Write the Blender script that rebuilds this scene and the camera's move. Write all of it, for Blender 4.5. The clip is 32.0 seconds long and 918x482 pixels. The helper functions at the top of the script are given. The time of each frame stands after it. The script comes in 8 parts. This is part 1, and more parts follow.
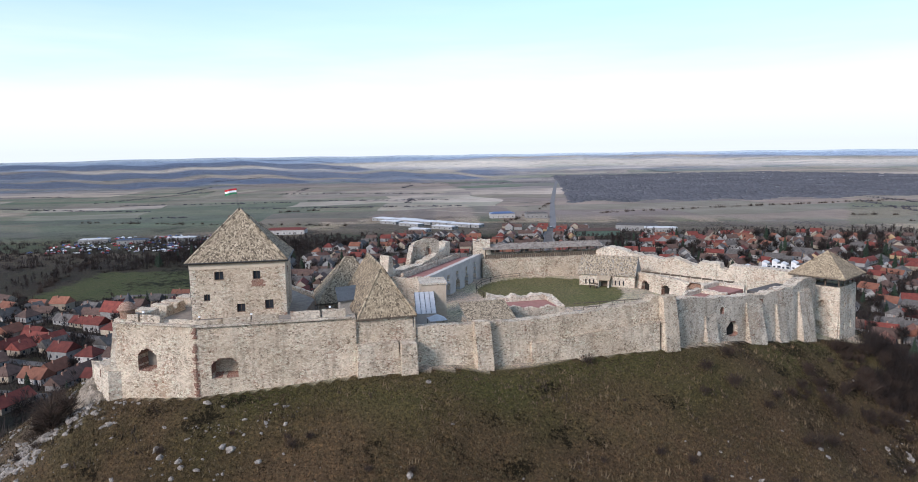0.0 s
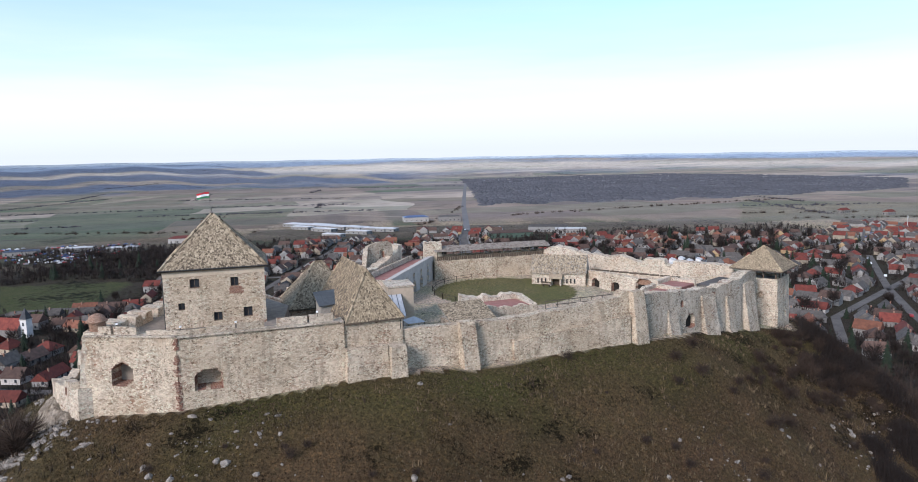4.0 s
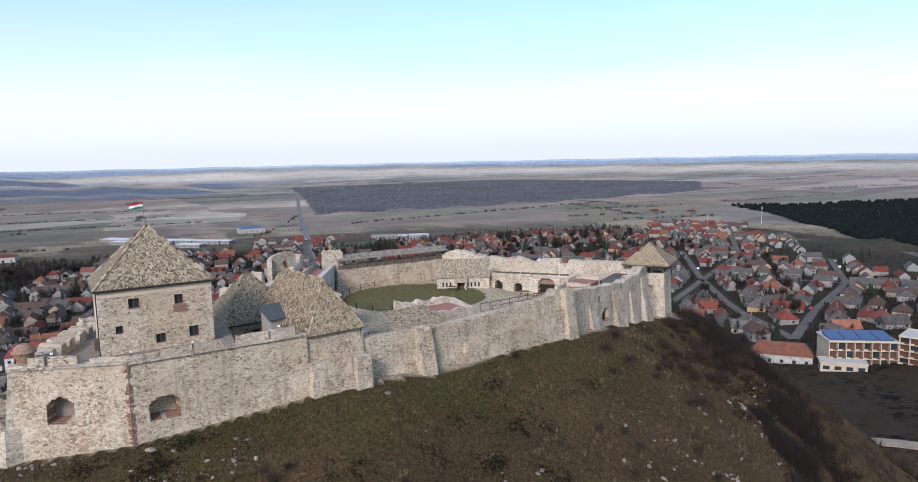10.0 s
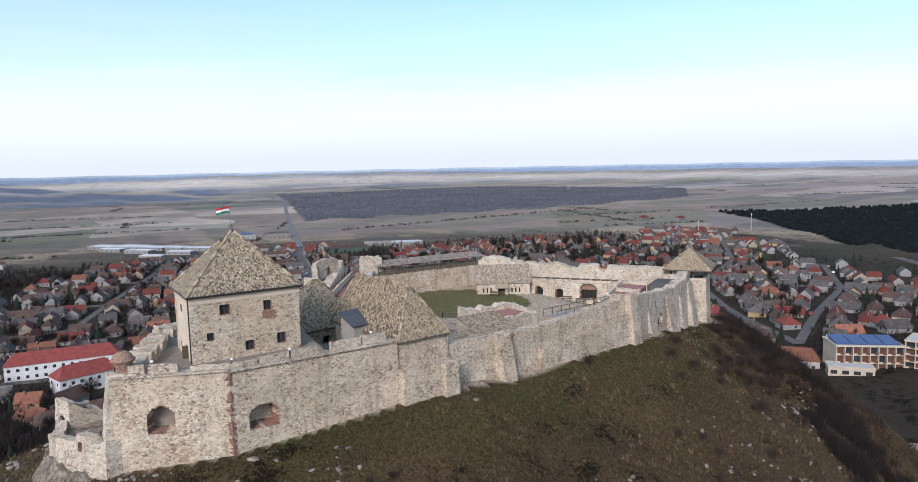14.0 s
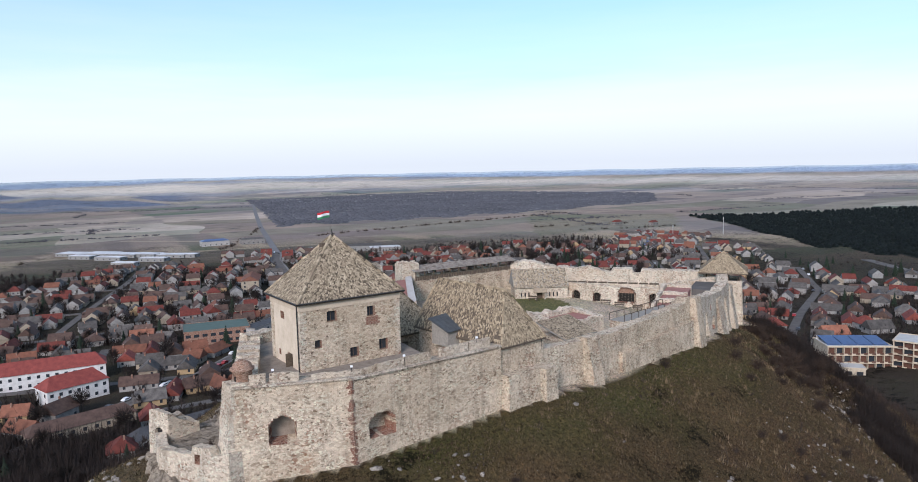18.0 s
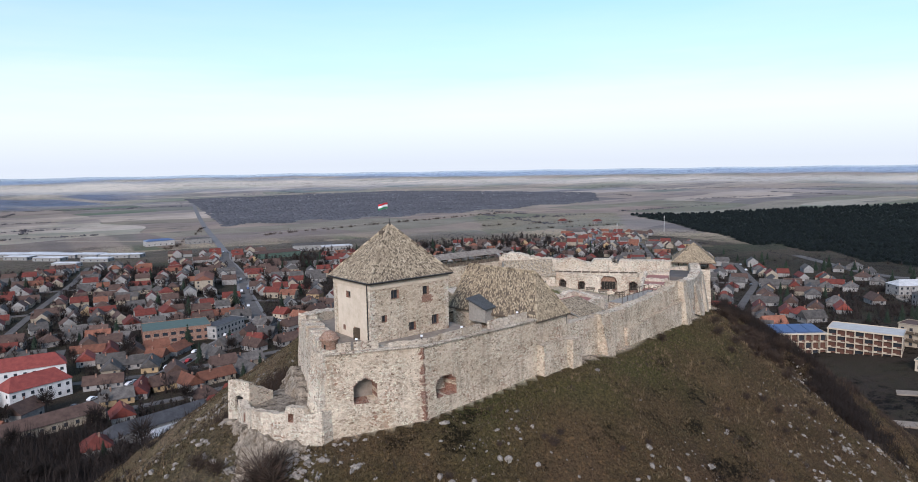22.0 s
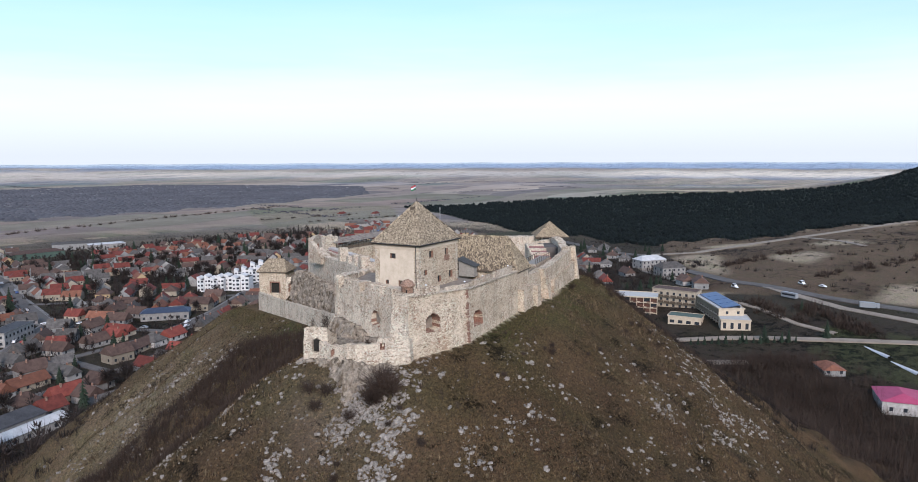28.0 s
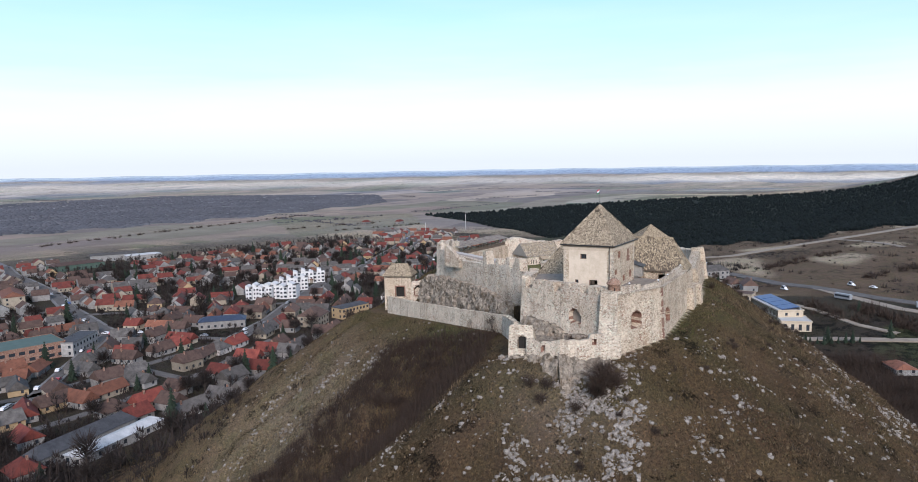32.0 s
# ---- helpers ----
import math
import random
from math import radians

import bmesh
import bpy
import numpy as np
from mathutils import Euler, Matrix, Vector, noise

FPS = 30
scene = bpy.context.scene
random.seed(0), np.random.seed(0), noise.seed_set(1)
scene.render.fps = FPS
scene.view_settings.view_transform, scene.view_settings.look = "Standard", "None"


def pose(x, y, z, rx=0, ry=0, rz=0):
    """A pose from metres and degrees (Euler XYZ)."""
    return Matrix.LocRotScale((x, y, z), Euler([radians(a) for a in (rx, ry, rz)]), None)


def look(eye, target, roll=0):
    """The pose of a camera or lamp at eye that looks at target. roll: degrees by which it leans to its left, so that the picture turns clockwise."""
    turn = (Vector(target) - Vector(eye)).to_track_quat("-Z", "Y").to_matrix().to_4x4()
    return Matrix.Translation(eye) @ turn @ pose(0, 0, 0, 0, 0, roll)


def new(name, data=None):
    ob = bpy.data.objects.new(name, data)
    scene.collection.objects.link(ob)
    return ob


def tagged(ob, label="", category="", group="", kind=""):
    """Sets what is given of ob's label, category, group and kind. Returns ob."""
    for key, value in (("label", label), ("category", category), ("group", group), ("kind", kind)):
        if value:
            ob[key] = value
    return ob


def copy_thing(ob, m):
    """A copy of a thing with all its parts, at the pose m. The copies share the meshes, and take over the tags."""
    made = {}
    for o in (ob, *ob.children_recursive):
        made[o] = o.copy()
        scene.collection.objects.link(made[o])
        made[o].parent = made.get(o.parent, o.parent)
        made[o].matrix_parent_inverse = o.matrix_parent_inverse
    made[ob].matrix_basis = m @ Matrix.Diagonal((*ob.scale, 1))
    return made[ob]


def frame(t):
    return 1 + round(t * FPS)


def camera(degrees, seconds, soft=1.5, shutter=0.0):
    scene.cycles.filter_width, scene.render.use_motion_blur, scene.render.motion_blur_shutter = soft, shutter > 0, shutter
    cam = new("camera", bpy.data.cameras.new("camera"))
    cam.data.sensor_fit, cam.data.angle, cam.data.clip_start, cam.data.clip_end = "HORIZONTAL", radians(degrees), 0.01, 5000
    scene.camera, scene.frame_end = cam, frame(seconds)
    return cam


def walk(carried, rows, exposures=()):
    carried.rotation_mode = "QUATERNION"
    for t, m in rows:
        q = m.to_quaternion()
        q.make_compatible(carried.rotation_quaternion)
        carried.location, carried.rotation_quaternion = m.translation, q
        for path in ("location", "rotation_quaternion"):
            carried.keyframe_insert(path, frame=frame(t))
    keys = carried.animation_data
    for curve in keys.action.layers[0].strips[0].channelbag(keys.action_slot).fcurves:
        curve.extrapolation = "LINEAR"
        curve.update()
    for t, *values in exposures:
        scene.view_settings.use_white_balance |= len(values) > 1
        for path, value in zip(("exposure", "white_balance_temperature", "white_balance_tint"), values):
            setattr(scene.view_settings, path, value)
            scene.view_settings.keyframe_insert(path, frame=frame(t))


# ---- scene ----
cam = camera(67.2, 32.0, soft=0.9)
METRES, EYE, TILT, LEAN, TURN = 130.0, 105.0, -5.4, 3.9, 0.0
ROWS = [
    (0.0, 0.0, 0.0, 0.0, 0.11, -2.17, -2.89),
    (0.5, -0.0084, -0.0, -0.0009, 0.15, -2.13, -2.87),
    (1.0, -0.0168, 0.0002, -0.0016, 0.21, -2.08, -2.86),
    (1.5, -0.025, 0.0004, -0.0023, -2.12, -1.93, -2.64),
    (2.0, -0.0332, 0.0004, -0.003, -2.07, -1.87, -2.59),
    (2.5, -0.041, 0.0008, -0.0036, -1.99, -1.85, -2.57),
    (3.0, -0.0486, 0.0009, -0.0042, -7.04, -1.63, -2.05),
    (3.5, -0.0562, 0.0013, -0.0048, -7.41, -1.56, -1.99),
    (5.5, -0.0867, 0.005, -0.0067, -9.92, -1.25, -1.66),
    (6.0, -0.0945, 0.0062, -0.007, -11.0, -1.16, -1.52),
    (6.5, -0.1028, 0.0083, -0.0074, -10.95, -1.09, -1.53),
    (7.0, -0.1113, 0.0107, -0.0078, -10.88, -1.04, -1.51),
    (7.5, -0.1184, 0.0125, -0.008, -11.19, -1.01, -1.48),
    (8.0, -0.1285, 0.0151, -0.0085, -16.12, -0.87, -0.9),
    (8.5, -0.1367, 0.0169, -0.0087, -18.05, -0.81, -0.66),
    (9.0, -0.1461, 0.0199, -0.0092, -18.2, -0.73, -0.64),
    (9.5, -0.1549, 0.0225, -0.0096, -21.54, -0.67, -0.24),
    (10.0, -0.1638, 0.026, -0.0098, -21.48, -0.59, -0.28),
    (10.5, -0.1723, 0.0301, -0.0103, -21.4, -0.53, -0.28),
    (11.0, -0.1808, 0.0339, -0.0106, -22.66, -0.48, -0.13),
    (11.5, -0.1897, 0.0381, -0.0108, -22.59, -0.43, -0.17),
    (12.0, -0.1984, 0.0425, -0.011, -23.2, -0.38, -0.09),
    (12.5, -0.2075, 0.047, -0.0112, -23.12, -0.3, -0.12),
    (13.0, -0.2167, 0.0516, -0.0115, -23.01, -0.21, -0.11),
    (13.5, -0.2265, 0.0562, -0.0116, -22.91, -0.12, -0.15),
    (14.0, -0.2366, 0.0612, -0.0117, -22.8, -0.04, -0.19),
    (14.5, -0.247, 0.0661, -0.0117, -23.36, 0.03, -0.13),
    (16.5, -0.2925, 0.0887, -0.0123, -24.72, 0.23, -0.0),
    (17.0, -0.304, 0.0945, -0.0124, -24.75, 0.29, 0.0),
    (17.5, -0.3153, 0.1003, -0.0124, -25.18, 0.35, 0.06),
    (18.0, -0.3267, 0.1061, -0.0125, -25.52, 0.38, 0.1),
    (18.5, -0.3382, 0.1123, -0.0127, -25.73, 0.42, 0.14),
    (19.0, -0.3497, 0.1181, -0.0128, -25.91, 0.54, 0.24),
    (19.5, -0.361, 0.1205, -0.0132, -26.12, 0.58, 0.26),
    (20.0, -0.3728, 0.1186, -0.0142, -26.39, 0.56, 0.26),
    (20.5, -0.3856, 0.1128, -0.0158, -26.98, 0.55, 0.27),
    (21.0, -0.3997, 0.1033, -0.0179, -28.54, 0.51, 0.41),
    (21.5, -0.4156, 0.0916, -0.02, -30.36, 0.41, 0.56),
    (22.0, -0.4326, 0.0779, -0.0225, -30.31, 0.34, 0.35),
    (22.5, -0.4518, 0.0636, -0.025, -30.64, 0.24, 0.11),
    (23.0, -0.4747, 0.0505, -0.0277, -32.09, 0.1, 0.07),
    (23.5, -0.5002, 0.039, -0.0304, -32.28, -0.11, -0.12),
    (24.0, -0.5267, 0.0314, -0.0328, -33.12, -0.21, -0.16),
    (24.5, -0.5538, 0.028, -0.0345, -34.39, -0.31, -0.08),
    (26.5, -0.66, 0.05, -0.0403, -38.19, -0.36, 0.35),
    (27.0, -0.6863, 0.0598, -0.041, -41.98, -0.36, 0.85),
    (27.5, -0.7124, 0.0718, -0.0414, -47.83, -0.48, 1.59),
    (28.0, -0.7376, 0.0866, -0.0417, -49.98, -0.53, 1.89),
    (28.5, -0.7613, 0.1029, -0.0417, -49.97, -0.5, 1.93),
    (29.0, -0.7838, 0.1202, -0.0417, -49.85, -0.45, 1.96),
    (29.5, -0.8054, 0.1385, -0.0415, -49.74, -0.4, 1.99),
    (30.0, -0.8262, 0.1578, -0.0411, -49.62, -0.34, 2.03),
    (30.5, -0.8458, 0.1777, -0.0405, -49.52, -0.22, 2.2),
    (31.0, -0.8633, 0.1943, -0.0401, -49.45, -0.12, 2.38),
    (31.5, -0.8782, 0.2064, -0.0401, -49.37, -0.03, 2.51),
    (32.0, -0.8908, 0.2146, -0.04, -49.29, 0.11, 2.61),
]
walk(cam, [(t, pose(0, 0, EYE, TILT, LEAN, TURN) @ pose(METRES * x, METRES * y, METRES * z, 90 + pitch, roll, yaw)) for t, x, y, z, yaw, pitch, roll in ROWS],
     ((0.0, 0.05, 6440.0, 25.5), (3.0, 0.02, 6440.0, 25.5), (8.0, -0.05, 6440.0, 25.5), (14.0, -0.08, 6440.0, 25.5), (19.0, -0.13, 6440.0, 25.5), (23.0, -0.12, 6440.0, 25.5), (27.0, -0.08, 6440.0, 25.5), (32.0, -0.03, 6440.0, 25.5)))

# ---- light and air ----
SUN_EL, SUN_AZ = 27.0, 222.0          # degrees; azimuth clockwise from +y
world = bpy.data.worlds.new("world")
scene.world = world
world.use_nodes = True
wn, wl = world.node_tree.nodes, world.node_tree.links
wn.clear()


def wnode(kind, **kw):
    n = wn.new(kind)
    for k, v in kw.items():
        n.inputs[k].default_value = v
    return n


sky = wn.new("ShaderNodeTexSky")
sky.sky_type, sky.sun_disc = "NISHITA", False
sky.sun_elevation, sky.sun_rotation = radians(SUN_EL), radians(SUN_AZ)
sky.air_density, sky.dust_density, sky.ozone_density = 1.0, 1.2, 1.5
tc = wn.new("ShaderNodeTexCoord")
sep = wn.new("ShaderNodeSeparateXYZ")
wl.new(tc.outputs["Generated"], sep.inputs[0])
zc = wn.new("ShaderNodeMath")
zc.operation = "MAXIMUM"
zc.inputs[1].default_value = 0.004
wl.new(sep.outputs["Z"], zc.inputs[0])
comb = wn.new("ShaderNodeCombineXYZ")
for a in "XY":
    wl.new(sep.outputs[a], comb.inputs[a])
wl.new(zc.outputs[0], comb.inputs["Z"])
wl.new(comb.outputs[0], sky.inputs["Vector"])
stretch = wn.new("ShaderNodeMapping")
stretch.inputs["Scale"].default_value = (1.6, 1.6, 14.0)
wl.new(comb.outputs[0], stretch.inputs["Vector"])
streak = wnode("ShaderNodeTexNoise", Scale=1.6, Detail=6.0, Roughness=0.55)
wl.new(stretch.outputs[0], streak.inputs["Vector"])
wob = wn.new("ShaderNodeMath")
wob.operation = "MULTIPLY_ADD"
wob.inputs[1].default_value, wob.inputs[2].default_value = 0.10, -0.05
wl.new(streak.outputs["Fac"], wob.inputs[0])
elev = wn.new("ShaderNodeMath")
elev.operation = "ADD"
wl.new(zc.outputs[0], elev.inputs[0])
wl.new(wob.outputs[0], elev.inputs[1])
cover = wn.new("ShaderNodeValToRGB")
cover.color_ramp.elements[0].position, cover.color_ramp.elements[0].color = 0.0, (1, 1, 1, 1)
cover.color_ramp.elements[1].position, cover.color_ramp.elements[1].color = 1.0, (0.35, 0.35, 0.35, 1)
for pos, val in ((0.05, 0.97), (0.09, 0.82), (0.14, 0.54), (0.23, 0.30)):
    e = cover.color_ramp.elements.new(pos)
    e.color = (val, val, val, 1)
cover.color_ramp.elements[-1].color = (0.3, 0.3, 0.3, 1)
wl.new(elev.outputs[0], cover.inputs[0])
cloud = wn.new("ShaderNodeValToRGB")
cloud.color_ramp.elements[0].position, cloud.color_ramp.elements[0].color = 0.0, (0.80, 0.955, 1.0, 1)
cloud.color_ramp.elements[1].position, cloud.color_ramp.elements[1].color = 0.07, (1.0, 1.18, 1.19, 1)
wl.new(zc.outputs[0], cloud.inputs[0])
skyscale = wn.new("ShaderNodeVectorMath")
skyscale.operation = "MULTIPLY"
skyscale.inputs[1].default_value = (0.096, 0.194, 0.234)
wl.new(sky.outputs[0], skyscale.inputs[0])
airmix = wn.new("ShaderNodeMix")
airmix.data_type = "RGBA"
wl.new(cover.outputs["Color"], airmix.inputs[0])
wl.new(skyscale.outputs[0], airmix.inputs[6])
wl.new(cloud.outputs["Color"], airmix.inputs[7])
background = wn.new("ShaderNodeBackground")
wl.new(airmix.outputs[2], background.inputs["Color"])
background.inputs["Strength"].default_value = 1.0
wout = wn.new("ShaderNodeOutputWorld")
wl.new(background.outputs[0], wout.inputs["Surface"])

sun = new("sun", bpy.data.lights.new("sun", "SUN"))
sun.data.energy, sun.data.angle, sun.data.color = 3.6, radians(18), (1.0, 0.95, 0.87)
to_sun = Vector((math.sin(radians(SUN_AZ)) * math.cos(radians(SUN_EL)),
                 math.cos(radians(SUN_AZ)) * math.cos(radians(SUN_EL)), math.sin(radians(SUN_EL))))
sun.matrix_world = look(to_sun * 300, (0, 0, 0))

# ---- materials ----


class Mat:
    """A node material under construction, in object space or world space."""

    def __init__(self, name, rough=0.9, metal=0.0, spec=0.25):
        self.m = bpy.data.materials.new(name)
        self.m.use_nodes = True
        self.n, self.l = self.m.node_tree.nodes, self.m.node_tree.links
        self.b = self.n["Principled BSDF"]
        self.b.inputs["Roughness"].default_value = rough
        self.b.inputs["Metallic"].default_value = metal
        self.b.inputs["Specular IOR Level"].default_value = spec
        self.pos = self.n.new("ShaderNodeNewGeometry").outputs["Position"]
        self.obj = self.n.new("ShaderNodeTexCoord").outputs["Object"]

    def node(self, kind, **kw):
        n = self.n.new(kind)
        for k, v in kw.items():
            n.inputs[k].default_value = v
        return n

    def noise(self, scale, detail=4.0, rough=0.6, vec=None, dist=0.0):
        n = self.node("ShaderNodeTexNoise", Scale=scale, Detail=detail, Roughness=rough, Distortion=dist)
        self.l.new(vec or self.pos, n.inputs["Vector"])
        return n.outputs["Fac"]

    def voronoi(self, scale, feature="F1", out="Distance", vec=None, rand=1.0):
        n = self.n.new("ShaderNodeTexVoronoi")
        n.feature = feature
        n.inputs["Scale"].default_value = scale
        n.inputs["Randomness"].default_value = rand
        self.l.new(vec or self.pos, n.inputs["Vector"])
        return n.outputs[out]

    def scaled(self, sx, sy, sz, vec=None):
        n = self.node("ShaderNodeMapping", Scale=(sx, sy, sz))
        self.l.new(vec or self.pos, n.inputs["Vector"])
        return n.outputs[0]

    def ramp(self, fac, stops):
        n = self.n.new("ShaderNodeValToRGB")
        els = n.color_ramp.elements
        for i, (p, c) in enumerate(stops):
            e = els[i] if i < 2 else els.new(p)
            e.position, e.color = p, (*(c if isinstance(c, tuple) else (c, c, c)), 1)
        self.l.new(fac, n.inputs[0])
        return n.outputs["Color"]

    def mix(self, fac, a, b, mode="MIX"):
        n = self.n.new("ShaderNodeMix")
        n.data_type, n.blend_type = "RGBA", mode
        for key, val in ((0, fac), (6, a), (7, b)):
            if isinstance(val, (int, float)):
                n.inputs[key].default_value = val
            elif isinstance(val, tuple):
                n.inputs[key].default_value = (*val, 1)
            else:
                self.l.new(val, n.inputs[key])
        return n.outputs[2]

    def math(self, op, a, b=0.0, c=0.0):
        n = self.n.new("ShaderNodeMath")
        n.operation = op
        for i, val in enumerate((a, b, c)):
            if isinstance(val, (int, float)):
                n.inputs[i].default_value = val
            else:
                self.l.new(val, n.inputs[i])
        return n.outputs[0]

    def island(self):
        return self.n.new("ShaderNodeNewGeometry").outputs["Random Per Island"]

    def random(self):
        return self.n.new("ShaderNodeObjectInfo").outputs["Random"]

    def color(self, c):
        if isinstance(c, tuple):
            self.b.inputs["Base Color"].default_value = (*c, 1)
        else:
            self.l.new(c, self.b.inputs["Base Color"])
        return self

    def bump(self, height, dist=0.05, strength=0.6):
        n = self.node("ShaderNodeBump", Strength=strength, Distance=dist)
        self.l.new(height, n.inputs["Height"])
        self.l.new(n.outputs[0], self.b.inputs["Normal"])
        return self


def rubble(name, light, mid, dark, mortar, size=4.2, stain=0.5):
    """Rubble masonry: stones of uneven size in lime mortar, with old render, brick repairs, holes as painted shade, and
    rain streaks.
    """
    k = Mat(name, 0.95, 0, 0.15)
    warp = k.n.new("ShaderNodeVectorMath")
    warp.operation = "MULTIPLY_ADD"
    nz = k.node("ShaderNodeTexNoise", Scale=1.7, Detail=3.0)
    k.l.new(k.pos, nz.inputs["Vector"])
    k.l.new(nz.outputs["Color"], warp.inputs[0])
    warp.inputs[1].default_value = (0.35, 0.35, 0.35)
    k.l.new(k.scaled(1, 1, 1.5), warp.inputs[2])
    w = warp.outputs[0]
    cell = k.voronoi(size, "F1", "Color", w)
    edge = k.voronoi(size, "DISTANCE_TO_EDGE", "Distance", w)
    sepc = k.n.new("ShaderNodeSeparateColor")
    k.l.new(cell, sepc.inputs[0])
    stone = k.ramp(sepc.outputs[0], ((0.0, dark), (0.08, tuple(c * 0.66 for c in mid)), (0.32, mid), (0.64, light), (1.0, tuple(min(0.84, c * 1.2) for c in light))))
    fine = k.noise(13, 5, 0.7)
    stone = k.mix(0.5, stone, k.ramp(fine, ((0.3, 0.4), (0.62, 1.08))), "MULTIPLY")
    joint = k.ramp(edge, ((0.006, 0.1), (0.055, 1.0)))
    col = k.mix(joint, tuple(c * 0.58 for c in mortar), stone)
    blocks = k.ramp(k.voronoi(size * 0.42, "F1", "Color", w), ((0.15, 0.72), (0.8, 1.12)))
    col = k.mix(0.5, col, blocks, "MULTIPLY")
    # brick repairs, bunched
    bunch = k.ramp(k.noise(0.33, 4, 0.65), ((0.50, 0.0), (0.62, 1.0)))
    fleck = k.ramp(sepc.outputs[1], ((0.74, 0.0), (0.78, 1.0)))
    col = k.mix(k.math("MULTIPLY", k.math("MULTIPLY", bunch, fleck), 0.75), col, (0.30, 0.135, 0.085))
    # old lime render
    smear = k.ramp(k.noise(0.55, 5, 0.7), ((0.42, 0.0), (0.56, 0.9)))
    col = k.mix(smear, col, k.mix(0.5, col, light))
    # missing stones and hollows, their shade painted as dark brown spots
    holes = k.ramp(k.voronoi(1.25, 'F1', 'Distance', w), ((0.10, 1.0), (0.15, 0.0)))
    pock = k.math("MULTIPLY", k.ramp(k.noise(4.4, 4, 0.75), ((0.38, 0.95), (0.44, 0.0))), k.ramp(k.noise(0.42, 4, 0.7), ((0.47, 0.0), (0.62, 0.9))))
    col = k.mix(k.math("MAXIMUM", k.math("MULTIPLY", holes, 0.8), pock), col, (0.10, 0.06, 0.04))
    big = k.ramp(k.noise(0.16, 5, 0.65), ((0.36, 0.0), (0.64, 1.0)))
    col = k.mix(k.math("MULTIPLY", big, stain), col, k.mix(1.0, col, (0.62, 0.56, 0.50), "MULTIPLY"))
    streaks = k.ramp(k.noise(1.2, 4, 0.6, k.scaled(1, 1, 0.10)), ((0.54, 0.0), (0.70, 1.0)))
    col = k.mix(k.math("MULTIPLY", streaks, 0.42), col, (0.19, 0.14, 0.10))
    warm = k.ramp(k.noise(0.27, 3, 0.5), ((0.58, 0.0), (0.74, 1.0)))
    col = k.mix(k.math("MULTIPLY", warm, 0.3), col, (0.42, 0.27, 0.15))
    k.color(col)
    h = k.math("ADD", k.math("MULTIPLY", joint, 0.5), k.math("MULTIPLY", fine, 0.6))
    k.bump(h, 0.12, 1.0)
    return k.m


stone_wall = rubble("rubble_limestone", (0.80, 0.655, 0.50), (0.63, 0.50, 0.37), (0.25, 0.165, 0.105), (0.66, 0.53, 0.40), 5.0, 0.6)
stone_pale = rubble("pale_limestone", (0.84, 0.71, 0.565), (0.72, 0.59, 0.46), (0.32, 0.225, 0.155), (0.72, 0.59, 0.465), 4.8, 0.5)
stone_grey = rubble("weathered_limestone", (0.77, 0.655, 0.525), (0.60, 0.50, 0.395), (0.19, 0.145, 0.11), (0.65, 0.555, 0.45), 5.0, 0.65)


def plaster(name, c, worn=(0.35, 0.30, 0.24)):
    k = Mat(name, 0.9, 0, 0.2)
    big = k.ramp(k.noise(0.8, 6, 0.7), ((0.42, 0.0), (0.68, 1.0)))
    fine = k.noise(9, 4, 0.6)
    col = k.mix(k.math("MULTIPLY", big, 0.6), c, worn)
    col = k.mix(0.25, col, k.ramp(fine, ((0.3, 0.5), (0.7, 1.0))), "MULTIPLY")
    k.color(col).bump(fine, 0.03, 0.5)
    return k.m


plaster_cream = plaster("old_cream_render", (0.56, 0.455, 0.345), (0.40, 0.31, 0.225))
plaster_pale = plaster("pale_lime_render", (0.64, 0.53, 0.41), (0.44, 0.345, 0.25))
plaster_grey = plaster("grey_render", (0.50, 0.465, 0.43), (0.34, 0.30, 0.265))


def brickwork(name, a, b, mortar=(0.42, 0.36, 0.30)):
    k = Mat(name, 0.92, 0, 0.2)
    v = k.scaled(1, 1, 2.6)
    cell = k.n.new("ShaderNodeSeparateColor")
    k.l.new(k.voronoi(4.2, "F1", "Color", v), cell.inputs[0])
    edge = k.ramp(k.voronoi(4.2, "DISTANCE_TO_EDGE", "Distance", v), ((0.03, 0.0), (0.09, 1.0)))
    col = k.mix(edge, mortar, k.ramp(cell.outputs[0], ((0.0, a), (1.0, b))))
    col = k.mix(k.ramp(k.noise(1.3, 5, 0.7), ((0.48, 0.0), (0.7, 0.45))), col, (0.30, 0.22, 0.17))
    k.color(col).bump(edge, 0.05, 0.7)
    return k.m


brick_red = brickwork("weathered_red_brick", (0.15, 0.060, 0.040), (0.30, 0.135, 0.090), (0.36, 0.26, 0.20))


brick_bright = brickwork("orange_red_brick", (0.17, 0.088, 0.058), (0.36, 0.205, 0.14), (0.40, 0.29, 0.22))


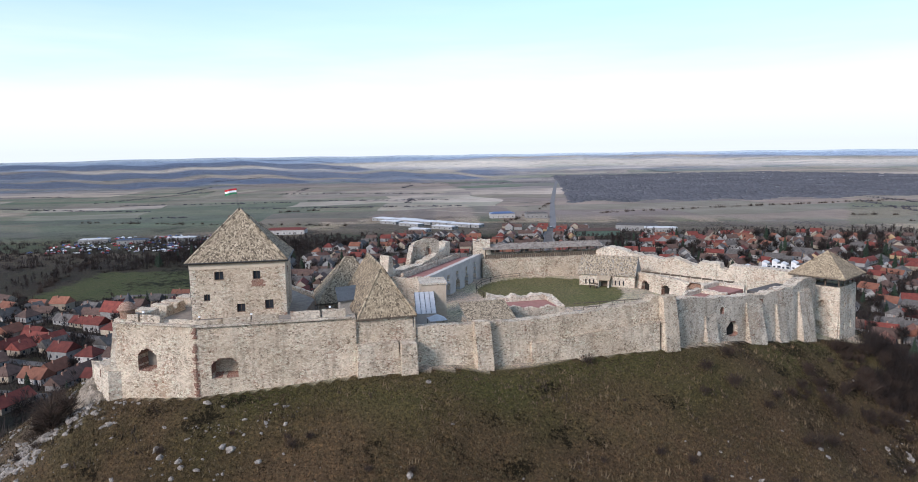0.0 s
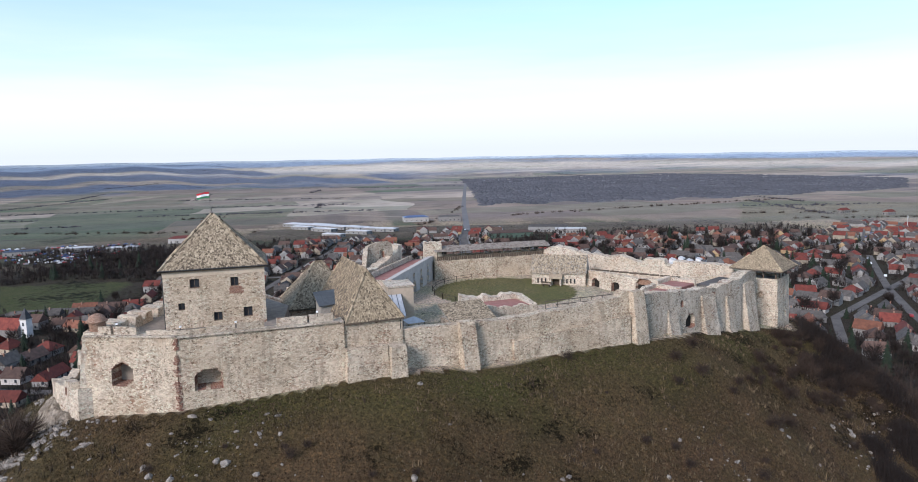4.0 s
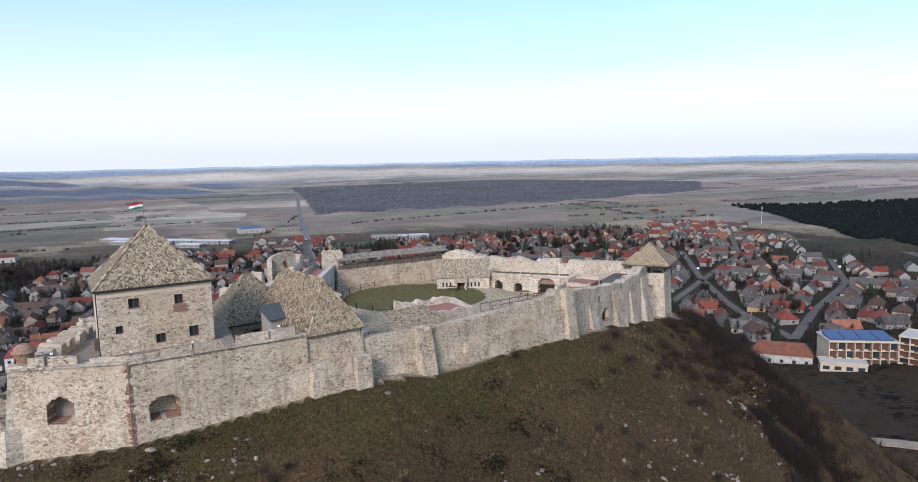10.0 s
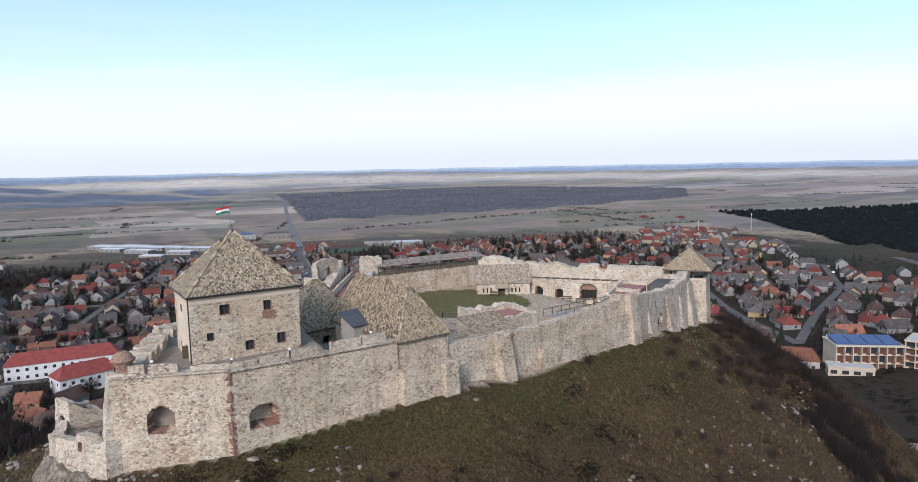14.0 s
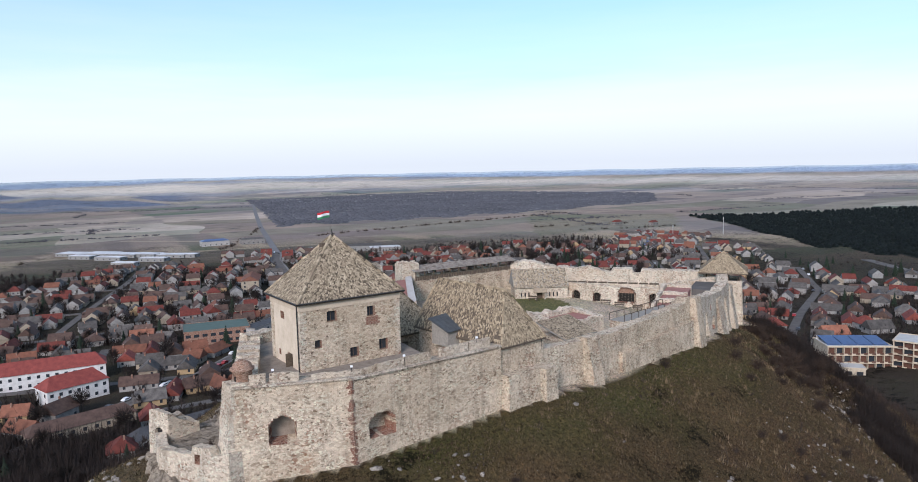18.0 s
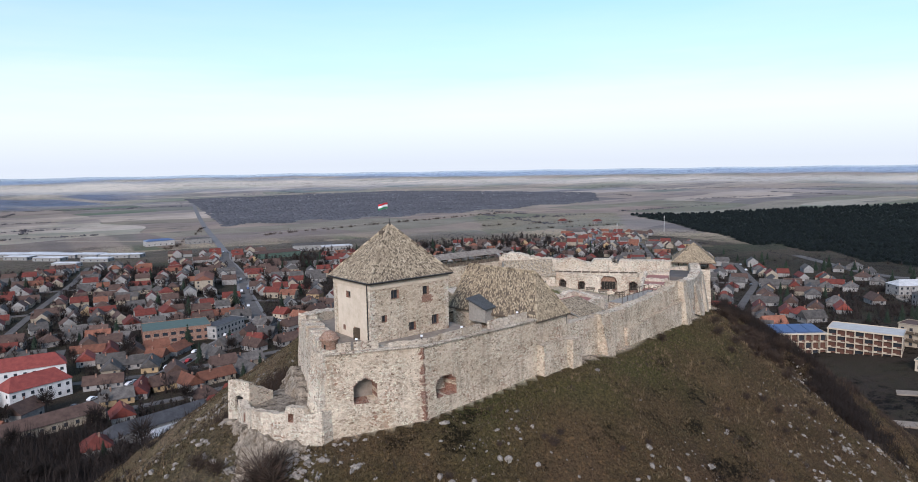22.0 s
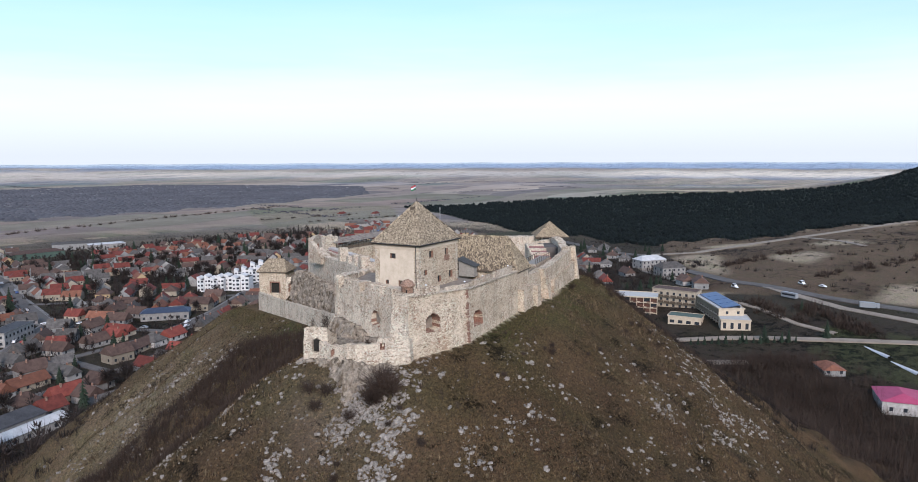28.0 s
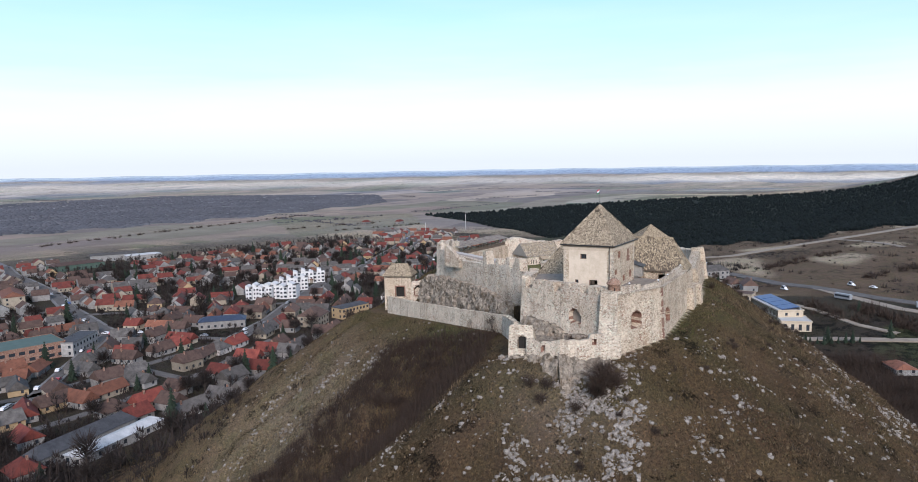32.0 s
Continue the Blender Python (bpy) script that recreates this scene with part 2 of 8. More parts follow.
def shingle_mat(name, stops):
    k = Mat(name, 0.92, 0, 0.2)
    base = k.ramp(k.island(), stops)
    grain = k.noise(20, 4, 0.7, k.scaled(1, 1, 0.4))
    col = k.mix(0.4, base, k.ramp(grain, ((0.3, 0.45), (0.7, 1.0))), "MULTIPLY")
    col = k.mix(0.55, col, k.ramp(k.noise(1.9, 5, 0.7), ((0.36, 0.66), (0.60, 1.12))), "MULTIPLY")
    lichen = k.ramp(k.noise(0.45, 5, 0.65), ((0.50, 0.0), (0.70, 0.35)))
    col = k.mix(lichen, col, (0.22, 0.16, 0.11))
    k.color(col).bump(grain, 0.02, 0.5)
    return k.m


shingle_old = shingle_mat("weathered_wood_shingle", ((0.0, (0.07, 0.052, 0.036)), (0.18, (0.19, 0.146, 0.098)), (0.45, (0.33, 0.256, 0.174)), (0.8, (0.44, 0.347, 0.24)), (1.0, (0.56, 0.45, 0.32))))
shingle_warm = shingle_mat("tan_wood_shingle", ((0.0, (0.10, 0.075, 0.05)), (0.2, (0.25, 0.19, 0.125)), (0.6, (0.36, 0.275, 0.18)), (1.0, (0.50, 0.395, 0.265))))


def simple(name, a, b, scale=3.0, rough=0.85, metal=0.0, bump=0.01, spec=0.3, vary=0.0):
    """Two tones broken up at two scales; vary: how far copies differ in tone."""
    k = Mat(name, rough, metal, spec)
    f = k.math("MULTIPLY_ADD", k.noise(scale, 5, 0.65), 0.7, k.math("MULTIPLY", k.noise(scale * 9, 3, 0.6), 0.3))
    col = k.ramp(f, ((0.34, a), (0.66, b)))
    if vary:
        col = k.mix(vary, col, k.ramp(k.random(), ((0.0, 0.16), (0.7, 0.42), (1.0, 1.0))), "MULTIPLY")
    k.color(col).bump(f, bump, 0.5)
    return k.m


wood_dark = simple("dark_timber", (0.06, 0.045, 0.032), (0.14, 0.105, 0.075), 5, 0.85)
wood_grey = simple("silvered_timber", (0.20, 0.185, 0.16), (0.34, 0.31, 0.27), 4, 0.9)
# near-black that stands in for the shade inside openings
inside_shade = simple("interior_shade", (0.014, 0.012, 0.010), (0.03, 0.026, 0.022), 3, 0.95)
metal_grey = simple("grey_sheet_roof", (0.07, 0.078, 0.085), (0.115, 0.125, 0.13), 2, 0.5, 0.4)
iron = simple("dark_iron", (0.04, 0.04, 0.042), (0.09, 0.088, 0.085), 8, 0.5, 0.8)
terrace_red = simple("red_brick_paving", (0.24, 0.105, 0.085), (0.36, 0.17, 0.14), 1.2, 0.9)
gravel = simple("pale_gravel", (0.17, 0.137, 0.11), (0.30, 0.25, 0.20), 1.5, 0.95)
flag_red = simple("red_cloth", (0.48, 0.03, 0.04), (0.55, 0.045, 0.05), 6, 0.8)
flag_white = simple("white_cloth", (0.72, 0.72, 0.72), (0.80, 0.80, 0.80), 6, 0.8)
flag_green = simple("green_cloth", (0.03, 0.17, 0.075), (0.04, 0.22, 0.10), 6, 0.8)
canvas_pale = simple("pale_sheeting", (0.40, 0.41, 0.43), (0.55, 0.56, 0.57), 2, 0.6)
lime_rock = simple("white_limestone", (0.06, 0.05, 0.042), (0.39, 0.34, 0.29), 2.6, 0.95, bump=0.3)


def crag():
    """Bare limestone with dark clefts and patches of dry growth."""
    k = Mat("grey_limestone_crag", 0.95, 0, 0.15)
    v = k.scaled(1, 1, 0.45)
    base = k.ramp(k.noise(1.3, 6, 0.75), ((0.32, (0.10, 0.078, 0.058)), (0.64, (0.42, 0.35, 0.275))))
    cleft = k.ramp(k.noise(1.9, 5, 0.7, v, 0.8), ((0.36, 0.9), (0.47, 0.0)))
    col = k.mix(cleft, base, (0.05, 0.038, 0.028))
    growth = k.ramp(k.noise(0.6, 5, 0.7), ((0.54, 0.0), (0.64, 0.8)))
    col = k.mix(growth, col, (0.11, 0.078, 0.048))
    k.color(col).bump(k.noise(2.2, 6, 0.75, v), 0.4, 0.9)
    return k.m


crag_rock = crag()
asphalt = simple("asphalt", (0.085, 0.076, 0.070), (0.15, 0.136, 0.126), 0.12, 0.95, spec=0.1)
concrete = simple("concrete", (0.36, 0.35, 0.33), (0.47, 0.46, 0.44), 0.3, 0.9)
glass_dark = Mat("window_glass", 0.12, 0, 0.6).color((0.03, 0.035, 0.042)).m

# ---- mesh tools ----


class MB:
    """Collects vertices and faces for one mesh."""

    def __init__(self):
        self.v, self.f, self.m = [], [], []

    def add(self, pts, faces, mi=0):
        o = len(self.v)
        self.v.extend(tuple(p) for p in pts)
        self.f.extend(tuple(o + i for i in f) for f in faces)
        self.m.extend([mi] * len(faces))
        return self

    def box(self, x0, y0, z0, x1, y1, z1, mi=0, m=None):
        p = [Vector((x, y, z)) for z in (z0, z1) for y in (y0, y1) for x in (x0, x1)]
        if m is not None:
            p = [m @ q for q in p]
        return self.add(p, ((0, 2, 3, 1), (4, 5, 7, 6), (0, 1, 5, 4), (2, 6, 7, 3), (0, 4, 6, 2), (1, 3, 7, 5)), mi)

    def beam(self, a, b, r, sides=5, mi=0, r2=None):
        a, b = Vector(a), Vector(b)
        d = (b - a).normalized()
        s = d.orthogonal().normalized()
        t = d.cross(s)
        r2 = r if r2 is None else r2
        pts = []
        for c, rr in ((a, r), (b, r2)):
            for i in range(sides):
                w = 2 * math.pi * i / sides
                pts.append(c + rr * (math.cos(w) * s + math.sin(w) * t))
        fs = [(i, (i + 1) % sides, sides + (i + 1) % sides, sides + i) for i in range(sides)]
        fs += [tuple(range(sides - 1, -1, -1)), tuple(range(sides, 2 * sides))]
        return self.add(pts, fs, mi)

    def prism(self, outline, z0, z1, mi=0):
        """An upright prism over a counter-clockwise outline."""
        n = len(outline)
        pts = [(x, y, z0) for x, y in outline] + [(x, y, z1) for x, y in outline]
        fs = [(i, (i + 1) % n, n + (i + 1) % n, n + i) for i in range(n)]
        return self.add(pts, fs + [tuple(range(n - 1, -1, -1)), tuple(range(n, 2 * n))], mi)

    def mesh(self, name, mats, smooth=False):
        me = bpy.data.meshes.new(name)
        me.from_pydata(self.v, [], self.f)
        for m in (mats if isinstance(mats, (list, tuple)) else [mats]):
            me.materials.append(m)
        if any(self.m):
            me.polygons.foreach_set("material_index", self.m)
        if smooth:
            me.polygons.foreach_set("use_smooth", [True] * len(me.polygons))
        me.update()
        return me


def thing(name, m, label, category, group="", kind=""):
    ob = new(name)
    ob.matrix_world = m
    return tagged(ob, label, category, group, kind)


def part(name, mb, material, parent, label="", smooth=False):
    me = mb if isinstance(mb, bpy.types.Mesh) else mb.mesh(name, material, smooth)
    ob = new(name, me)
    ob.parent = parent
    return tagged(ob, label)


def solo(name, mb, material, label, category, group="", kind="", smooth=False):
    return tagged(new(name, mb.mesh(name, material, smooth)), label, category, group, kind)


def lerp(a, b, t):
    return a + (b - a) * t


def nz3(x, y, z, s=1.0):
    return noise.noise((x * s, y * s, z * s))


# ---- lie of the land ----
UPPER = np.array([(-36.5, 69), (-27.3, 67), (-16, 69), (-6, 70.8), (1.5, 73), (25, 82), (31, 84.3), (36, 89.5), (47, 97), (54, 102.5), (61, 104),
                  (64, 112), (52, 117), (38, 129), (26, 137), (5, 137), (-4, 132), (-21, 93), (-33, 87)], float)
LOWER = np.array([(-41.6, 78.5), (-42.8, 82.3), (-40, 84.6), (-27, 95), (-12, 138), (-10, 147), (-2, 147), (-3, 131), (-21, 92)], float)


def outside(poly, x, y):
    """Distance outside a polygon, 0 within it; arrays."""
    d = np.full(x.shape, 1e9)
    inside = np.zeros(x.shape, bool)
    for (ax, ay), (bx, by) in zip(poly, np.roll(poly, -1, 0)):
        ex, ey = bx - ax, by - ay
        t = np.clip(((x - ax) * ex + (y - ay) * ey) / (ex * ex + ey * ey), 0, 1)
        d = np.minimum(d, np.hypot(x - ax - t * ex, y - ay - t * ey))
        cross = ((ay > y) != (by > y)) & (x < (bx - ax) * (y - ay) / (by - ay + 1e-12) + ax)
        inside ^= cross
    return np.where(inside, 0, d)


FALL_D = (0, 2, 5, 8, 12, 16, 25, 33, 41, 60, 80, 110, 200, 400)
FALL_Z = (0, 0.4, 1.7, 3.8, 6.6, 9.2, 15.3, 21.5, 27.5, 41, 53, 66, 88, 110)


def plain_z(x, y):
    """The plain and the town below the hill."""
    e = np.clip((x - 130) / 150, 0, 1) * np.clip((330 - y) / 200, 0, 1)
    z = 12 + 14 * e + 3 * np.clip((x - 330) / 200, 0, 1) * np.clip((300 - y) / 150, 0, 1)
    r = np.hypot(x, y - 95)
    z = z - 7 * np.clip((r - 600) / 800, 0, 1) * (1 - e)
    az = np.degrees(np.arctan2(x, y))
    hill = 140 * np.exp(-((az - 93) / 11) ** 2 - ((r - 2100) / 520) ** 2) + 9 * np.exp(-((az - 72) / 14) ** 2 - ((r - 1500) / 420) ** 2)
    z = z + hill
    t = np.clip((r - 2700) / 2100, 0, 1)
    far = np.interp(az, (-60, -10, 10, 40, 90), (70, 69, 66, 60, 59)) + 9 * np.exp(-((az + 22) / 10) ** 2) + 2 * np.sin(az * 0.9)
    return z + (far - 5) * t ** 1.35


def land_z(x, y):
    x, y = np.asarray(x, float), np.asarray(y, float)
    top = np.interp(x, (-60, -38, -26, -10, 30, 42, 60, 80), (79.0, 79.4, 80.1, 80.6, 80.2, 77.8, 74.3, 73.5))
    # a bank of earth against the foot of the south wall
    top = top + np.interp(x, (-60, -38, -28, -16, -11, -4, 0, 3, 10, 24, 30), (0.3, 0.5, 0.6, 0.9, 1.2, 1.2, 0.9, 0.35, 0.5, 0.4, 0)) * np.clip((88 - y) / 8, 0, 1)
    d1 = outside(UPPER, x, y)
    rough = np.sin(x * 0.31 + 1.3 * np.sin(y * 0.17)) * np.sin(y * 0.27 + 0.7 * np.sin(x * 0.21))
    h1 = top - np.interp(d1 * (1 + 0.05 * rough), FALL_D, FALL_Z)
    top2 = np.interp(y, (80, 84, 95, 120, 145), (79.2, 78.4, 77.0, 74.3, 71.5))
    d2 = outside(LOWER, x, y)
    h2 = top2 - np.interp(d2 * (1 + 0.05 * rough), FALL_D, FALL_Z)
    h1 = h1 - np.clip((6 - d2) / 5, 0, 1) * np.clip(d1 * 1.4 - 0.6, 0, 5)
    h = np.maximum(h1, h2) + 0.35 * rough * np.clip(np.minimum(d1, d2) / 6, 0, 1)
    # gully west of the lower ward
    along = -(x + 29) * 0.9 + (y - 99) * 0.43
    across = (x + 29) * 0.43 + (y - 99) * 0.9
    h = h - 5.5 * np.clip(along / 16, 0, 1) * np.exp(-(across / 8.0) ** 2)
    g = plain_z(x, y)
    k = 5.0
    s = np.clip(0.5 + 0.5 * (h - g) / k, 0, 1)
    return g * (1 - s) + h * s + k * s * (1 - s)


def lz(x, y):
    if math.hypot(x - 8, y - 105) > 285:      # clear of the castle hill
        return float(plain_z(np.array([x]), np.array([y]))[0])
    return float(land_z(np.array([x]), np.array([y]))[0])

# ---- ground: one sheet out to the horizon ----
RIVER_AZ = 8.2
ROAD_MAIN = ((46, 434), (60, 530), (75, 600), (90, 745), (105, 820), (157, 1238), (240, 1830), (304, 2255))


def hash01(a, b, s=0.0):
    v = np.sin(a * 127.1 + b * 311.7 + s * 74.7) * 43758.5453
    return v - np.floor(v)


def pine_zone(x, y):
    """1 within the pine wood on the eastern rise."""
    az, r = np.degrees(np.arctan2(x, y)), np.hypot(x, y)
    wob = 30 * np.sin(az * 0.6) + 18 * np.sin(az * 1.7 + 1)
    near = np.interp(az, (42, 45, 49, 55, 65, 75, 82, 95), (1300, 1040, 880, 710, 660, 740, 860, 1000)) + wob
    far = np.interp(az, (42, 47, 55, 70, 95), (1300, 1330, 1500, 1750, 2300))
    return (az > 42) & (az < 100) & (r > near) & (r < far)


def bare_zone(x, y):
    """1 within the leafless wood beyond the fields."""
    az, r = np.degrees(np.arctan2(x, y)), np.hypot(x, y)
    near = np.interp(az, (8, 20, 30, 40), (1260, 1330, 1480, 1800)) + 30 * np.sin(az * 1.3)
    far = np.interp(az, (8, 24, 40), (2500, 2750, 2300))
    return (az > 8.6 - (r - 1260) * 0.0011) & (az < 40) & (r > near) & (r < far)


def land_colour(x, y, z):
    r, az = np.hypot(x, y - 20), np.degrees(np.arctan2(x, y))
    ang = np.radians(RIVER_AZ)
    u, v = x * np.cos(ang) - y * np.sin(ang), x * np.sin(ang) + y * np.cos(ang)
    # farmland in long strips, turned a little from block to block
    block = np.floor(v / 300) * 7 + np.floor((u + 900) / 620)
    tilt = hash01(block, 3.0) * 0.5 - 0.25
    uu, vv = u + tilt * v, v - tilt * u
    wide = 26 + 70 * hash01(block, 9.0)
    strip = np.floor(np.where(hash01(block, 5.0) > 0.35, vv / wide, uu / wide)) + 31 * block
    h = hash01(strip, block)
    pal = np.array([(0.17, 0.125, 0.095), (0.22, 0.165, 0.125), (0.105, 0.080, 0.066), (0.29, 0.225, 0.17), (0.115, 0.112, 0.072), (0.085, 0.095, 0.06), (0.19, 0.15, 0.12), (0.13, 0.105, 0.088)])
    c = pal[(h * 7.999).astype(int)]
    def put(c, mask, col, k=1.0):
        w = (mask * k)[..., None]
        return c * (1 - w) + np.array(col) * w
    # rough meadow round the town
    meadow = np.clip((900 - r) / 250, 0, 1)
    n1 = 0.5 + 0.5 * np.sin(x * 0.05 + 2 * np.sin(y * 0.031)) * np.sin(y * 0.043 + 2 * np.sin(x * 0.027))
    c = put(c, meadow, (0.050, 0.038, 0.031))
    c = put(c, meadow * n1 * 0.5, (0.05, 0.045, 0.027))
    green1 = ((az > 29) & (az < 42) & (r > 900 + 12 * (az - 29)) & (r < 1350)) * 1.0
    c = put(c, green1, (0.085, 0.092, 0.058), 0.7)
    green2 = ((az > -32) & (az < -12) & (r > 880) & (r < 1420)) * 1.0
    c = put(c, green2, (0.085, 0.088, 0.062), 0.7)
    bright = ((az > 8.5) & (az < 26) & (r > 960) & (r < 1230)) * 1.0
    c = put(c, bright, (0.24, 0.19, 0.15), 0.5)
    # stadium turf
    turf = ((x > -290) & (x < -190) & (y > 440) & (y < 545)) * 1.0
    c = put(c, turf, (0.075, 0.08, 0.036), 0.9)
    # sandy pits on the eastern rise
    east = ((az > 62) & (r > 330) & (r < 900)) * 1.0
    c = put(c, east, (0.155, 0.104, 0.072), 0.85)
    sand = east * np.clip((np.sin(x * 0.031 + 1.2 + 2 * np.sin(y * 0.017)) * np.sin(y * 0.047 + x * 0.011 + 1.5 * np.sin(x * 0.023)) - 0.35) * 3, 0, 1)
    c = put(c, ((x > 205) & (x < 262) & (y > 30) & (y < 84) & (x - y > 140)) * 1.0, (0.062, 0.064, 0.032), 0.8)
    c = put(c, east * np.clip((np.sin(x * 0.05 + 2 * np.sin(y * 0.04)) * np.sin(y * 0.07 + np.sin(x * 0.03)) - 0.2) * 3, 0, 1), (0.08, 0.053, 0.038), 0.6)
    c = put(c, sand, (0.46, 0.36, 0.27), 0.75)
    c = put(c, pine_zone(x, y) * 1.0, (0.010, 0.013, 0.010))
    # ground of the leafless wood, greyed towards blue for haze
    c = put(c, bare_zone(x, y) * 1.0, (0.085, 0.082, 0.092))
    # the far plain: woods and pale land in long belts, haze mixed into their colour
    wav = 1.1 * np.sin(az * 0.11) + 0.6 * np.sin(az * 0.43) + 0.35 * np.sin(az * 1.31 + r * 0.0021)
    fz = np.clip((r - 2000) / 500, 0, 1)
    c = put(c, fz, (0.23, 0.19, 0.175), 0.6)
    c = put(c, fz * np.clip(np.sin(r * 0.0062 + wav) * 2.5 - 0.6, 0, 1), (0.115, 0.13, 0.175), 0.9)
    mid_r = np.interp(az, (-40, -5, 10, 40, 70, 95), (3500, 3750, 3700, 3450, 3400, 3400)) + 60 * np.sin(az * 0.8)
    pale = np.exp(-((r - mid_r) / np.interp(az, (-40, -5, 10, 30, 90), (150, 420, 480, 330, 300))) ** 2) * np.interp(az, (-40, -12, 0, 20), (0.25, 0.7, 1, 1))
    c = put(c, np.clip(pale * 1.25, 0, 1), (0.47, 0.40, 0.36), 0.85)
    # aerial haze painted as blue-grey, then paler, bands below the horizon
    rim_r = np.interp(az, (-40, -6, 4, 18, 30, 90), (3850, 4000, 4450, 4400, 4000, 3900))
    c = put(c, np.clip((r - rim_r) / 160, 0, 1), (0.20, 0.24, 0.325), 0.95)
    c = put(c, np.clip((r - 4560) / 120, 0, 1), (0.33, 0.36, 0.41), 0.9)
    # dark far woods, tinted blue for the haze in front of them
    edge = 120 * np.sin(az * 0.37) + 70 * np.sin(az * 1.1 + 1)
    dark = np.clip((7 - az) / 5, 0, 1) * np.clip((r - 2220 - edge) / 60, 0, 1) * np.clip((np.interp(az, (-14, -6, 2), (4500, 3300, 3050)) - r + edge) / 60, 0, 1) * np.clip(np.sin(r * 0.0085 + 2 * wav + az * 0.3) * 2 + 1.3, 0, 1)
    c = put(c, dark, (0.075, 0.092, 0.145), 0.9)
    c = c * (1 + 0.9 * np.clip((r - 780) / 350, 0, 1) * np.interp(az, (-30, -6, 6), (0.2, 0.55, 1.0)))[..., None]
    # the castle hill: dry grass, green at the foot of the walls
    d = np.minimum(outside(UPPER, x, y), outside(LOWER, x, y))
    dry = np.clip((115 - d) / 30, 0, 1)
    n2 = 0.5 + 0.5 * np.sin(x * 0.23 + 1.7 * np.sin(y * 0.19)) * np.sin(y * 0.29 + 1.1 * np.sin(x * 0.16))
    c = put(c, dry, (0.132, 0.084, 0.047))
    c = put(c, dry * n2, (0.072, 0.045, 0.027), 0.7)
    scree = np.exp(-((x + 46) / 7) ** 2 - ((y - 73) / 10) ** 2) + np.exp(-((x + 36) / 14) ** 2 - ((y - 136) / 17) ** 2)
    spur = np.exp(-((x + 42) / 24) ** 2 - ((y - 146) / 22) ** 2)
    c = put(c, dry * spur, (0.24, 0.175, 0.11), 0.75)
    c = put(c, dry * np.clip(scree, 0, 1), (0.26, 0.205, 0.155), 0.5)
    rim = np.exp(-((d - 2.0) / 5.5) ** 2) * (d > 0.2) * np.clip((x + 34) / 12, 0.3, 1)
    c = put(c, rim * (0.25 + 0.75 * n2), (0.098, 0.093, 0.034), 0.85)
    glade = np.exp(-((x + 24) / 4.5) ** 2 - ((y - 104) / 9) ** 2) * (d > 0.5)
    c = put(c, glade, (0.08, 0.095, 0.036), 0.8)
    inn = (outside(UPPER, x, y) <= 0) * 1.0
    c = put(c, inn, (0.66, 0.53, 0.42), 0.9)
    lawn = ((x - 14.5) / 12.5) ** 2 + ((y - 118) / 12.5) ** 2 < 1
    c = put(c, lawn * inn, (0.17, 0.152, 0.066), 0.95)
    return c


def field_share(x, y):
    """How far the ground is ploughed land in parcels: 0 to 1."""
    r, az = np.hypot(x, y - 20), np.degrees(np.arctan2(x, y))
    w = np.clip((r - 880) / 120, 0, 1) * np.interp(r, (2100, 2700, 3300, 4000, 4300), (1.0, 0.7, 0.5, 0.4, 0.0)) * np.interp(az, (-30, -5, 8), (0.55, 0.62, 1.0))
    w = w * (1 - 0.85 * np.clip((7 - az) / 5, 0, 1) * np.clip((r - 2200) / 120, 0, 1))
    w = w * (1 - 0.5 * ((az > 29) & (az < 41) & (r > 900) & (r < 1350)))
    return w * (1 - pine_zone(x, y)) * (1 - bare_zone(x, y)) * np.clip((66 - az) / 8, 0, 1) * 0.9


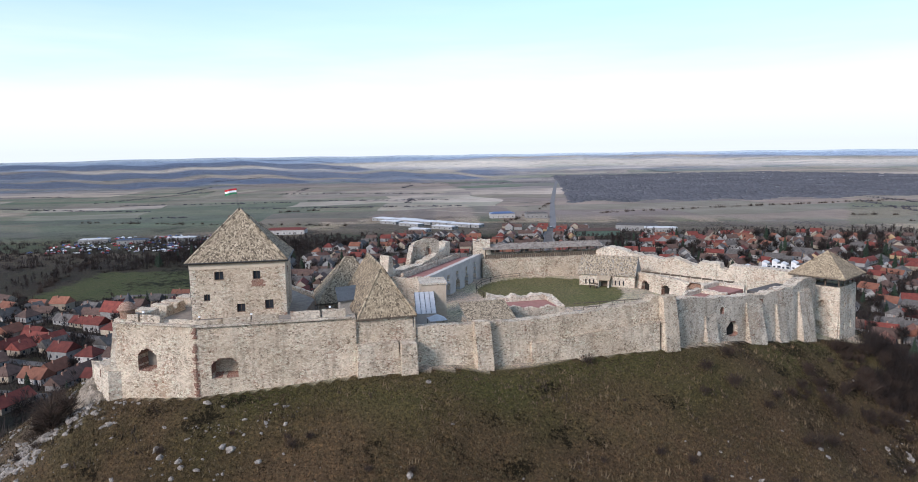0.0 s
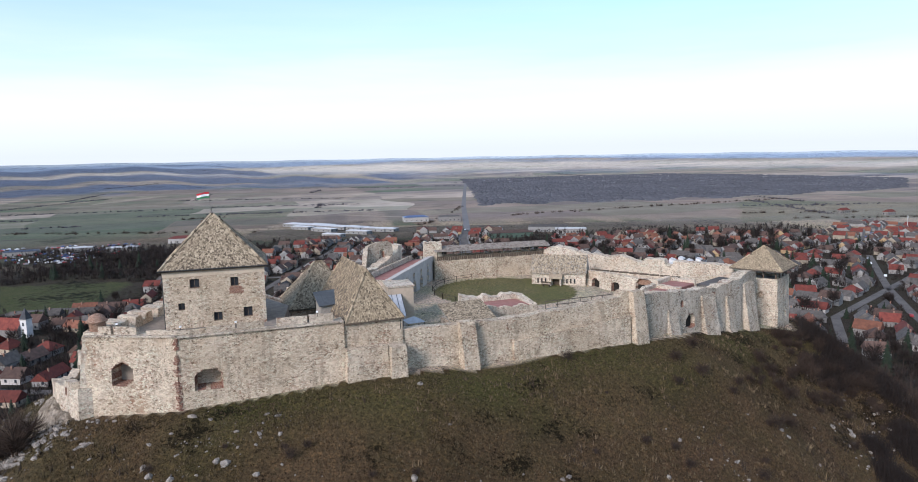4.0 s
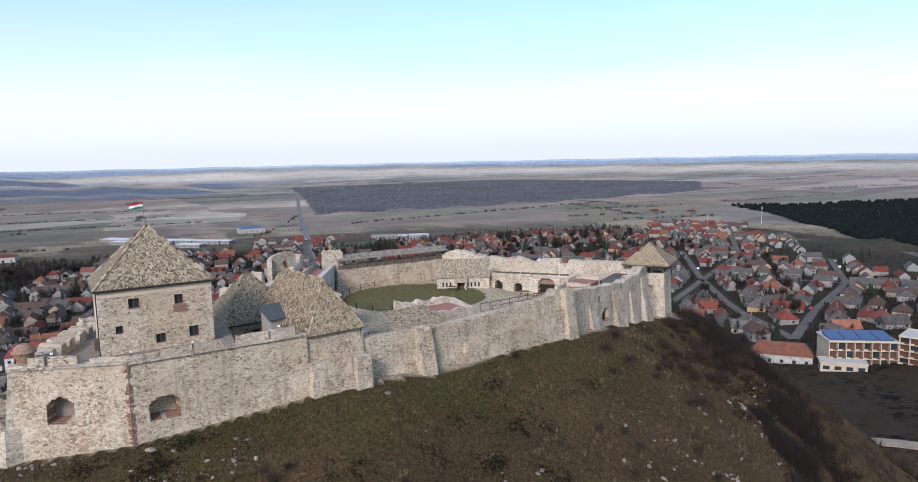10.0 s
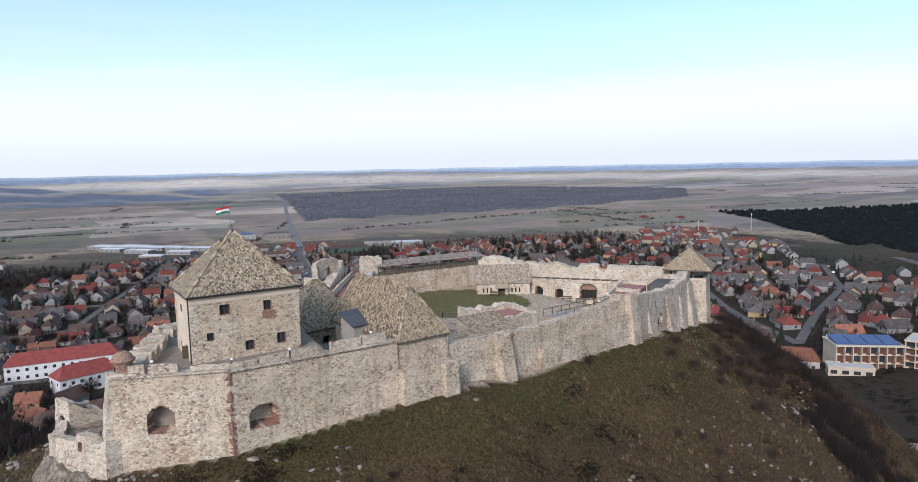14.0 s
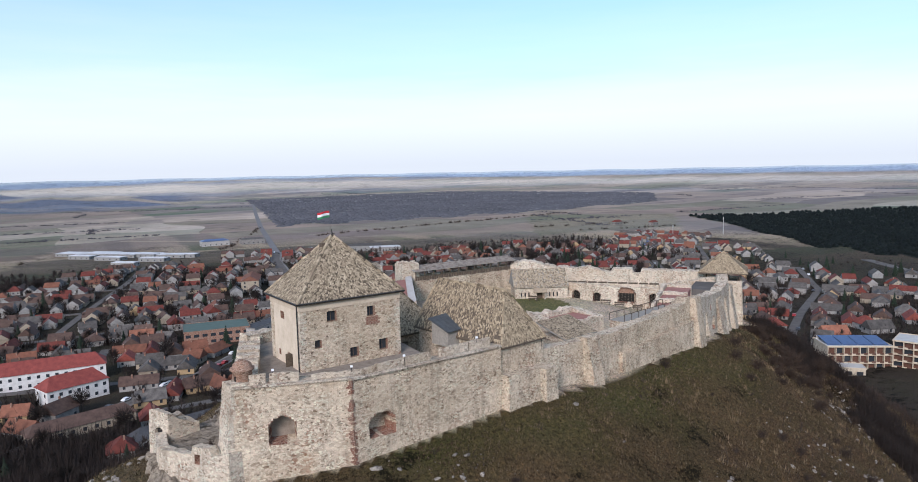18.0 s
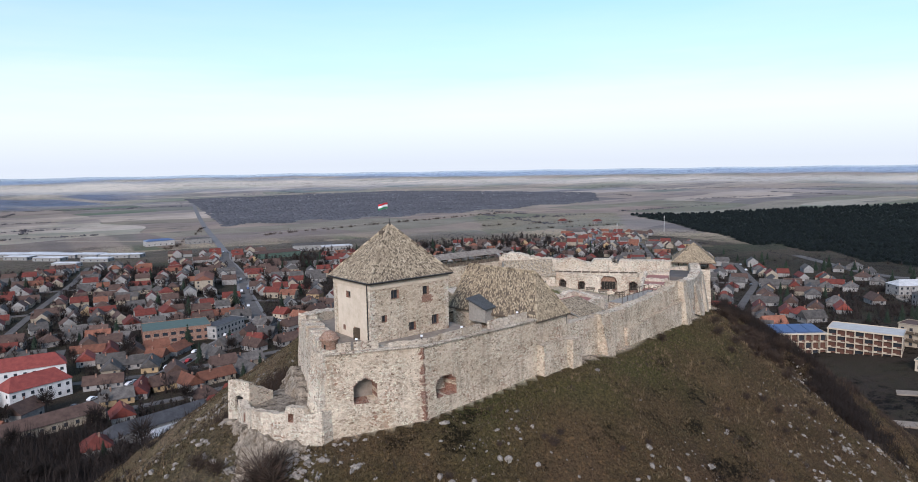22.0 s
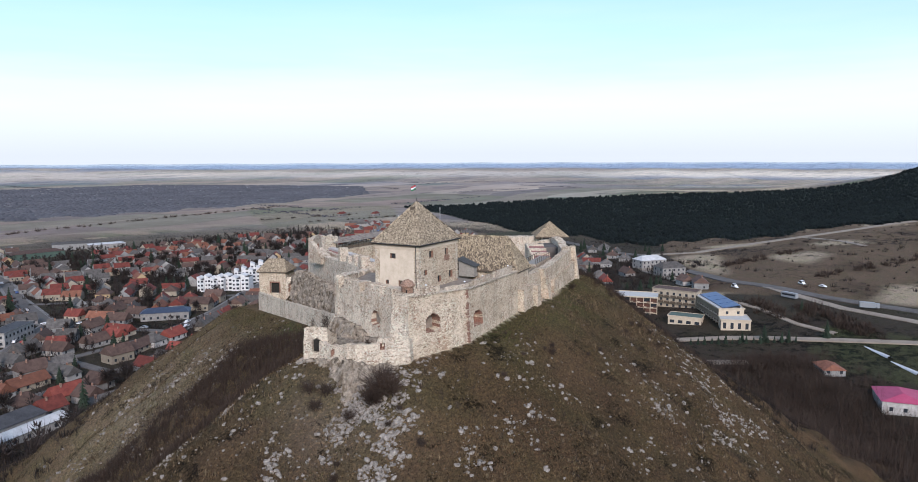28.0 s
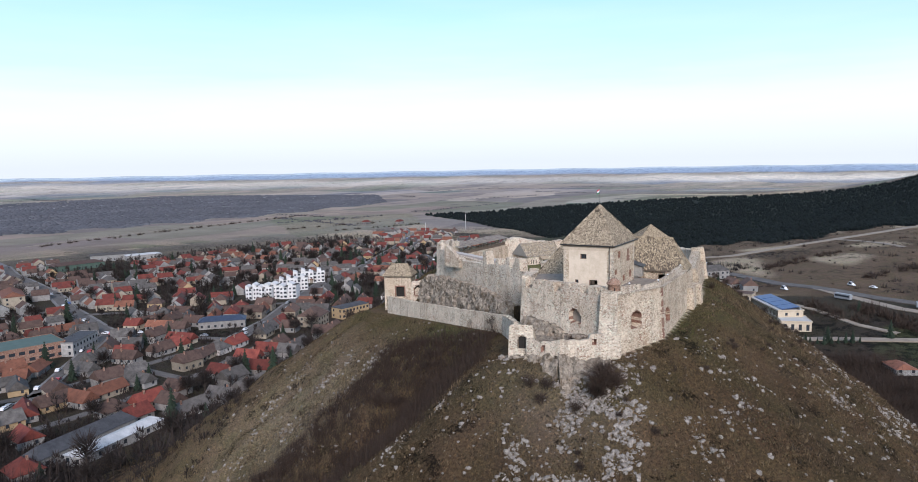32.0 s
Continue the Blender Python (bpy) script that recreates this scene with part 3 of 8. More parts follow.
def build_ground():
    cols = 720
    rr = list(np.arange(0.8, 112, 1.05))
    while rr[-1] < 4800:
        rr.append(min(4800, rr[-1] * 1.0175))
    rr = np.array(rr)
    a = np.arange(cols) * 2 * np.pi / cols
    X = np.outer(rr, np.sin(a))
    Y = 95 + np.outer(rr, np.cos(a))
    Z = land_z(X, Y)
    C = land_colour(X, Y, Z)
    verts = np.stack([X, Y, Z], -1).reshape(-1, 3)
    n = len(rr)
    i, j = np.meshgrid(np.arange(n - 1), np.arange(cols), indexing="ij")
    j2 = (j + 1) % cols
    quads = np.stack([i * cols + j, (i + 1) * cols + j, (i + 1) * cols + j2, i * cols + j2], -1).reshape(-1, 4)[:, ::-1]
    me = bpy.data.meshes.new("ground")
    vs = np.vstack([verts, [[0, 95, lz(0, 95)]]])
    centre = len(vs) - 1
    faces = quads.tolist() + [(centre, (k + 1) % cols, k) for k in range(cols)]
    me.from_pydata(vs.tolist(), [], faces)
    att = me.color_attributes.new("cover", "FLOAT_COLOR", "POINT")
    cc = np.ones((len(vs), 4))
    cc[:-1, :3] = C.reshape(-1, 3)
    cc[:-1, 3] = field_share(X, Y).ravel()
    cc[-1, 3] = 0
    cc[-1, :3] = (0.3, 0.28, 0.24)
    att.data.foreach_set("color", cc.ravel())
    me.polygons.foreach_set("use_smooth", [True] * len(me.polygons))
    k = Mat("open_ground", 0.97, 0, 0.1)
    at = k.n.new("ShaderNodeAttribute")
    at.attribute_name = "cover"
    fine = k.noise(2.6, 9, 0.82)
    mid = k.noise(0.23, 5, 0.65)
    wide = k.noise(0.02, 5, 0.6)
    tone = k.math("ADD", k.math("MULTIPLY", fine, 0.8), k.math("ADD", k.math("MULTIPLY", mid, 0.7), k.math("MULTIPLY", wide, 0.7)))
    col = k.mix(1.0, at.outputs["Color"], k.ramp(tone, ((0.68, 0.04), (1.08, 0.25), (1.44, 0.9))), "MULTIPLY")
    straw = k.ramp(k.noise(2.4, 8, 0.85), ((0.50, 0.0), (0.60, 0.85)))
    pits = k.ramp(k.noise(3.4, 8, 0.85), ((0.40, 0.85), (0.50, 0.0)))
    col = k.mix(straw, col, k.mix(1.0, col, (2.1, 1.9, 1.6), "MULTIPLY"))
    col = k.mix(pits, col, k.mix(1.0, col, (0.25, 0.23, 0.22), "MULTIPLY"))
    # olive and straw-brown drifts in the sward
    drift = k.ramp(k.noise(0.11, 6, 0.7), ((0.42, 0.0), (0.62, 0.55)))
    col = k.mix(drift, col, k.mix(1.0, col, (0.72, 0.92, 0.7), "MULTIPLY"))
    # ploughed parcels, long across the valley, each of one crop
    turned = k.node("ShaderNodeMapping", Rotation=(0, 0, radians(-RIVER_AZ)))
    k.l.new(k.pos, turned.inputs["Vector"])
    bend = k.n.new("ShaderNodeVectorMath")
    bend.operation = "MULTIPLY_ADD"
    bn = k.node("ShaderNodeTexNoise", Scale=0.0016, Detail=2.0)
    k.l.new(k.pos, bn.inputs["Vector"])
    k.l.new(bn.outputs["Color"], bend.inputs[0])
    bend.inputs[1].default_value = (340.0, 340.0, 0.0)
    k.l.new(turned.outputs[0], bend.inputs[2])

    def parcels(width, row):
        n = k.n.new("ShaderNodeTexBrick")
        for key, val in (("Scale", 1.0), ("Mortar Size", 1.6), ("Brick Width", width), ("Row Height", row), ("Bias", 0.0)):
            n.inputs[key].default_value = val
        n.inputs["Color1"].default_value, n.inputs["Color2"].default_value, n.inputs["Mortar"].default_value = (0, 0, 0, 1), (1, 1, 1, 1), (0.12, 0.12, 0.12, 1)
        k.l.new(bend.outputs[0], n.inputs["Vector"])
        return n.outputs["Color"]

    crop = k.math("ADD", k.math("MULTIPLY", parcels(820.0, 330.0), 0.84), k.math("MULTIPLY", parcels(410.0, 110.0), 0.16))
    soil = k.ramp(crop, ((0.05, (0.12, 0.108, 0.118)), (0.17, (0.33, 0.245, 0.20)), (0.28, (0.11, 0.155, 0.105)), (0.38, (0.19, 0.165, 0.163)), (0.5, (0.52, 0.415, 0.335)), (0.6, (0.15, 0.135, 0.14)), (0.72, (0.37, 0.285, 0.235)), (0.82, (0.12, 0.16, 0.11)), (0.93, (0.60, 0.49, 0.41))))
    soil = k.mix(0.6, soil, k.ramp(k.noise(0.012, 7, 0.7), ((0.3, 0.4), (0.7, 1.15))), "MULTIPLY")
    copse = k.ramp(k.noise(0.0042, 6, 0.75, k.scaled(1, 2.6, 1)), ((0.60, 0.0), (0.64, 0.8)))
    soil = k.mix(copse, soil, (0.065, 0.062, 0.075))
    col = k.mix(at.outputs["Alpha"], col, soil)
    k.color(col)
    k.bump(k.math("ADD", fine, k.math("MULTIPLY", mid, 2.0)), 0.6, 1.0)
    me.materials.append(k.m)
    return tagged(new("ground", me), "brown winter grass, farmland and plain round a hill", "ground", kind="structure")


build_ground()

# ---- castle walls ----


def arch_in(du, dz, w, h):
    """Within an arched opening of width w and height h whose sill is at dz = 0."""
    if dz < 0 or abs(du) > w / 2:
        return False
    spring = h - w * 0.42
    return dz < spring or (du / (w / 2)) ** 2 + ((dz - spring) / (h - spring)) ** 2 < 1


def relief_wall(name, p0, p1, zb, zt, thick, niches=(), res=0.3, jag=0.2, batter=0.05, bulge=0.09, mats=None, parent=None, label="", seed=0.0, gaps=(), round_top=0.0):
    """A rubble wall from p0 to p1, its face on the right of that way. zt: the crest, as one height or ((share, z), ...). niches: (along, sill, width, height, depth)."""
    mats = mats or [stone_wall, brick_red]
    p0, p1 = Vector((*p0, 0)), Vector((*p1, 0))
    L = (p1 - p0).length
    d = (p1 - p0) / L
    n = Vector((d.y, -d.x, 0))
    crest = zt if isinstance(zt, (tuple, list)) else ((0, zt), (1, zt))
    cx, cz = [c[0] * L for c in crest], [c[1] for c in crest]
    nu = max(2, int(L / res))
    hmax = max(cz) - zb
    nv = max(2, int(hmax / res))
    mb = MB()
    grid, tag = [], []
    for i in range(nu + 1):
        u = L * i / nu
        top = float(np.interp(u, cx, cz))
        q = p0 + d * u
        top += jag * (nz3(q.x, q.y, seed, 0.9) * 1.2 + nz3(q.x, q.y, seed + 5, 2.7) * 0.8)
        for g0, g1, depth in gaps:
            if g0 <= u <= g1:
                top -= depth
        for j in range(nv + 1):
            z = zb + (top - zb) * j / nv
            off = bulge * nz3(q.x, q.y, z, 0.55) + 0.45 * bulge * nz3(q.x, q.y, z, 2.1) + batter * (top - z)
            hole = 0
            rag = 0.10 + 0.75 * nz3(q.x, q.y, z, 1.9)
            for uc, zc_, w, h, dep in niches:
                if arch_in(u - uc, z - zc_, w, h):
                    off -= dep
                    hole = 1
                elif dep >= 0.75 and w > 1.6 and arch_in(u - uc, z - zc_ + rag * 0.4, w + 1.4 * rag, h + 0.9 * rag):
                    hole = 2
            P = q + n * off
            mb.v.append((P.x, P.y, z))
            tag.append(hole)
        grid.append(top)
    k = nv + 1
    for i in range(nu):
        for j in range(nv):
            f = (i * k + j, (i + 1) * k + j, (i + 1) * k + j + 1, i * k + j + 1)
            s = [tag[a] for a in f]
            mb.f.append(f)
            mb.m.append(1 if ((1 in s and s.count(1) < 4) or s.count(2) > 2) and nz3(i * 0.37, j * 0.37, seed, 1.0) > -0.12 else 0)
    base = len(mb.v)
    for i in range(nu + 1):
        q = p0 + d * (L * i / nu) - n * thick
        wob = 0.06 * nz3(q.x, q.y, 3.0, 1.1)
        mb.v.append((q.x + n.x * wob, q.y + n.y * wob, zb))
        mb.v.append((q.x + n.x * wob, q.y + n.y * wob, grid[i] - 0.12 + 0.2 * jag * nz3(q.x, q.y, 9.0, 2.2)))
    for i in range(nu):
        b = base + 2 * i
        mb.f += [(b + 2, b, b + 1, b + 3), (i * k + nv, (i + 1) * k + nv, b + 3, b + 1), (b, b + 2, (i + 1) * k, i * k)]
        mb.m += [0, 0, 0]
    for i, flip in ((0, 0), (nu, 1)):
        b = base + 2 * i
        ring = tuple(i * k + j for j in range(k)) + (b + 1, b)
        mb.f.append(ring if not flip else ring[::-1])
        mb.m.append(0)
    me = mb.mesh(name, mats)
    ob = new(name, me)
    if parent is not None:
        ob.parent = parent
    return tagged(ob, label)


def curtain(name, p0, p1, zb, zt, thick, label, **kw):
    return tagged(relief_wall(name, p0, p1, zb, zt, thick, label=label, **kw), category="castle wall", kind="structure")


RUB = "pale rubble limestone castle wall with weathered patches"
bastion = curtain("wall_south_west", (-36.4, 69.4), (-27.3, 67.35), 77, 88.0, 2.2, "tall rubble bastion wall with an arched brick embrasure", niches=((3.75, 83.1, 2.2, 2.1, 1.6),), res=0.2, jag=0.04, seed=1)
bastion2 = curtain("wall_south_middle", (-27.3, 67.35), (-11.6, 70.45), 77, ((0, 87.9), (0.75, 87.6), (1, 87.9)), 2.2, "tall rubble bastion wall with an arched brick embrasure", niches=((2.7, 82.5, 2.5, 1.9, 1.6),), res=0.2, jag=0.04, seed=2)
curtain("wall_south_chapel", (-11.7, 70.6), (-5.5, 72.45), 77, 87.5, 3.0, RUB, res=0.25, jag=0.02, seed=3, batter=0.02)
curtain("wall_south_near", (-5.5, 72.6), (1.6, 74.6), 77, ((0, 86.1), (1, 85.8)), 1.6, RUB, res=0.25, jag=0.10, seed=4)
curtain("wall_south_long", (1.6, 74.6), (24.6, 82.4), 76, ((0, 85.8), (0.25, 85.7), (0.6, 86.0), (0.88, 86.4), (0.92, 87.1), (1, 86.8)), 1.7, RUB, res=0.28, jag=0.13, seed=5)
curtain("wall_south_ledge", (7.85, 75.95), (23.2, 81.1), 76, ((0, 83.0), (0.5, 83.6), (1, 84.2)), 1.0, "lower thickened face of the rubble wall", res=0.3, jag=0.10, seed=6)
curtain("wall_south_hole", (24.6, 82.4), (36.2, 90.3), 75, ((0, 86.6), (0.25, 86.1), (0.6, 85.6), (1, 85.0)), 1.8, "rubble wall with a dark arched hole near its foot", niches=((12.6, 79.9, 2.0, 1.8, 1.5), (10.5, 83.2, 0.5, 0.8, 0.8)), res=0.26, jag=0.22, seed=7, mats=[stone_grey, brick_red])
curtain("wall_south_east", (36.2, 90.3), (47.0, 97.8), 70, ((0, 85.0), (0.45, 84.5), (1, 84.6)), 1.8, "grey weathered rubble wall with a broken crest", niches=((5.2, 83.0, 0.6, 0.9, 0.8),), res=0.28, jag=0.28, seed=8, mats=[stone_grey, brick_red])
curtain("wall_south_end", (47.0, 97.8), (53.4, 104.3), 68, ((0, 84.6), (0.5, 85.2), (1, 84.4)), 1.8, "grey weathered rubble wall beside the corner tower", res=0.28, jag=0.3, seed=9, mats=[stone_grey, brick_red])
curtain("wall_west", (-33.4, 86.4), (-36.4, 69.4), 76, ((0, 88.0), (0.35, 88.3), (0.75, 88.5), (1, 88.3)), 2.0, "rubble bastion wall with broken battlements and a brick embrasure", niches=((10.3, 83.2, 2.0, 1.7, 1.5),), res=0.22, jag=0.12, seed=10,
        gaps=((0.8, 2.0, 1.2), (3.4, 4.2, 0.6), (6.2, 7.6, 1.3), (9.2, 9.9, 0.6), (11.2, 12.4, 1.1), (14.0, 14.8, 0.7)), mats=[stone_pale, brick_red])
curtain("wall_north_west_link", (-20.5, 93.2), (-33.4, 86.4), 76, ((0, 85.8), (0.3, 87.6), (0.8, 88.3), (1, 88.4)), 1.2, "rubble castle wall with broken battlements", res=0.3, jag=0.15, seed=11, gaps=((6.2, 6.8, 0.7),), mats=[stone_pale, brick_red])
curtain("wall_north_west", (-4.4, 130.2), (-20.5, 93.2), 77, ((0, 87.9), (0.05, 87.9), (0.055, 86.7), (0.14, 86.3), (0.3, 85.4), (0.5, 85.8), (0.67, 86.2), (0.9, 86.4), (1, 85.8)), 1.6, "pale ruined palace wall with merlon stumps", res=0.35, jag=0.22, seed=12, batter=0.03,
        gaps=((22.0, 23.4, -2.4), (26.9, 28.0, -1.3), (30.8, 32.2, -2.0), (34.0, 35.6, -2.0), (38.6, 39.6, -1.2)), mats=[stone_pale, brick_red])
curtain("wall_north", (27.0, 135.4), (3.0, 131.8), 77, ((0, 84.2), (1, 84.2)), 1.8, "rubble curtain wall carrying the covered walkway", res=0.35, jag=0.08, seed=13)
curtain("wall_north_east", (37.5, 128.0), (26.5, 135.3), 76, ((0, 84.4), (0.3, 84.8), (0.6, 85.6), (0.9, 85.9), (1, 85.2)), 1.8, "pale ruined wall with a stepped crest", res=0.35, jag=0.35, seed=14, mats=[stone_pale, brick_red])
curtain("wall_east", (56.0, 110.5), (37.5, 128.0), 70, ((0, 84.3), (0.35, 84.4), (0.50, 84.4), (0.51, 83.6), (0.56, 83.6), (0.57, 84.5), (0.72, 84.5), (0.73, 83.7), (0.8, 83.9), (0.9, 84.8), (1, 84.3)), 1.6, "pale ruined outer wall with window gaps", niches=((4.0, 82.6, 1.0, 1.4, 0.8), (11.0, 82.6, 1.0, 1.4, 0.8), (17.0, 82.4, 1.0, 1.4, 0.8)), res=0.3, jag=0.10, seed=15, mats=[stone_pale, brick_red])
inner = curtain("wall_courtyard_arches", (30.0, 121.3), (42.6, 109.3), 77, ((0, 82.9), (0.3, 82.7), (0.55, 82.2), (0.8, 82.3), (1, 82.1)), 1.4, "cream rendered courtyard wall with arched doorways", niches=((2.2, 79.3, 1.3, 2.0, 1.0), (6.0, 79.3, 1.4, 1.7, 1.0), (11.4, 79.3, 3.0, 2.9, 0.9), (16.2, 79.2, 1.5, 1.9, 1.0)),
        res=0.25, jag=0.08, seed=16, mats=[stone_pale, brick_red])
curtain("wall_courtyard_south_east", (42.6, 109.3), (52.0, 105.2), 76, ((0, 83.0), (0.5, 83.6), (1, 84.0)), 1.2, "cream ruined courtyard wall", res=0.3, jag=0.25, seed=17, mats=[stone_pale, brick_red])
# gallery timbers that also stand in for the shaded slot between the walls
gal = MB()
for i in range(9):
    u0, u1 = i / 9, (i + 0.9) / 9
    p, q = Vector((31.6, 122.4)).lerp(Vector((43.8, 110.8)), u0), Vector((31.6, 122.4)).lerp(Vector((43.8, 110.8)), u1)
    gal.beam((p.x, p.y, 82.7), (q.x, q.y, 82.75), 0.16, 5)
solo("gallery_beam", gal, wood_dark, "row of dark timbers standing for the shaded slot of the ruined gallery", "timber", kind="stuff")
# near-black sheet added in the arched hole to stand for its shade
hole = MB().box(-1.05, -0.05, 0, 1.05, 0.05, 1.85)
ho = solo("hole_shade_sheet", hole, inside_shade, "dark sheet for the shade in the arched hole", "opening", kind="structure")
ho.matrix_world = Matrix.Translation((34.75, 89.85, 79.9)) @ Matrix.Rotation(math.atan2(7.9, 11.6), 4, "Z")
# outer ward below the bastion
curtain("wall_outer_ward_west", (-42.0, 79.6), (-41.9, 74.4), 73, ((0, 81.9), (0.3, 81.4), (1, 82.3)), 0.9, "low rubble outer wall standing on bare rock", niches=((2.6, 80.4, 0.5, 0.7, 0.6),), res=0.22, jag=0.2, seed=18, mats=[stone_pale, brick_red])
curtain("wall_outer_ward", (-41.9, 74.4), (-37.0, 68.5), 73, ((0, 82.3), (0.3, 82.2), (0.48, 82.4), (0.5, 83.0), (0.72, 83.1), (0.76, 82.5), (1, 82.9)), 1.0, "low rubble outer wall with a small gun loop", niches=((4.4, 81.7, 0.4, 0.7, 0.7),), res=0.2, jag=0.14, seed=19, mats=[stone_pale, brick_red])
curtain("wall_outer_ward_return", (-37.0, 68.5), (-34.9, 69.5), 76, ((0, 82.9), (1, 82.6)), 1.0, "short return of the low outer wall", res=0.24, jag=0.1, seed=22, mats=[stone_pale, brick_red])
curtain("wall_lower_ward", (-11.2, 139.2), (-26.3, 95.6), 68, ((0, 75.9), (0.3, 76.9), (0.7, 78.6), (1, 80.0)), 1.0, "long low rubble wall climbing the hill to the gate", res=0.35, jag=0.1, seed=20, mats=[stone_pale, brick_red])
curtain("wall_lower_ward_end", (-26.3, 95.6), (-33.0, 88.4), 74, ((0, 80.0), (1, 81.2)), 1.0, "low ruined wall between ward and bastion", res=0.35, jag=0.3, seed=21, mats=[stone_pale, brick_red])


ledge = MB().prism([(-41.2, 79.8), (-41.1, 74.7), (-36.9, 69.7), (-35.4, 70.4), (-33.9, 85.4), (-38.4, 82.4)], 74, 80.9)
solo("rock_ledge", ledge, crag_rock, "ledge of rock and dry growth between the walls", "ledge", kind="structure")


def outer_tower():
    t = thing("outer_tower", pose(0, 0, 75), "small ruined square rubble tower with one dark window", "tower")
    c = [(-42.4, 82.2), (-40.9, 79.4), (-38.2, 80.8), (-39.8, 83.6)]
    tops = [((0, 8.2), (0.5, 8.5), (1, 8.3)), ((0, 8.3), (0.5, 7.4), (1, 6.8)), ((0, 6.8), (1, 7.0)), ((0, 7.0), (0.6, 7.6), (1, 8.2))]
    for i in range(4):
        nic = ((1.75, 5.1, 1.05, 1.75, 0.45),) if i == 0 else ()
        relief_wall("tower_wall", c[i], c[(i + 1) % 4], 0, tops[i], 0.6, niches=nic, res=0.2, jag=0.2, parent=t, mats=[stone_pale, stone_grey], seed=30 + i)
    part("floor", MB().prism([(-41.6, 82.0), (-40.8, 80.2), (-38.9, 81.2), (-39.9, 82.9)], 4.6, 4.9), gravel, t)
    # plain dark sheet in the niche, in place of the window's inner shade
    w = MB().box(-0.46, -0.04, 5.15, 0.46, 0.04, 6.75)
    g = part("window_shade_sheet", w, inside_shade, t, "dark sheet for the shade in the window opening")
    g.matrix_local = Matrix.Translation((-41.58 + 0.04, 80.66 + 0.02, 0)) @ Matrix.Rotation(math.atan2(-2.8, 1.5), 4, "Z")


outer_tower()


def rock_cliff(p0, p1, z0, z1, seed, label, batter=0.16):
    ob = relief_wall("rock_cliff", p0, p1, z0, z1, 1.5, res=0.3, jag=0.45, batter=batter, bulge=0.75, mats=[crag_rock, crag_rock], seed=seed, label=label)
    return tagged(ob, category="rock", group="rock faces")


rock_cliff((-6.4, 133.6), (-15.7, 113.5), 70, ((0, 79.2), (0.2, 81.0), (0.5, 81.6), (1, 82.2)), 91, "grey limestone cliff below the palace wall")
rock_cliff((-15.7, 113.5), (-24.2, 96.4), 71, ((0, 82.2), (0.5, 82.4), (1, 81.4)), 92, "grey limestone cliff below the palace wall")
rock_cliff((-42.6, 83.4), (-42.4, 79.4), 72, ((0, 78.4), (0.6, 79.4), (1, 79.2)), 93, "limestone crag under the ruined outer tower", 0.55)
rock_cliff((-42.5, 79.6), (-42.3, 74.2), 71, ((0, 79.6), (0.4, 80.0), (1, 80.3)), 94, "limestone crag under the low outer wall", 0.6)
rock_cliff((-35.2, 85.2), (-37.4, 71.6), 78, ((0, 82.6), (0.35, 82.4), (0.6, 81.5), (0.8, 81.9), (1, 80.9)), 97, "bank of rubble and rock under the bastion wall", 0.42)
rock_cliff((-42.4, 74.4), (-38.2, 69.2), 71, ((0, 80.3), (0.4, 80.0), (1, 79.9)), 96, "limestone crag under the low outer wall", 0.6)


def buttress(name, p, way, width, depth, z0, z1, label, top=0.3, mat=None):
    """A battered pier set against a wall: p its middle on the wall, way the outward direction."""
    w = Vector((*way, 0)).normalized()
    s = Vector((-w.y, w.x, 0))
    mb = MB()
    P = Vector((*p, 0))
    nu, nv = max(3, int(width / 0.25)), int((z1 - z0) / 0.3)
    rows = []
    for j in range(nv + 1):
        z = lerp(z0, z1, j / nv)
        t = j / nv
        dep = lerp(depth, depth * top, t ** 1.15)
        half = width / 2 * lerp(1.08, 0.92, t)
        ring = [(-half, -0.6)] + [(-half, dep * q) for q in (0.35, 0.7)] + [(lerp(-half, half, i / nu), dep) for i in range(nu + 1)] + [(half, dep * q) for q in (0.7, 0.35)] + [(half, -0.6)]
        row = []
        for a, b in ring:
            q = P + s * a + w * b
            k = 0.10 * nz3(q.x, q.y, z, 1.3) + 0.05 * nz3(q.x, q.y, z, 3.1)
            row.append(q + w * k + s * (0.6 * k) + Vector((0, 0, z)))
        rows.append(row)
    m = len(rows[0])
    for r in rows:
        mb.v.extend(tuple(v) for v in r)
    for j in range(nv):
        for i in range(m - 1):
            mb.f.append((j * m + i + 1, j * m + i, (j + 1) * m + i, (j + 1) * m + i + 1))
    mb.f.append(tuple((nv * m + i) for i in range(m - 1, -1, -1)))
    mb.m = [0] * len(mb.f)
    return tagged(new(name, mb.mesh(name, mat or stone_wall)), label, "buttress", "buttresses of the castle wall")


buttress("buttress", (1.6, 74.5), (0.32, -0.95), 1.9, 2.3, 76, 86.2, "stepped rubble buttress against the long wall", 0.2)
buttress("buttress", (24.3, 82.2), (0.45, -0.89), 2.2, 1.9, 76, 87.0, "tall rubble buttress with brown stains", 0.25)
buttress("buttress", (31.2, 86.8), (0.55, -0.83), 2.4, 1.7, 75, 83.4, "low battered grey rubble buttress", 0.04, stone_grey)
buttress("buttress", (38.9, 92.0), (0.50, -0.86), 3.4, 2.3, 72, 83.8, "broad battered grey rubble buttress", 0.04, stone_grey)
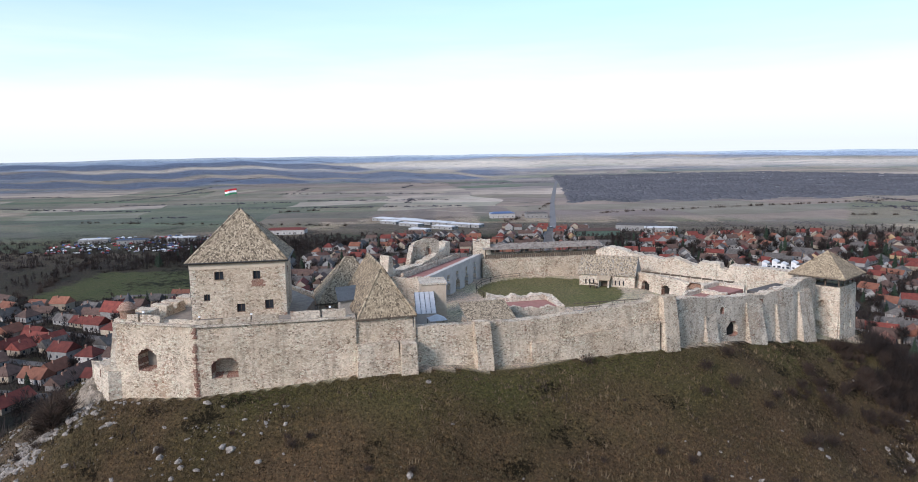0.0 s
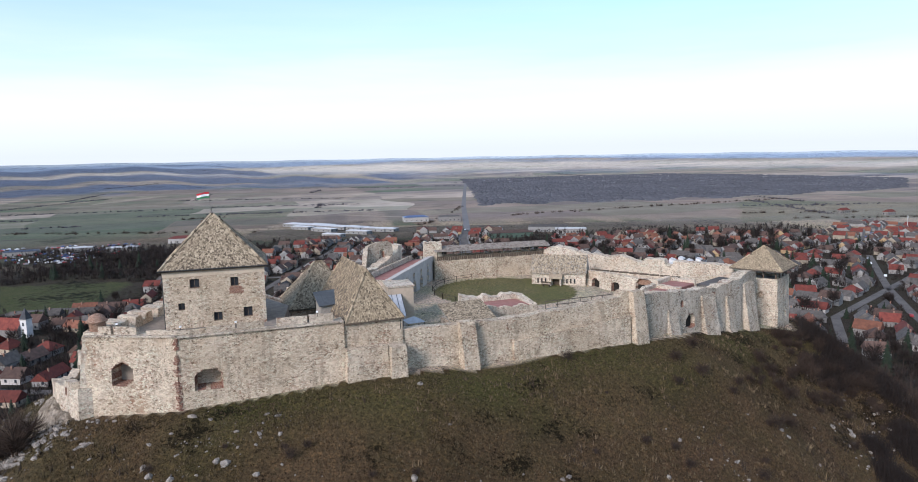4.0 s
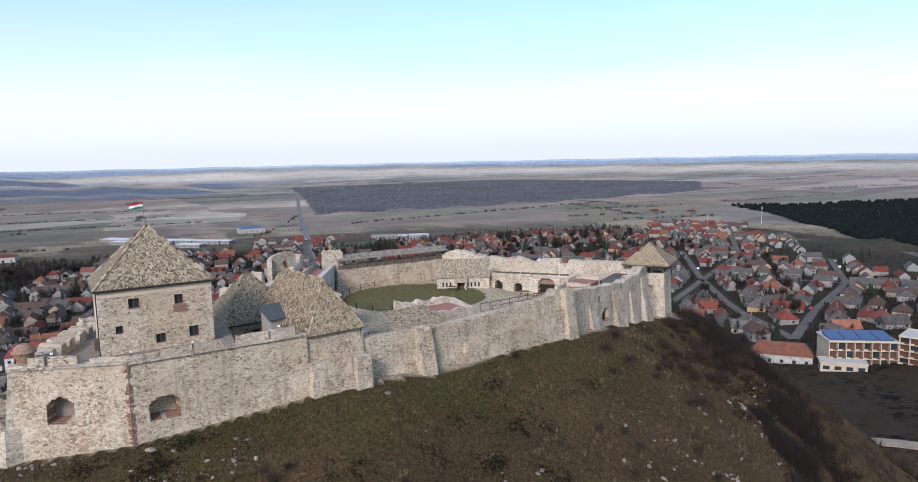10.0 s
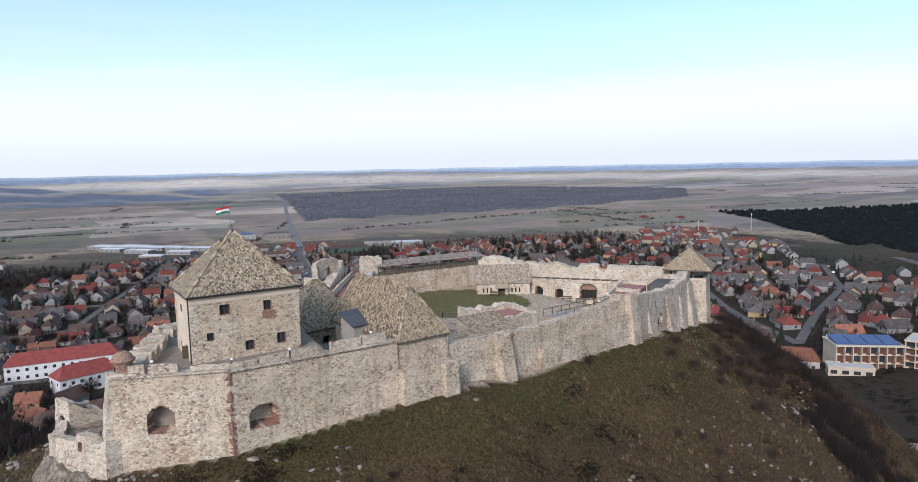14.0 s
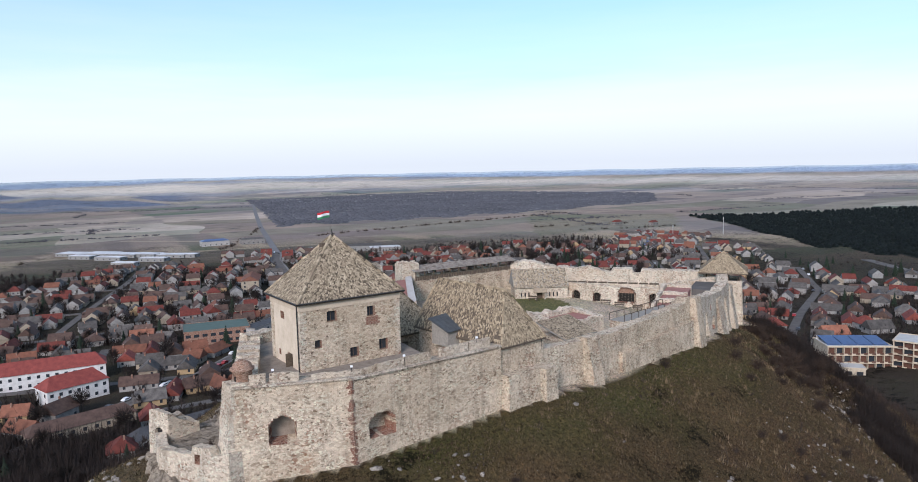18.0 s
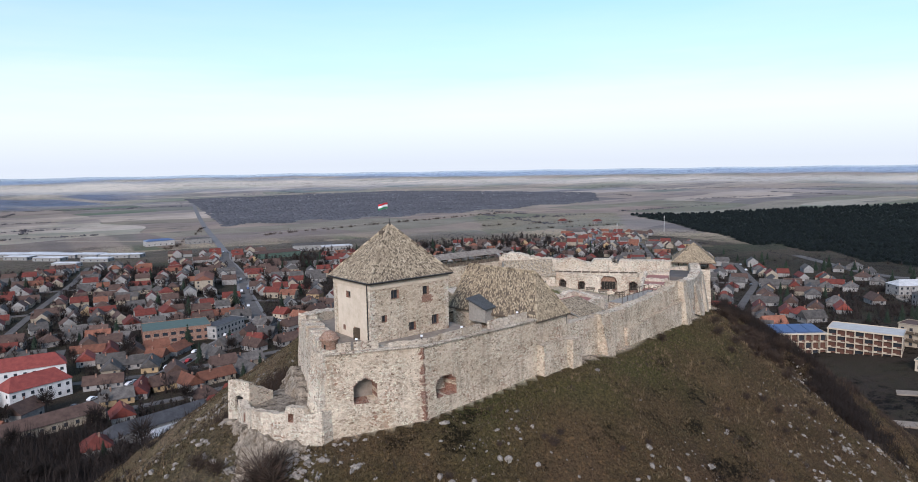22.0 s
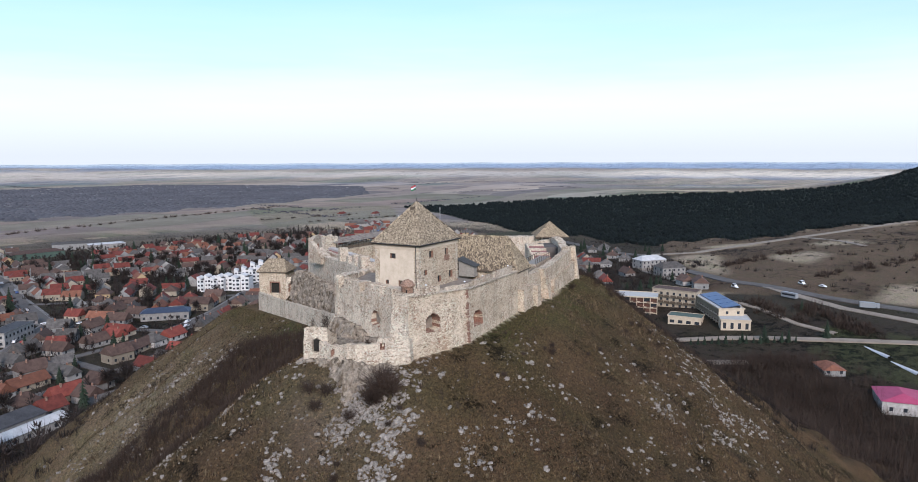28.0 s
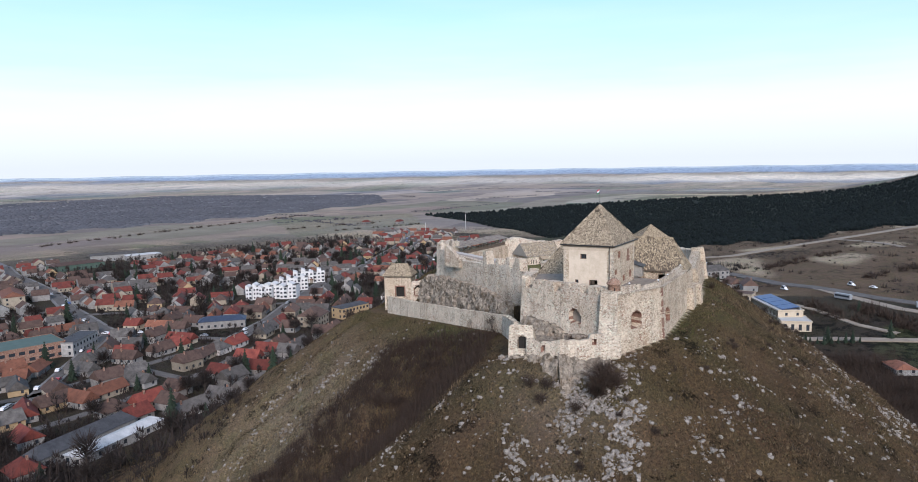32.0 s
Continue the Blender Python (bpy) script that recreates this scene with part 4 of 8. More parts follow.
buttress("buttress", (44.3, 95.8), (0.62, -0.78), 2.4, 1.9, 70, 82.6, "low battered grey rubble buttress", 0.05, stone_grey)
buttress("buttress", (49.6, 99.9), (0.6, -0.8), 3.6, 2.2, 70, 83.6, "broad battered grey rubble buttress", 0.04, stone_grey)
buttress("buttress", (-9.6, 71.2), (0.28, -0.96), 4.6, 1.7, 77, 85.0, "broad low rubble buttress under the hipped roof", 0.75)
buttress("buttress", (-6.6, 72.1), (0.28, -0.96), 1.8, 2.4, 77, 84.9, "square rubble pier at the foot of the wall", 0.85)
buttress("buttress", (7.4, 76.6), (0.32, -0.95), 0.6, 0.9, 77, 83.2, "thin edge of the thickened rubble wall", 0.7)
buttress("corner_buttress", (-36.3, 70.4), (-0.98, -0.17), 2.4, 1.5, 77, 88.0, "battered corner pier of the bastion in pale stone", 0.25, stone_pale)


# ---- bastion terrace and parapet ----
def parapet_run(p0, p1, z0, pieces, setback, thick=0.55, mat=None):
    P0, P1 = Vector((*p0, 0)), Vector((*p1, 0))
    d = (P1 - P0).normalized()
    n = Vector((d.y, -d.x, 0))
    for a, b, h in pieces:
        q0, q1 = P0 + d * a - n * setback, P0 + d * b - n * setback
        o = relief_wall("parapet", q0.to_2d(), q1.to_2d(), z0, z0 + h, thick, res=0.25, jag=0.07, batter=0.0, bulge=0.05, label="rubble parapet on the bastion edge", seed=a, mats=[stone_grey, brick_red])
        tagged(o, category="parapet", group="parapets of the bastion")


def string_course(p0, p1, z, tilt=0.0):
    P0, P1 = Vector((*p0, 0)), Vector((*p1, 0))
    d = (P1 - P0).normalized()
    n = Vector((d.y, -d.x, 0))
    L = (P1 - P0).length
    mb = MB()
    steps = int(L / 0.7)
    for i in range(steps):
        a, b = L * i / steps + 0.01, L * (i + 1) / steps - 0.01
        za, zb_ = z + tilt * a / L, z + tilt * b / L
        pr = 0.22 + 0.03 * random.random()
        q = [P0 + d * a - n * 0.3, P0 + d * b - n * 0.3, P0 + d * b + n * pr, P0 + d * a + n * pr]
        mb.add([(v.x, v.y, zz) for v, zz in zip(q, (za, zb_, zb_, za))] + [(v.x, v.y, zz + 0.14) for v, zz in zip(q, (za, zb_, zb_, za))],
               ((3, 2, 1, 0), (4, 5, 6, 7), (0, 1, 5, 4), (1, 2, 6, 5), (2, 3, 7, 6), (3, 0, 4, 7)))
    return solo("string_course", mb, stone_grey, "thin projecting stone string course", "stone band", "string courses", "stuff")


parapet_run((-36.4, 69.4), (-27.3, 67.35), 87.9, ((1.3, 2.6, 0.9), (2.9, 5.2, 0.85), (6.2, 9.3, 0.55)), 0.35)
parapet_run((-27.3, 67.35), (-11.6, 70.45), 87.8, ((0.0, 2.6, 0.6), (2.7, 5.4, 0.75), (5.6, 8.2, 0.8), (9.4, 12.4, 0.95), (12.6, 15.0, 1.0)), 0.35)
string_course((-36.4, 69.4), (-27.3, 67.35), 87.86)
string_course((-27.3, 67.35), (-11.6, 70.45), 87.75)
tm = MB().prism([(-35.6, 70.2), (-27.2, 69.2), (-18.0, 71.1), (-18.6, 83), (-24, 90.8), (-33.0, 85.8)], 80, 87.1).prism([(-17.9, 71.1), (-12.2, 72.3), (-14.5, 84), (-20.8, 92.6), (-23.8, 90.8), (-18.5, 83)], 78, 84.4)
solo("bastion_terrace", tm, gravel, "pale gravel terrace on top of the bastion", "terrace", kind="structure")


def wall_panel(mb, m, w, h, thick, holes, mi=0, reveal=0):
    """A wall panel in the xz plane with its face at y = 0, and rectangular openings (x0, z0, x1, z1) through it."""
    xs = sorted({0, w, *[q for o in holes for q in (o[0], o[2])]})
    zs = sorted({0, h, *[q for o in holes for q in (o[1], o[3])]})
    xs = [a for q0, q1 in zip(xs, xs[1:]) for a in np.linspace(q0, q1, max(2, int((q1 - q0) / 1.2) + 1))[:-1]] + [w]
    zs = [a for q0, q1 in zip(zs, zs[1:]) for a in np.linspace(q0, q1, max(2, int((q1 - q0) / 1.2) + 1))[:-1]] + [h]
    def open_at(x, z):
        return any(o[0] < x < o[2] and o[1] < z < o[3] for o in holes)
    for x0, x1 in zip(xs, xs[1:]):
        for z0, z1 in zip(zs, zs[1:]):
            if open_at((x0 + x1) / 2, (z0 + z1) / 2):
                continue
            for y, order in ((0, (0, 1, 2, 3)), (thick, (3, 2, 1, 0))):
                q = [m @ Vector(p) for p in ((x0, y, z0), (x1, y, z0), (x1, y, z1), (x0, y, z1))]
                mb.add(q, (order,), mi)
    for x0, z0, x1, z1 in list(holes) + [(0, 0, w, h)]:
        for a, b in (((x0, z0), (x1, z0)), ((x1, z0), (x1, z1)), ((x1, z1), (x0, z1)), ((x0, z1), (x0, z0))):
            q = [m @ Vector(p) for p in ((a[0], 0, a[1]), (b[0], 0, b[1]), (b[0], thick, b[1]), (a[0], thick, a[1]))]
            mb.add(q, ((0, 1, 2, 3),), mi if (x0, z0, x1, z1) == (0, 0, w, h) else reveal)
    return mb


def shingles(mb, a, b, c, d, rowh=0.165, wid=0.125, lift=0.028, mi=0):
    """Courses of single shingles on the roof plane with eave a-b and top edge d-c."""
    a, b, c, d = (Vector(p) for p in (a, b, c, d))
    nrm = (b - a).cross(d - a if (d - a).length > 0.1 else c - a).normalized()
    slope = max((d - a).length * 0.5 + (c - b).length * 0.5, 0.5)
    rows = max(2, int(slope / rowh))
    for i in range(rows):
        t0, t1 = i / rows, min(1.0, (i + 1.55) / rows)
        l0, r0, l1, r1 = a.lerp(d, t0), b.lerp(c, t0), a.lerp(d, t1), b.lerp(c, t1)
        span = (r0 - l0).length
        if span < 0.1:
            continue
        x = -random.random() * wid
        while x < span:
            w = wid * random.uniform(0.65, 1.45)
            s0, s1 = max(0, x) / span, min(span, x + w - 0.012) / span
            x += w
            if s1 - s0 < 0.01:
                continue
            k = lift * random.uniform(0.55, 1.5)
            drop = random.uniform(-0.03, 0.04)
            e0, e1 = l0.lerp(r0, s0), l0.lerp(r0, s1)
            up = ((l1 - l0) if (l1 - l0).length > 1e-4 else (r1 - r0)).normalized()
            e0, e1 = e0 - up * drop, e1 - up * drop
            f0, f1 = l1.lerp(r1, s0), l1.lerp(r1, s1)
            mb.add([e0 + nrm * k, e1 + nrm * k, f1 + nrm * 0.012, f0 + nrm * 0.012, e0 - nrm * 0.01, e1 - nrm * 0.01], ((0, 1, 2, 3), (4, 5, 1, 0)), mi)
    return mb


def ridge_tiles(mb, a, b, r=0.13, step=0.35):
    a, b = Vector(a), Vector(b)
    n = max(1, int((b - a).length / step))
    for i in range(n):
        mb.beam(a.lerp(b, i / n), a.lerp(b, (i + 1.08) / n), r * random.uniform(0.85, 1.1), 6)
    return mb


def hip_roof(parent, w, d, z, h, ridge0, ridge1, mat, over=0.35, deck=True, label=""):
    """A hipped roof over the rectangle (0,0)-(w,d) with its ridge from ridge0 to ridge1."""
    e = [Vector((-over, -over, z)), Vector((w + over, -over, z)), Vector((w + over, d + over, z)), Vector((-over, d + over, z))]
    R0, R1 = Vector((*ridge0, z + h)), Vector((*ridge1, z + h))
    along_y = abs(R1.y - R0.y) >= abs(R1.x - R0.x)
    if along_y:
        planes = ((e[0], e[1], R0, R0), (e[1], e[2], R1, R0), (e[2], e[3], R1, R1), (e[3], e[0], R0, R1))
    else:
        planes = ((e[0], e[1], R1, R0), (e[1], e[2], R1, R1), (e[2], e[3], R0, R1), (e[3], e[0], R0, R0))
    dk = MB()
    # dark fascia, thickened to imitate the shadow line under the eave
    lo = [v - Vector((0, 0, 0.2)) for v in e]
    for a, b, c, dd in planes:
        dk.add([a, b, c, dd] if (c - dd).length > 0.01 else [a, b, c], ((0, 1, 2, 3),) if (c - dd).length > 0.01 else ((0, 1, 2),))
    for i in range(4):
        dk.add([lo[i], lo[(i + 1) % 4], e[(i + 1) % 4], e[i]], ((0, 1, 2, 3),))
    dk.add(lo, ((3, 2, 1, 0),))
    roof = part("roof", dk, wood_dark, parent, label)
    sh = MB()
    for a, b, c, dd in planes:
        shingles(sh, a, b, c, dd)
    tagged(part("shingles", sh, mat, roof), kind="stuff")
    rt = MB()
    for a, b, c, dd in planes:
        ridge_tiles(rt, a, dd)
    if (R1 - R0).length > 0.1:
        ridge_tiles(rt, R0, R1)
    tagged(part("ridge", rt, mat, roof), kind="stuff")
    return roof


def rect_walls(parent, w, d, z0, z1, thick, holes, mat, names="wall"):
    """Four walls of a rectangular building; holes: for south, east, north, west."""
    mats = mat if isinstance(mat, (list, tuple)) else [mat]
    frames = (Matrix.Translation((0, 0, z0)), Matrix.Translation((w, 0, z0)) @ Matrix.Rotation(math.pi / 2, 4, "Z"),
              Matrix.Translation((w, d, z0)) @ Matrix.Rotation(math.pi, 4, "Z"), Matrix.Translation((0, d, z0)) @ Matrix.Rotation(-math.pi / 2, 4, "Z"))
    out = []
    for i, m in enumerate(frames):
        run = w if i % 2 == 0 else d
        trim = 0 if i % 2 == 0 else thick
        hs = [(o[0] - trim, o[1] - z0, o[2] - trim, o[3] - z0) for o in holes[i]]
        mm = m @ Matrix.Translation((trim, 0, 0))
        mb = wall_panel(MB(), mm, run - 2 * trim, z1 - z0, thick, hs, 0, len(mats) - 1)
        out.append(part(names, mb, mats, parent))
    return frames, out


def window_at(parent, fr, x0, z0, x1, z1, depth=0.45, surround=None, bars=True, z_off=0.0):
    """A dark timber casement set back in an opening of a wall frame fr."""
    mb = MB()
    t = 0.06
    for a, b, c, d_ in ((x0, z0, x0 + t, z1), (x1 - t, z0, x1, z1), (x0 + t, z0, x1 - t, z0 + t), (x0 + t, z1 - t, x1 - t, z1)):
        mb.box(a, depth, b - z_off, c, depth + 0.08, d_ - z_off, 0, fr)
    if bars:
        xm = (x0 + x1) / 2
        mb.box(xm - 0.025, depth + 0.01, z0 + t - z_off, xm + 0.025, depth + 0.07, z1 - t - z_off, 0, fr)
    w = part("window", mb, wood_dark, parent)
    part("pane", MB().box(x0 + t, depth + 0.03, z0 + t - z_off, x1 - t, depth + 0.045, z1 - t - z_off, 0, fr), glass_dark, w)
    return w


# ---- keep ----
def keep():
    base = 86.6
    k = thing("keep_tower", pose(-29.9, 73.5, base, 0, 0, 9.6), "square rubble keep with a steep shingled pyramid roof", "tower")
    w, d, h = 10.05, 7.25, 6.75
    south = [(2.55, 4.72, 3.5, 5.66), (6.6, 4.64, 7.4, 5.6), (1.3, 2.45, 1.95, 3.2), (4.72, 1.05, 5.6, 1.98), (7.75, 1.25, 8.65, 2.3)]
    west = [(2.55, 4.7, 3.45, 5.4), (1.75, 1.1, 2.25, 1.65), (3.9, 0.4, 5.1, 1.75)]
    frames, walls = rect_walls(k, w, d, 0, h, 0.8, (south, [(3.2, 4.6, 4.0, 5.5)], [], west), [stone_wall, brick_red])
    for x0, z0, x1, z1 in south:
        window_at(k, frames[0], x0, z0, x1, z1, 0.3)
    walls[3].data.materials[0] = plaster_pale
    window_at(k, frames[3], 2.55, 4.7, 3.45, 5.4, 0.3)
    window_at(k, frames[3], 1.75, 1.1, 2.25, 1.65, 0.3, bars=False)
    window_at(k, frames[1], 3.2, 4.6, 4.0, 5.5, 0.3)
    dr = MB().box(3.95, 0.25, 0.4, 4.5, 0.33, 1.72, 0, frames[3]).box(4.5, -0.45, 0.4, 4.57, 0.3, 1.72, 0, frames[3])
    part("door", dr, wood_dark, k, "dark plank door standing ajar")
    # plaster band under the eave, red brick patch and quoins
    band = MB()
    for i, run in enumerate((w, d, w, d)):
        band.box(-0.05, -0.06, h - 0.78, run + 0.05, 0.2, h - 0.02, 0, frames[i])
    part("cornice", band, plaster_cream, k, "cream rendered band under the eave")
    patch = MB()
    for z in np.arange(3.85, 4.6, 0.13):
        a, b = 6.35 + 0.15 * random.random(), 7.65 + 0.3 * random.random()
        patch.box(a, -0.03, z, b, 0.05, z + 0.115, 0, frames[0])
    part("brick_patch", patch, brick_red, k, "red brick repair under a window")
    for i, (cx, cy) in enumerate(((0, 0), (w, 0), (0, d), (w, d))):
        q = MB()
        for s, z in enumerate(np.arange(0.1, h - 0.9, 0.32)):
            lx, ly = (0.55, 0.32) if s % 2 else (0.32, 0.55)
            j = random.uniform(-0.04, 0.06)
            x0, x1 = (-0.03, lx + j) if cx == 0 else (w - lx - j, w + 0.03)
            y0, y1 = (-0.03, ly + j) if cy == 0 else (d - ly - j, d + 0.03)
            q.box(x0, y0, z, x1, y1, z + 0.29)
        tagged(part("corner_stonework", q, stone_pale, k), kind="stuff")
    # downpipe
    dp = MB().beam((-0.12, 0.4, 0.2), (-0.12, 0.4, h - 0.1), 0.055, 6)
    part("downpipe", dp, iron, k)
    ln = MB()
    for a, b in (((-0.42, -0.42), (w + 0.42, -0.42)), ((w + 0.42, -0.42), (w + 0.42, d + 0.42)), ((w + 0.42, d + 0.42), (-0.42, d + 0.42)), ((-0.42, d + 0.42), (-0.42, -0.42))):
        ln.beam((*a, h - 0.05), (*b, h - 0.05), 0.07, 6)
    part("gutter", ln, iron, k, "dark gutter along the eave")
    roof = hip_roof(k, w, d, h, 5.35, (w / 2 - 0.12, d / 2), (w / 2 + 0.12, d / 2), shingle_old, 0.37, label="steep pyramid roof")
    hatch = MB().box(-0.3, -0.12, 0, 0.3, 0.45, 0.38)
    hob = part("roof_hatch", hatch, wood_dark, k, "small dark hatch near the roof top")
    hob.matrix_local = pose(w / 2 - 0.75, d / 2, h + 4.35, 0, 0, 90)
    pole = MB().beam((w / 2, d / 2, h + 5.2), (w / 2, d / 2, h + 6.0), 0.04, 6)
    part("finial", pole, iron, k)
    ball = MB().beam((w / 2, d / 2, h + 5.3), (w / 2, d / 2, h + 5.55), 0.12, 8, r2=0.05)
    part("finial_knob", ball, iron, k)
    ground_top = MB().box(0.3, 0.3, -0.6, w - 0.3, d - 0.3, 0.0)
    part("plinth", ground_top, stone_grey, k)


keep()


def flag():
    f = thing("flag", pose(-25.7, 77.9, 98.7), "red, white and green flag on a thin pole above the keep", "flag")
    part("pole", MB().beam((0, 0, -0.4), (0, 0, 2.45), 0.012, 5), iron, f)
    for i, m in enumerate((flag_green, flag_white, flag_red)):
        mb = MB()
        n = 12
        for s in range(n + 1):
            t = s / n
            x, y = -1.35 * t * 0.93, -1.35 * t * 0.3 + 0.10 * math.sin(t * 8) * t
            for z in (0, 1):
                mb.v.append((x, y, 1.75 + 0.21 * (i + z) - 0.12 * t + 0.04 * math.sin(5 * t)))
            for z in (0, 1):
                mb.v.append((x + 0.012, y + 0.012, 1.75 + 0.21 * (i + z) - 0.12 * t + 0.04 * math.sin(5 * t)))
        for s in range(n):
            o = 4 * s
            mb.f += [(o, o + 4, o + 5, o + 1), (o + 3, o + 7, o + 6, o + 2)]
        mb.m = [0] * len(mb.f)
        part("stripe", mb, m, f)


flag()


def turret():
    t = thing("corner_turret", pose(-35.4, 70.3, 87.9), "small round red brick turret on the bastion corner", "turret")
    body = MB()
    n = 14
    prof = ((0.30, -1.3), (0.62, -0.5), (0.78, 0.0), (0.76, 1.0), (0.80, 1.05), (0.84, 1.2), (0.86, 1.28))
    for r, z in prof:
        for i in range(n):
            a = 2 * math.pi * i / n
            k = r + 0.02 * nz3(i * 0.7, z, 2)
            body.v.append((k * math.cos(a), k * math.sin(a), z))
    for j in range(len(prof) - 1):
        for i in range(n):
            body.f.append((j * n + i, j * n + (i + 1) % n, (j + 1) * n + (i + 1) % n, (j + 1) * n + i))
    body.m = [0] * len(body.f)
    part("turret_body", body, brick_bright, t, smooth=True)
    cap = MB()
    prof = ((0.80, 1.1), (0.98, 1.2), (0.98, 1.34), (0.80, 1.40), (0.74, 1.66), (0.52, 1.84), (0.25, 1.98), (0.02, 2.02))
    for r, z in prof:
        for i in range(n):
            a = 2 * math.pi * i / n
            cap.v.append((r * math.cos(a), r * math.sin(a), z))
    for j in range(len(prof) - 1):
        for i in range(n):
            cap.f.append((j * n + i, j * n + (i + 1) % n, (j + 1) * n + (i + 1) % n, (j + 1) * n + i))
    cap.m = [0] * len(cap.f)
    part("cap", cap, brick_bright, t, "domed brick cap", smooth=True)
    for a in (215, 300):
        s = MB().box(-0.07, -0.8, 0.3, 0.07, -0.7, 0.8, 0, Matrix.Rotation(radians(a + 90), 4, "Z"))
        part("slit", s, inside_shade, t)


turret()


# ---- hipped hall on the south wall ----
def south_hall():
    m = Matrix.Translation((-11.15, 70.95, 86.0)) @ Matrix.Rotation(math.atan2(0.275, 0.962), 4, "Z")
    t = thing("south_hall", m, "narrow stone hall with a steep hipped shingle roof", "building")
    w, d, h = 5.5, 13.0, 1.55
    frames, _ = rect_walls(t, w, d, -5.5, h, 0.6, ([(2.6, 0.1, 2.85, 0.9)], [], [], [(9.0, -0.6, 10.2, 0.9)]), [stone_wall, stone_wall])
    hip_roof(t, w, d, h, 5.0, (w / 2, 2.3), (w / 2, d - 0.4), shingle_warm, 0.42, label="steep hipped roof of tan shingles")
    dp = MB().beam((w + 0.1, -0.08, -5.0), (w + 0.1, -0.08, h), 0.06, 6)
    part("downpipe", dp, iron, t)
    # dormer like stair head on the west side
    s = thing("stair_hut", Matrix.Translation((-14.3, 76.6, 86.6)) @ Matrix.Rotation(math.atan2(0.275, 0.962), 4, "Z"), "small rendered stair hut with a grey sheet metal roof", "hut")
    part("wall", MB().box(0, 0, 0, 2.5, 2.6, 1.6), wood_grey, s)
    rf = MB().add([(-0.25, -0.3, 1.55), (2.9, -0.3, 1.75), (2.9, 2.9, 2.75), (-0.25, 2.9, 2.55), (-0.25, -0.3, 1.65), (2.9, -0.3, 1.85), (2.9, 2.9, 2.85), (-0.25, 2.9, 2.65)],
                  ((3, 2, 1, 0), (4, 5, 6, 7), (0, 1, 5, 4), (1, 2, 6, 5), (2, 3, 7, 6), (3, 0, 4, 7)))
    part("roof", rf, metal_grey, s, "grey standing seam roof")
    part("gable", MB().add([(0, 0, 1.55), (2.5, 0, 1.7), (2.5, 2.6, 2.6), (0, 2.6, 2.45), (0, 2.6, 1.55), (2.5, 2.6, 1.55)], ((0, 1, 2, 3), (0, 3, 4), (1, 5, 2), (3, 2, 5, 4), (0, 4, 5, 1))), wood_grey, s)
    for i in range(6):
        part("seam", MB().beam((-0.1 + 0.55 * i, -0.28, 1.68 + 0.035 * i), (-0.1 + 0.55 * i, 2.85, 2.68 + 0.035 * i), 0.025, 4), metal_grey, s)
    part("downpipe", MB().beam((2.6, -0.1, 0), (2.6, -0.1, 1.7), 0.05, 6), iron, s)


south_hall()


def north_hall():
    m = Matrix.Translation((-18.6, 86.0, 80.0)) @ Matrix.Rotation(radians(16), 4, "Z")
    t = thing("inner_hall", m, "stone hall with a tall hipped shingle roof behind the keep", "building")
    w, d, h = 8.5, 7.0, 5.9
    rect_walls(t, w, d, -1, h, 0.6, ([(3.2, 4.0, 4.2, 5.0)], [], [], []), [stone_wall, stone_wall])
    hip_roof(t, w, d, h, 5.2, (w / 2 - 0.5, d / 2), (w / 2 + 0.5, d / 2), shingle_old, 0.35, label="tall hipped shingle roof")


north_hall()


# ---- far corner tower ----
def corner_tower():
    t = thing("corner_tower", Matrix.Translation((57.6, 109.0, 68)) @ Matrix.Rotation(radians(42), 4, "Z"), "square rubble corner tower with a low shingled pyramid roof", "tower")
    s = 3.25
    c = [(-s, -s), (s, -s), (s, s), (-s, s)]
    nic = [((1.7, 11.6, 0.7, 1.0, 0.7), (4.2, 11.6, 0.7, 1.0, 0.7), (1.7, 8.2, 0.7, 1.0, 0.7), (4.2, 8.2, 0.7, 1.0, 0.7)), ((2.0, 11.9, 0.9, 0.9, 0.7),), (), ((3.9, 11.6, 1.0, 0.9, 0.7), (3.6, 8.3, 1.2, 0.9, 0.8))]
    for i in range(4):
        relief_wall("tower_wall", c[i], c[(i + 1) % 4], 0, 14.9, 0.8, niches=nic[i], res=0.22, jag=0.05, batter=0.035, parent=t, seed=40 + i, mats=[stone_pale, stone_grey])
    part("floor", MB().box(-2.6, -2.6, 14.2, 2.6, 2.6, 14.4), wood_grey, t)
    for x in (-2.9, -0.95, 0.95, 2.9):
        for y in (-2.9, -0.95, 0.95, 2.9):
            if abs(x) > 2 or abs(y) > 2:
                part("post", MB().box(x - 0.1, y - 0.1, 14.6, x + 0.1, y + 0.1, 16.45), wood_dark, t)
    part("wall_plate", MB().box(-3.1, -3.1, 16.1, 3.1, -2.85, 16.4).box(-3.1, 2.85, 16.1, 3.1, 3.1, 16.4).box(-3.1, -2.85, 16.1, -2.85, 2.85, 16.4).box(2.85, -2.85, 16.1, 3.1, 2.85, 16.4), wood_dark, t)
    roofmb = hip_roof(t, 2 * s, 2 * s, 0, 3.55, (s - 0.05, s), (s + 0.05, s), shingle_warm, 1.0, label="low pyramid roof of tan shingles")
    roofmb.matrix_local = Matrix.Translation((-s, -s, 16.4))


corner_tower()


